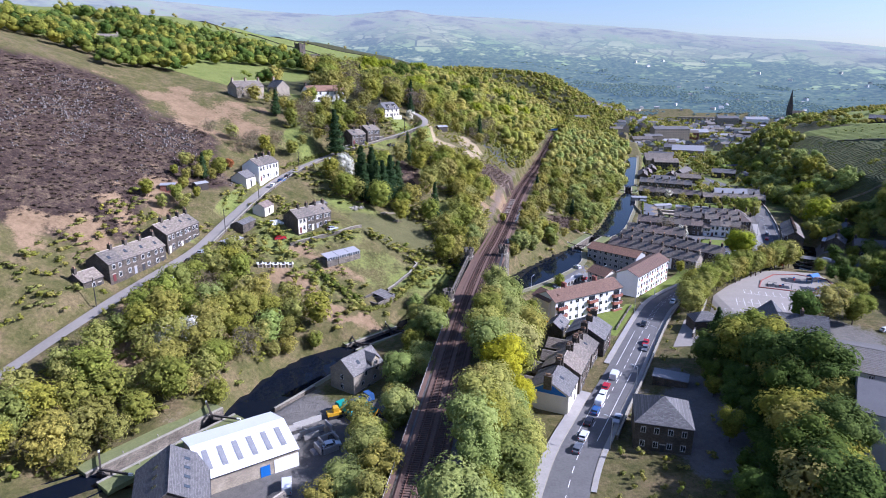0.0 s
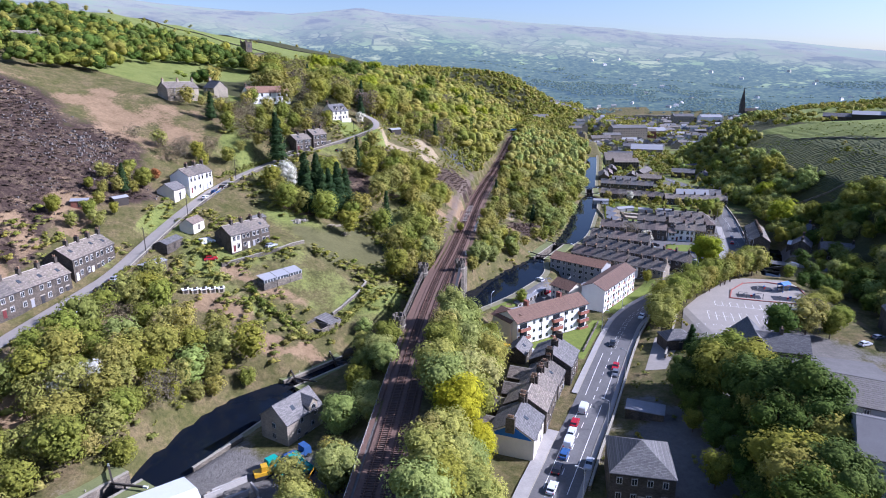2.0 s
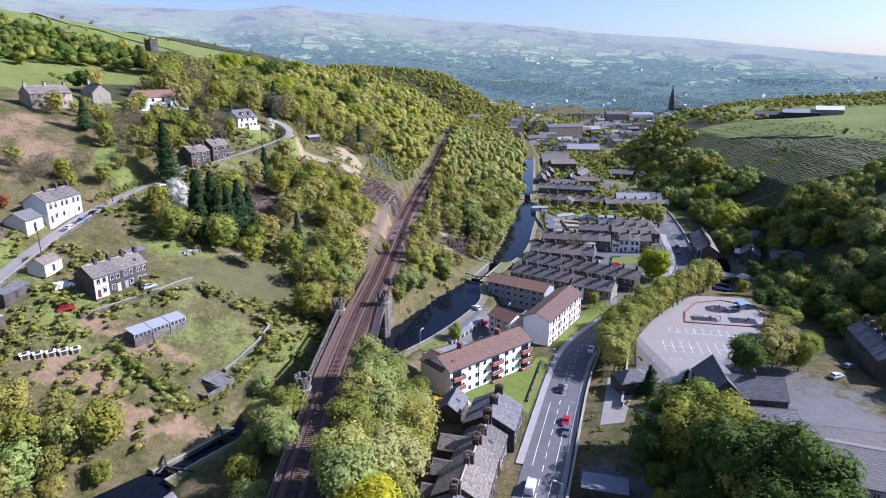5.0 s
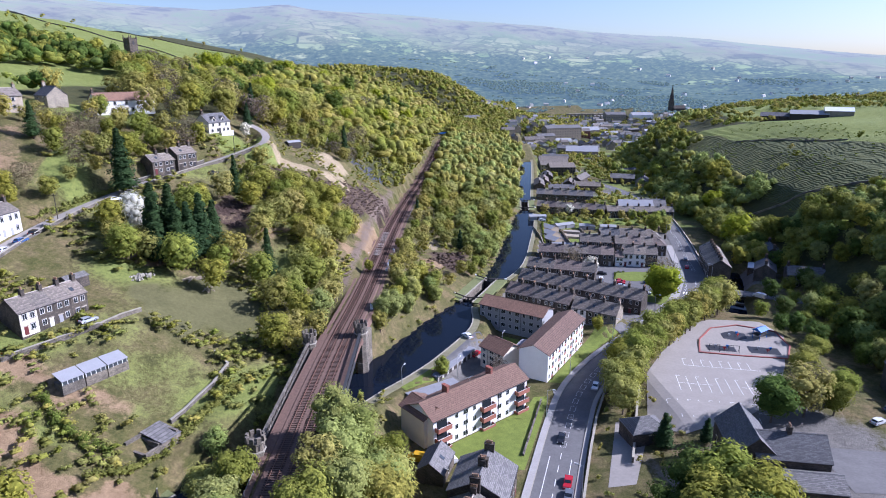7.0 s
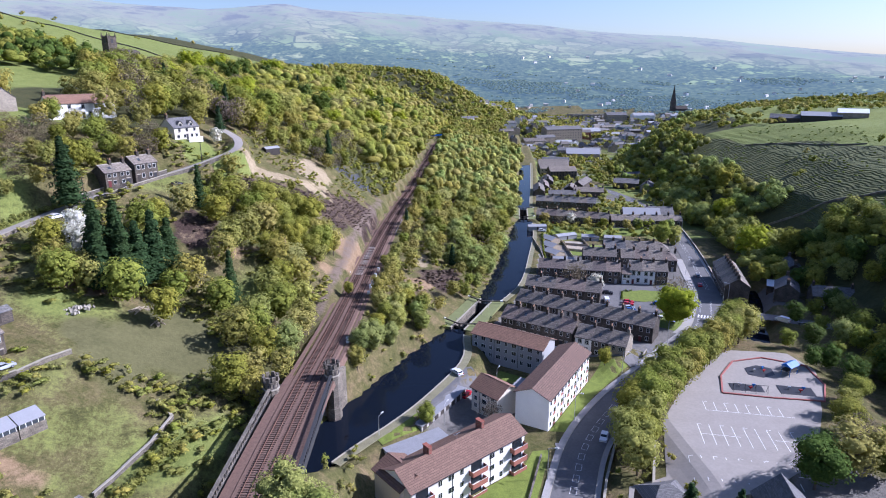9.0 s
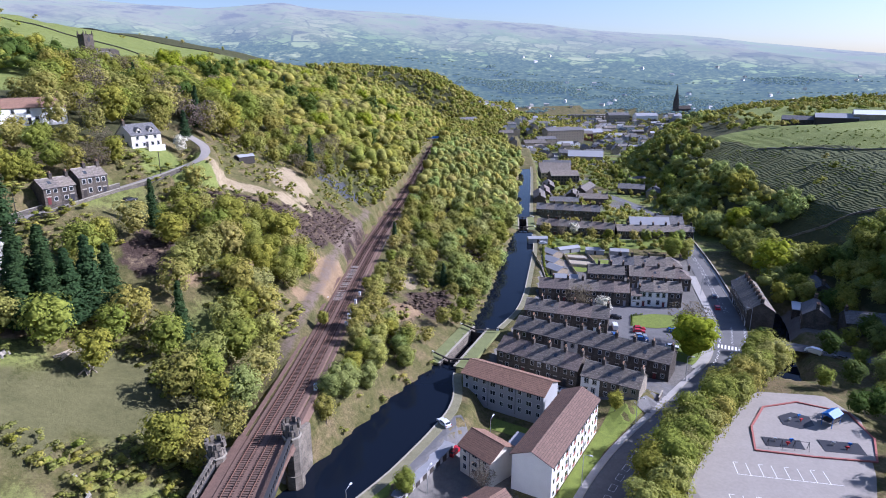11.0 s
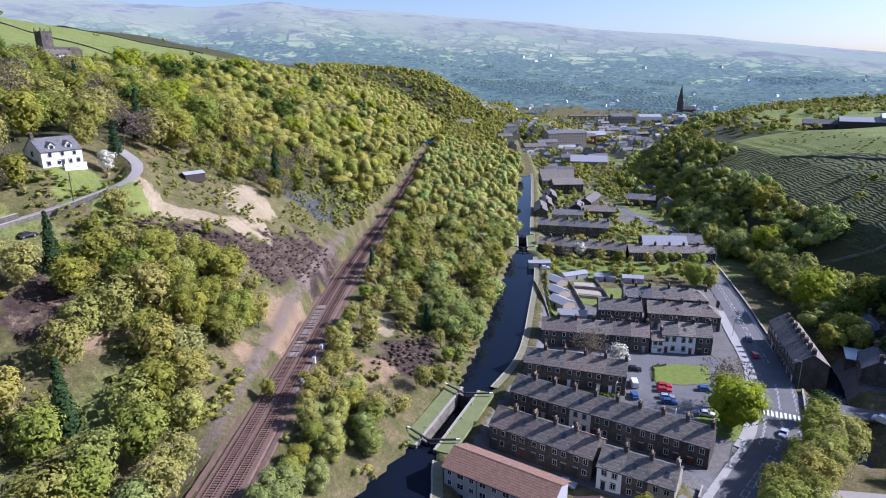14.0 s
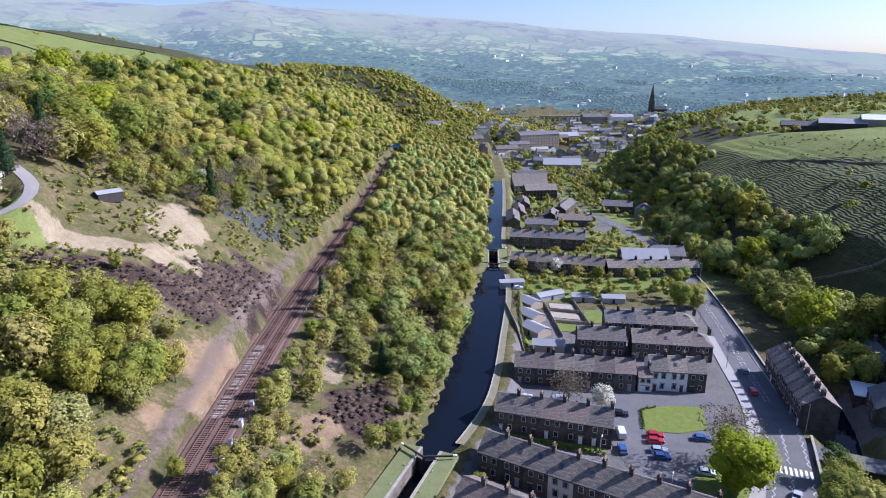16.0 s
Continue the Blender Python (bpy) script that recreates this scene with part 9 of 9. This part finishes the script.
for i, (mat, n) in enumerate(((LEAF_GREEN, 800), (LEAF_OLIVE, 900))):
    woods("hillside_wood", 200 + i, (-330, 60, 465, 1000), n, mat, "dense hillside wood in spring leaf", lambda x, y: (off_rail(x, y) > 9 + 8 * wavy(x, y, 30)) & (off_rail(x, y) < np.interp(y, [465, 800, 880, 960, 1000], [170, 165, 120, 85, 80]) + 14 * wavy(x, y, 60, 3)) & (patches(x, y, MEADOW) < 0.2) & (np.hypot((x + 188) / 20, (y - 574) / 26) > 1), 8.8, lobes=5, h=(7, 14), r=(4.8, 7.4), size=0.66, count=52)
    woods("canal_wood", 210 + i, (15, 140, 470, 800), 260, mat if i else LEAF_WILLOW, "trees between railway and canal", lambda x, y: (off_rail(x, y) < -8) & (off_canal(x, y) > 0.5), 6.0, lobes=5, h=(5, 14), r=(2.8, 6.2))
    woods("valley_wood", 220 + i, (130, 420, 330, 1050), 560, LEAF_GREEN if i else LEAF_WILLOW, "dense shaded wood on the valley side", lambda x, y: ~((y > 370) & (y < 425) & (x > 195)) & (x > table(FOOT, y) - 14) & (x < table(FOOT, y) + 78 + 20 * wavy(x, y, 60, 2)) & ~((y > 360) & (y < 600) & (x > table(FOOT, y) + 26 + 8 * wavy(x, y, 30)) & (x < 330)) & ~((y >= 600) & (y < 800) & (x > 256 + (y - 600) * 0.22)), 5.8, lobes=4, h=(6, 11), r=(3, 5.2))
    woods("hilltop_wood", 230 + i, (-560, -150, 330, 1100), 90, mat, "hedges and trees on the high pasture", lambda x, y: (np.abs((y - 560 - 0.5 * x) % 130) < 9), 4.0, h=(4, 8), lobes=2)
    woods("field_wood", 240 + i, (230, 700, 380, 1300), 150, mat, "hedgerow trees on the hill pasture", lambda x, y: (np.abs((y - 0.6 * x) % 150) < 8) | (np.abs((y + 0.8 * x) % 230) < 7) | (x > 400 + 60 * wavy(x, y, 120)) & (y > 800), 5.0, h=(4, 8), lobes=2)
    woods("moor_edge_wood", 250 + i, (-340, -140, 262, 530), 260, LEAF_DEEP_SHADE if i else mat, "trees round the farms on the moor edge", lambda x, y: (off_rail(x, y) > 138) & (wavy(x, y, 40, 6) > -0.5) & (y - 0.3 * (x + 300) > 262) & (np.hypot((x + 248) / 20, (y - 366) / 30) > 1) & (patches(x, y, MEADOW) < 0.2) & (patches(x, y, HEATH) < 0.2) & (patches(x, y, [(-142, 286, 30, 17, 8)]) < 0.3), 7.4, lobes=5, h=(6, 12), r=(3.6, 6.2))
# scrub on the rough ground
for i, (mat, n, hh) in enumerate(((SCRUB, 520, (0.7, 1.5)), (LEAF_OLIVE, 260, (1.4, 3.0)), (LEAF_GREEN, 200, (1.5, 3.2)))):
    woods("scrub", 300 + i, (-110, -12, 190, 345), n, mat, "low scrub and brambles on the rough hillside", lambda x, y: (off_canal(x, y) > 1) & (np.hypot((x + 50) / 17, (y - 250) / 15) > 1) & (wavy(x, y, 14, 2) > -0.1), 1.7, h=hh, r=(1.2, 2.8), lobes=2, count=24, size=0.32)
    woods("scrub", 310 + i, (-5, 75, 246, 470), n // 2, mat, "low scrub on the bank above the canal", lambda x, y: (off_rail(x, y) < -7.5) & (off_canal(x, y) > 0.4) & (wavy(x, y, 12, 2) > -0.2), 1.8, h=hh, r=(0.9, 1.9), lobes=2, count=24, size=0.32, canal=0.3)
    woods("scrub", 320 + i, (-60, 6, 330, 440), n // 2, mat, "low scrub on the railway cutting", lambda x, y: (off_rail(x, y) > 13) & (patches(x, y, [(-33, 363, 17, 4.5, 33), (-27, 392, 7, 13, 10), (-44, 353, 9, 3.5, 20), (-8, 335, 9, 26, -20)]) < 0.4) & (patches(x, y, HEATH) < 0.6), 1.8, h=hh, r=(0.8, 1.7), lobes=2, count=24, size=0.3)
    woods("scrub", 330 + i, (-135, -40, 70, 205), n // 2, mat, "undergrowth on the wooded bank", lambda x, y: off_canal(x, y) > 2, 2.4, h=hh, r=(1.1, 2.6), lobes=2, count=22, size=0.34)
    woods("scrub", 340 + i, (-20, 76, 60, 250), n // 4, mat, "bushes along walls and gardens", lambda x, y: (off_rail(x, y) < -7.5) & ((off_rail(x, y) > -16) | (ROAD.near(x, y)[1] < 0)), 2.4, h=hh, r=(0.7, 1.4), lobes=2, count=24, size=0.3)
    woods("scrub", 360 + i, (-70, 70, 425, 800), n, mat, "shrubs and saplings beside the railway", lambda x, y: (off_rail(x, y) > 6.4) & (off_rail(x, y) < 26) & (np.hypot((x + 16) / 6, (y - 424) / 14) > 1), 2.6, h=(hh[0] + 1, hh[1] * 2.2), r=(1.4, 2.8), lobes=2, count=22, size=0.45, rail=6.3)
woods("scrub", 350, (205, 330, 370, 610), 300, HEDGE, "bracken tufts on the shaded hillside", lambda x, y: (x > table(FOOT, y) + 22) & (wavy(x, y, 20, 3) > 0), 3.0, h=(0.6, 1.4), r=(0.8, 1.8), lobes=1, count=26, size=0.4)
woods("heather", 400, (-262, -20, 150, 385), 2600, HEATHER, "dark brown heather clumps on the moor slope", lambda x, y: patches(x, y, HEATH) > 0.72, 1.5, h=(0.3, 0.7), r=(0.9, 2.4), lobes=1, count=26, size=0.3)
woods("heather", 401, (-52, 62, 318, 405), 800, HEATHER, "dark brown heather clumps beside the railway", lambda x, y: patches(x, y, HEATH) > 0.7, 1.3, h=(0.5, 1.0), r=(1.2, 2.2), lobes=1, count=26, size=0.24)
# the far valley: woods, hedges and fields seen from afar
for i in range(2):
    woods("far_wood", 500 + i, (-1100, 1700, 1300, 2250), 3300, FAR_LEAF_HAZED, "distant woods and hedgerows across the valley, blue haze painted on", lambda x, y: (np.hypot(x - 40, y - 200) > 1450) & (np.hypot(x - 40, y - 200) < 2080) & ((wavy(x, y, 130, 11) + 0.6 * wavy(x, y, 45, 12) > 0.1 + 0.6 * smooth(1600, 2300, np.hypot(x - 40, y - 200))) | (np.abs((y + 0.3 * x + 30 * wavy(x, y, 90)) % 160) < 5)), 9.5, h=(5, 9), r=(6, 10), lobes=1, count=16, size=2.2)
    woods("town_wood", 510 + i, (120, 800, 620, 1560), 700, (LEAF_GREEN, LEAF_OLIVE)[i], "trees among the houses of the town", lambda x, y: (wavy(x, y, 45, 4) > -0.1) & (off_canal(x, np.minimum(y, 1100)) < -14) & (np.hypot(x - 40, y - 200) < 1540), 6.5, h=(4, 8), r=(3, 5.5), lobes=3, count=20, size=1.2)
    woods("line_wood", 530 + i, (40, 260, 780, 1120), 260, (LEAF_GREEN, LEAF_OLIVE)[i], "wood beside the railway towards the town", lambda x, y: (off_rail(x, np.minimum(y, 1049)) < -8) & (x < 118 + (y - 780) * 0.16), 6.5, h=(6, 10), r=(3.2, 5), lobes=3, count=24, size=1.1)
    woods("cutting_wood", 560 + i, (40, 120, 792, 1060), 60, (LEAF_GREEN, LEAF_OLIVE)[i], "trees closing over the line beyond the bridge", lambda x, y: np.abs(off_rail(x, y)) < 14, 5.0, h=(7, 11), r=(3.4, 5), lobes=4, count=30, size=0.9)
    woods("spur_wood", 520 + i, (-120, 330, 985, 1560), 760, (LEAF_GREEN, LEAF_OLIVE)[i], "wood on the far valley side", lambda x, y: (off_rail(x, np.minimum(y, 1049)) > 10) | (y > 1040), 7.4, h=(7, 12), r=(4, 7), lobes=3, count=24, size=1.2)
    woods("floor_wood", 540 + i, (40, 460, 1120, 1560), 420, (LEAF_GREEN, LEAF_OLIVE)[i], "trees on the valley floor beyond the town", lambda x, y: (x < 130 + (y - 1000) * 0.55) & (wavy(x, y, 30, 7) > -0.45), 7.0, h=(5, 9), r=(3.5, 6), lobes=3, count=18, size=1.4)
    woods("garden_wood", 550 + i, (92, 240, 425, 900), 230, (LEAF_GREEN, LEAF_OLIVE)[i], "garden trees and bushes among the terraces", lambda x, y: (off_canal(x, y) < -9) & (x < table(FOOT, y) + 4), 4.5, h=(3, 6.5), r=(1.5, 3.4), lobes=3, count=26, size=0.7, house_gap=1.5)
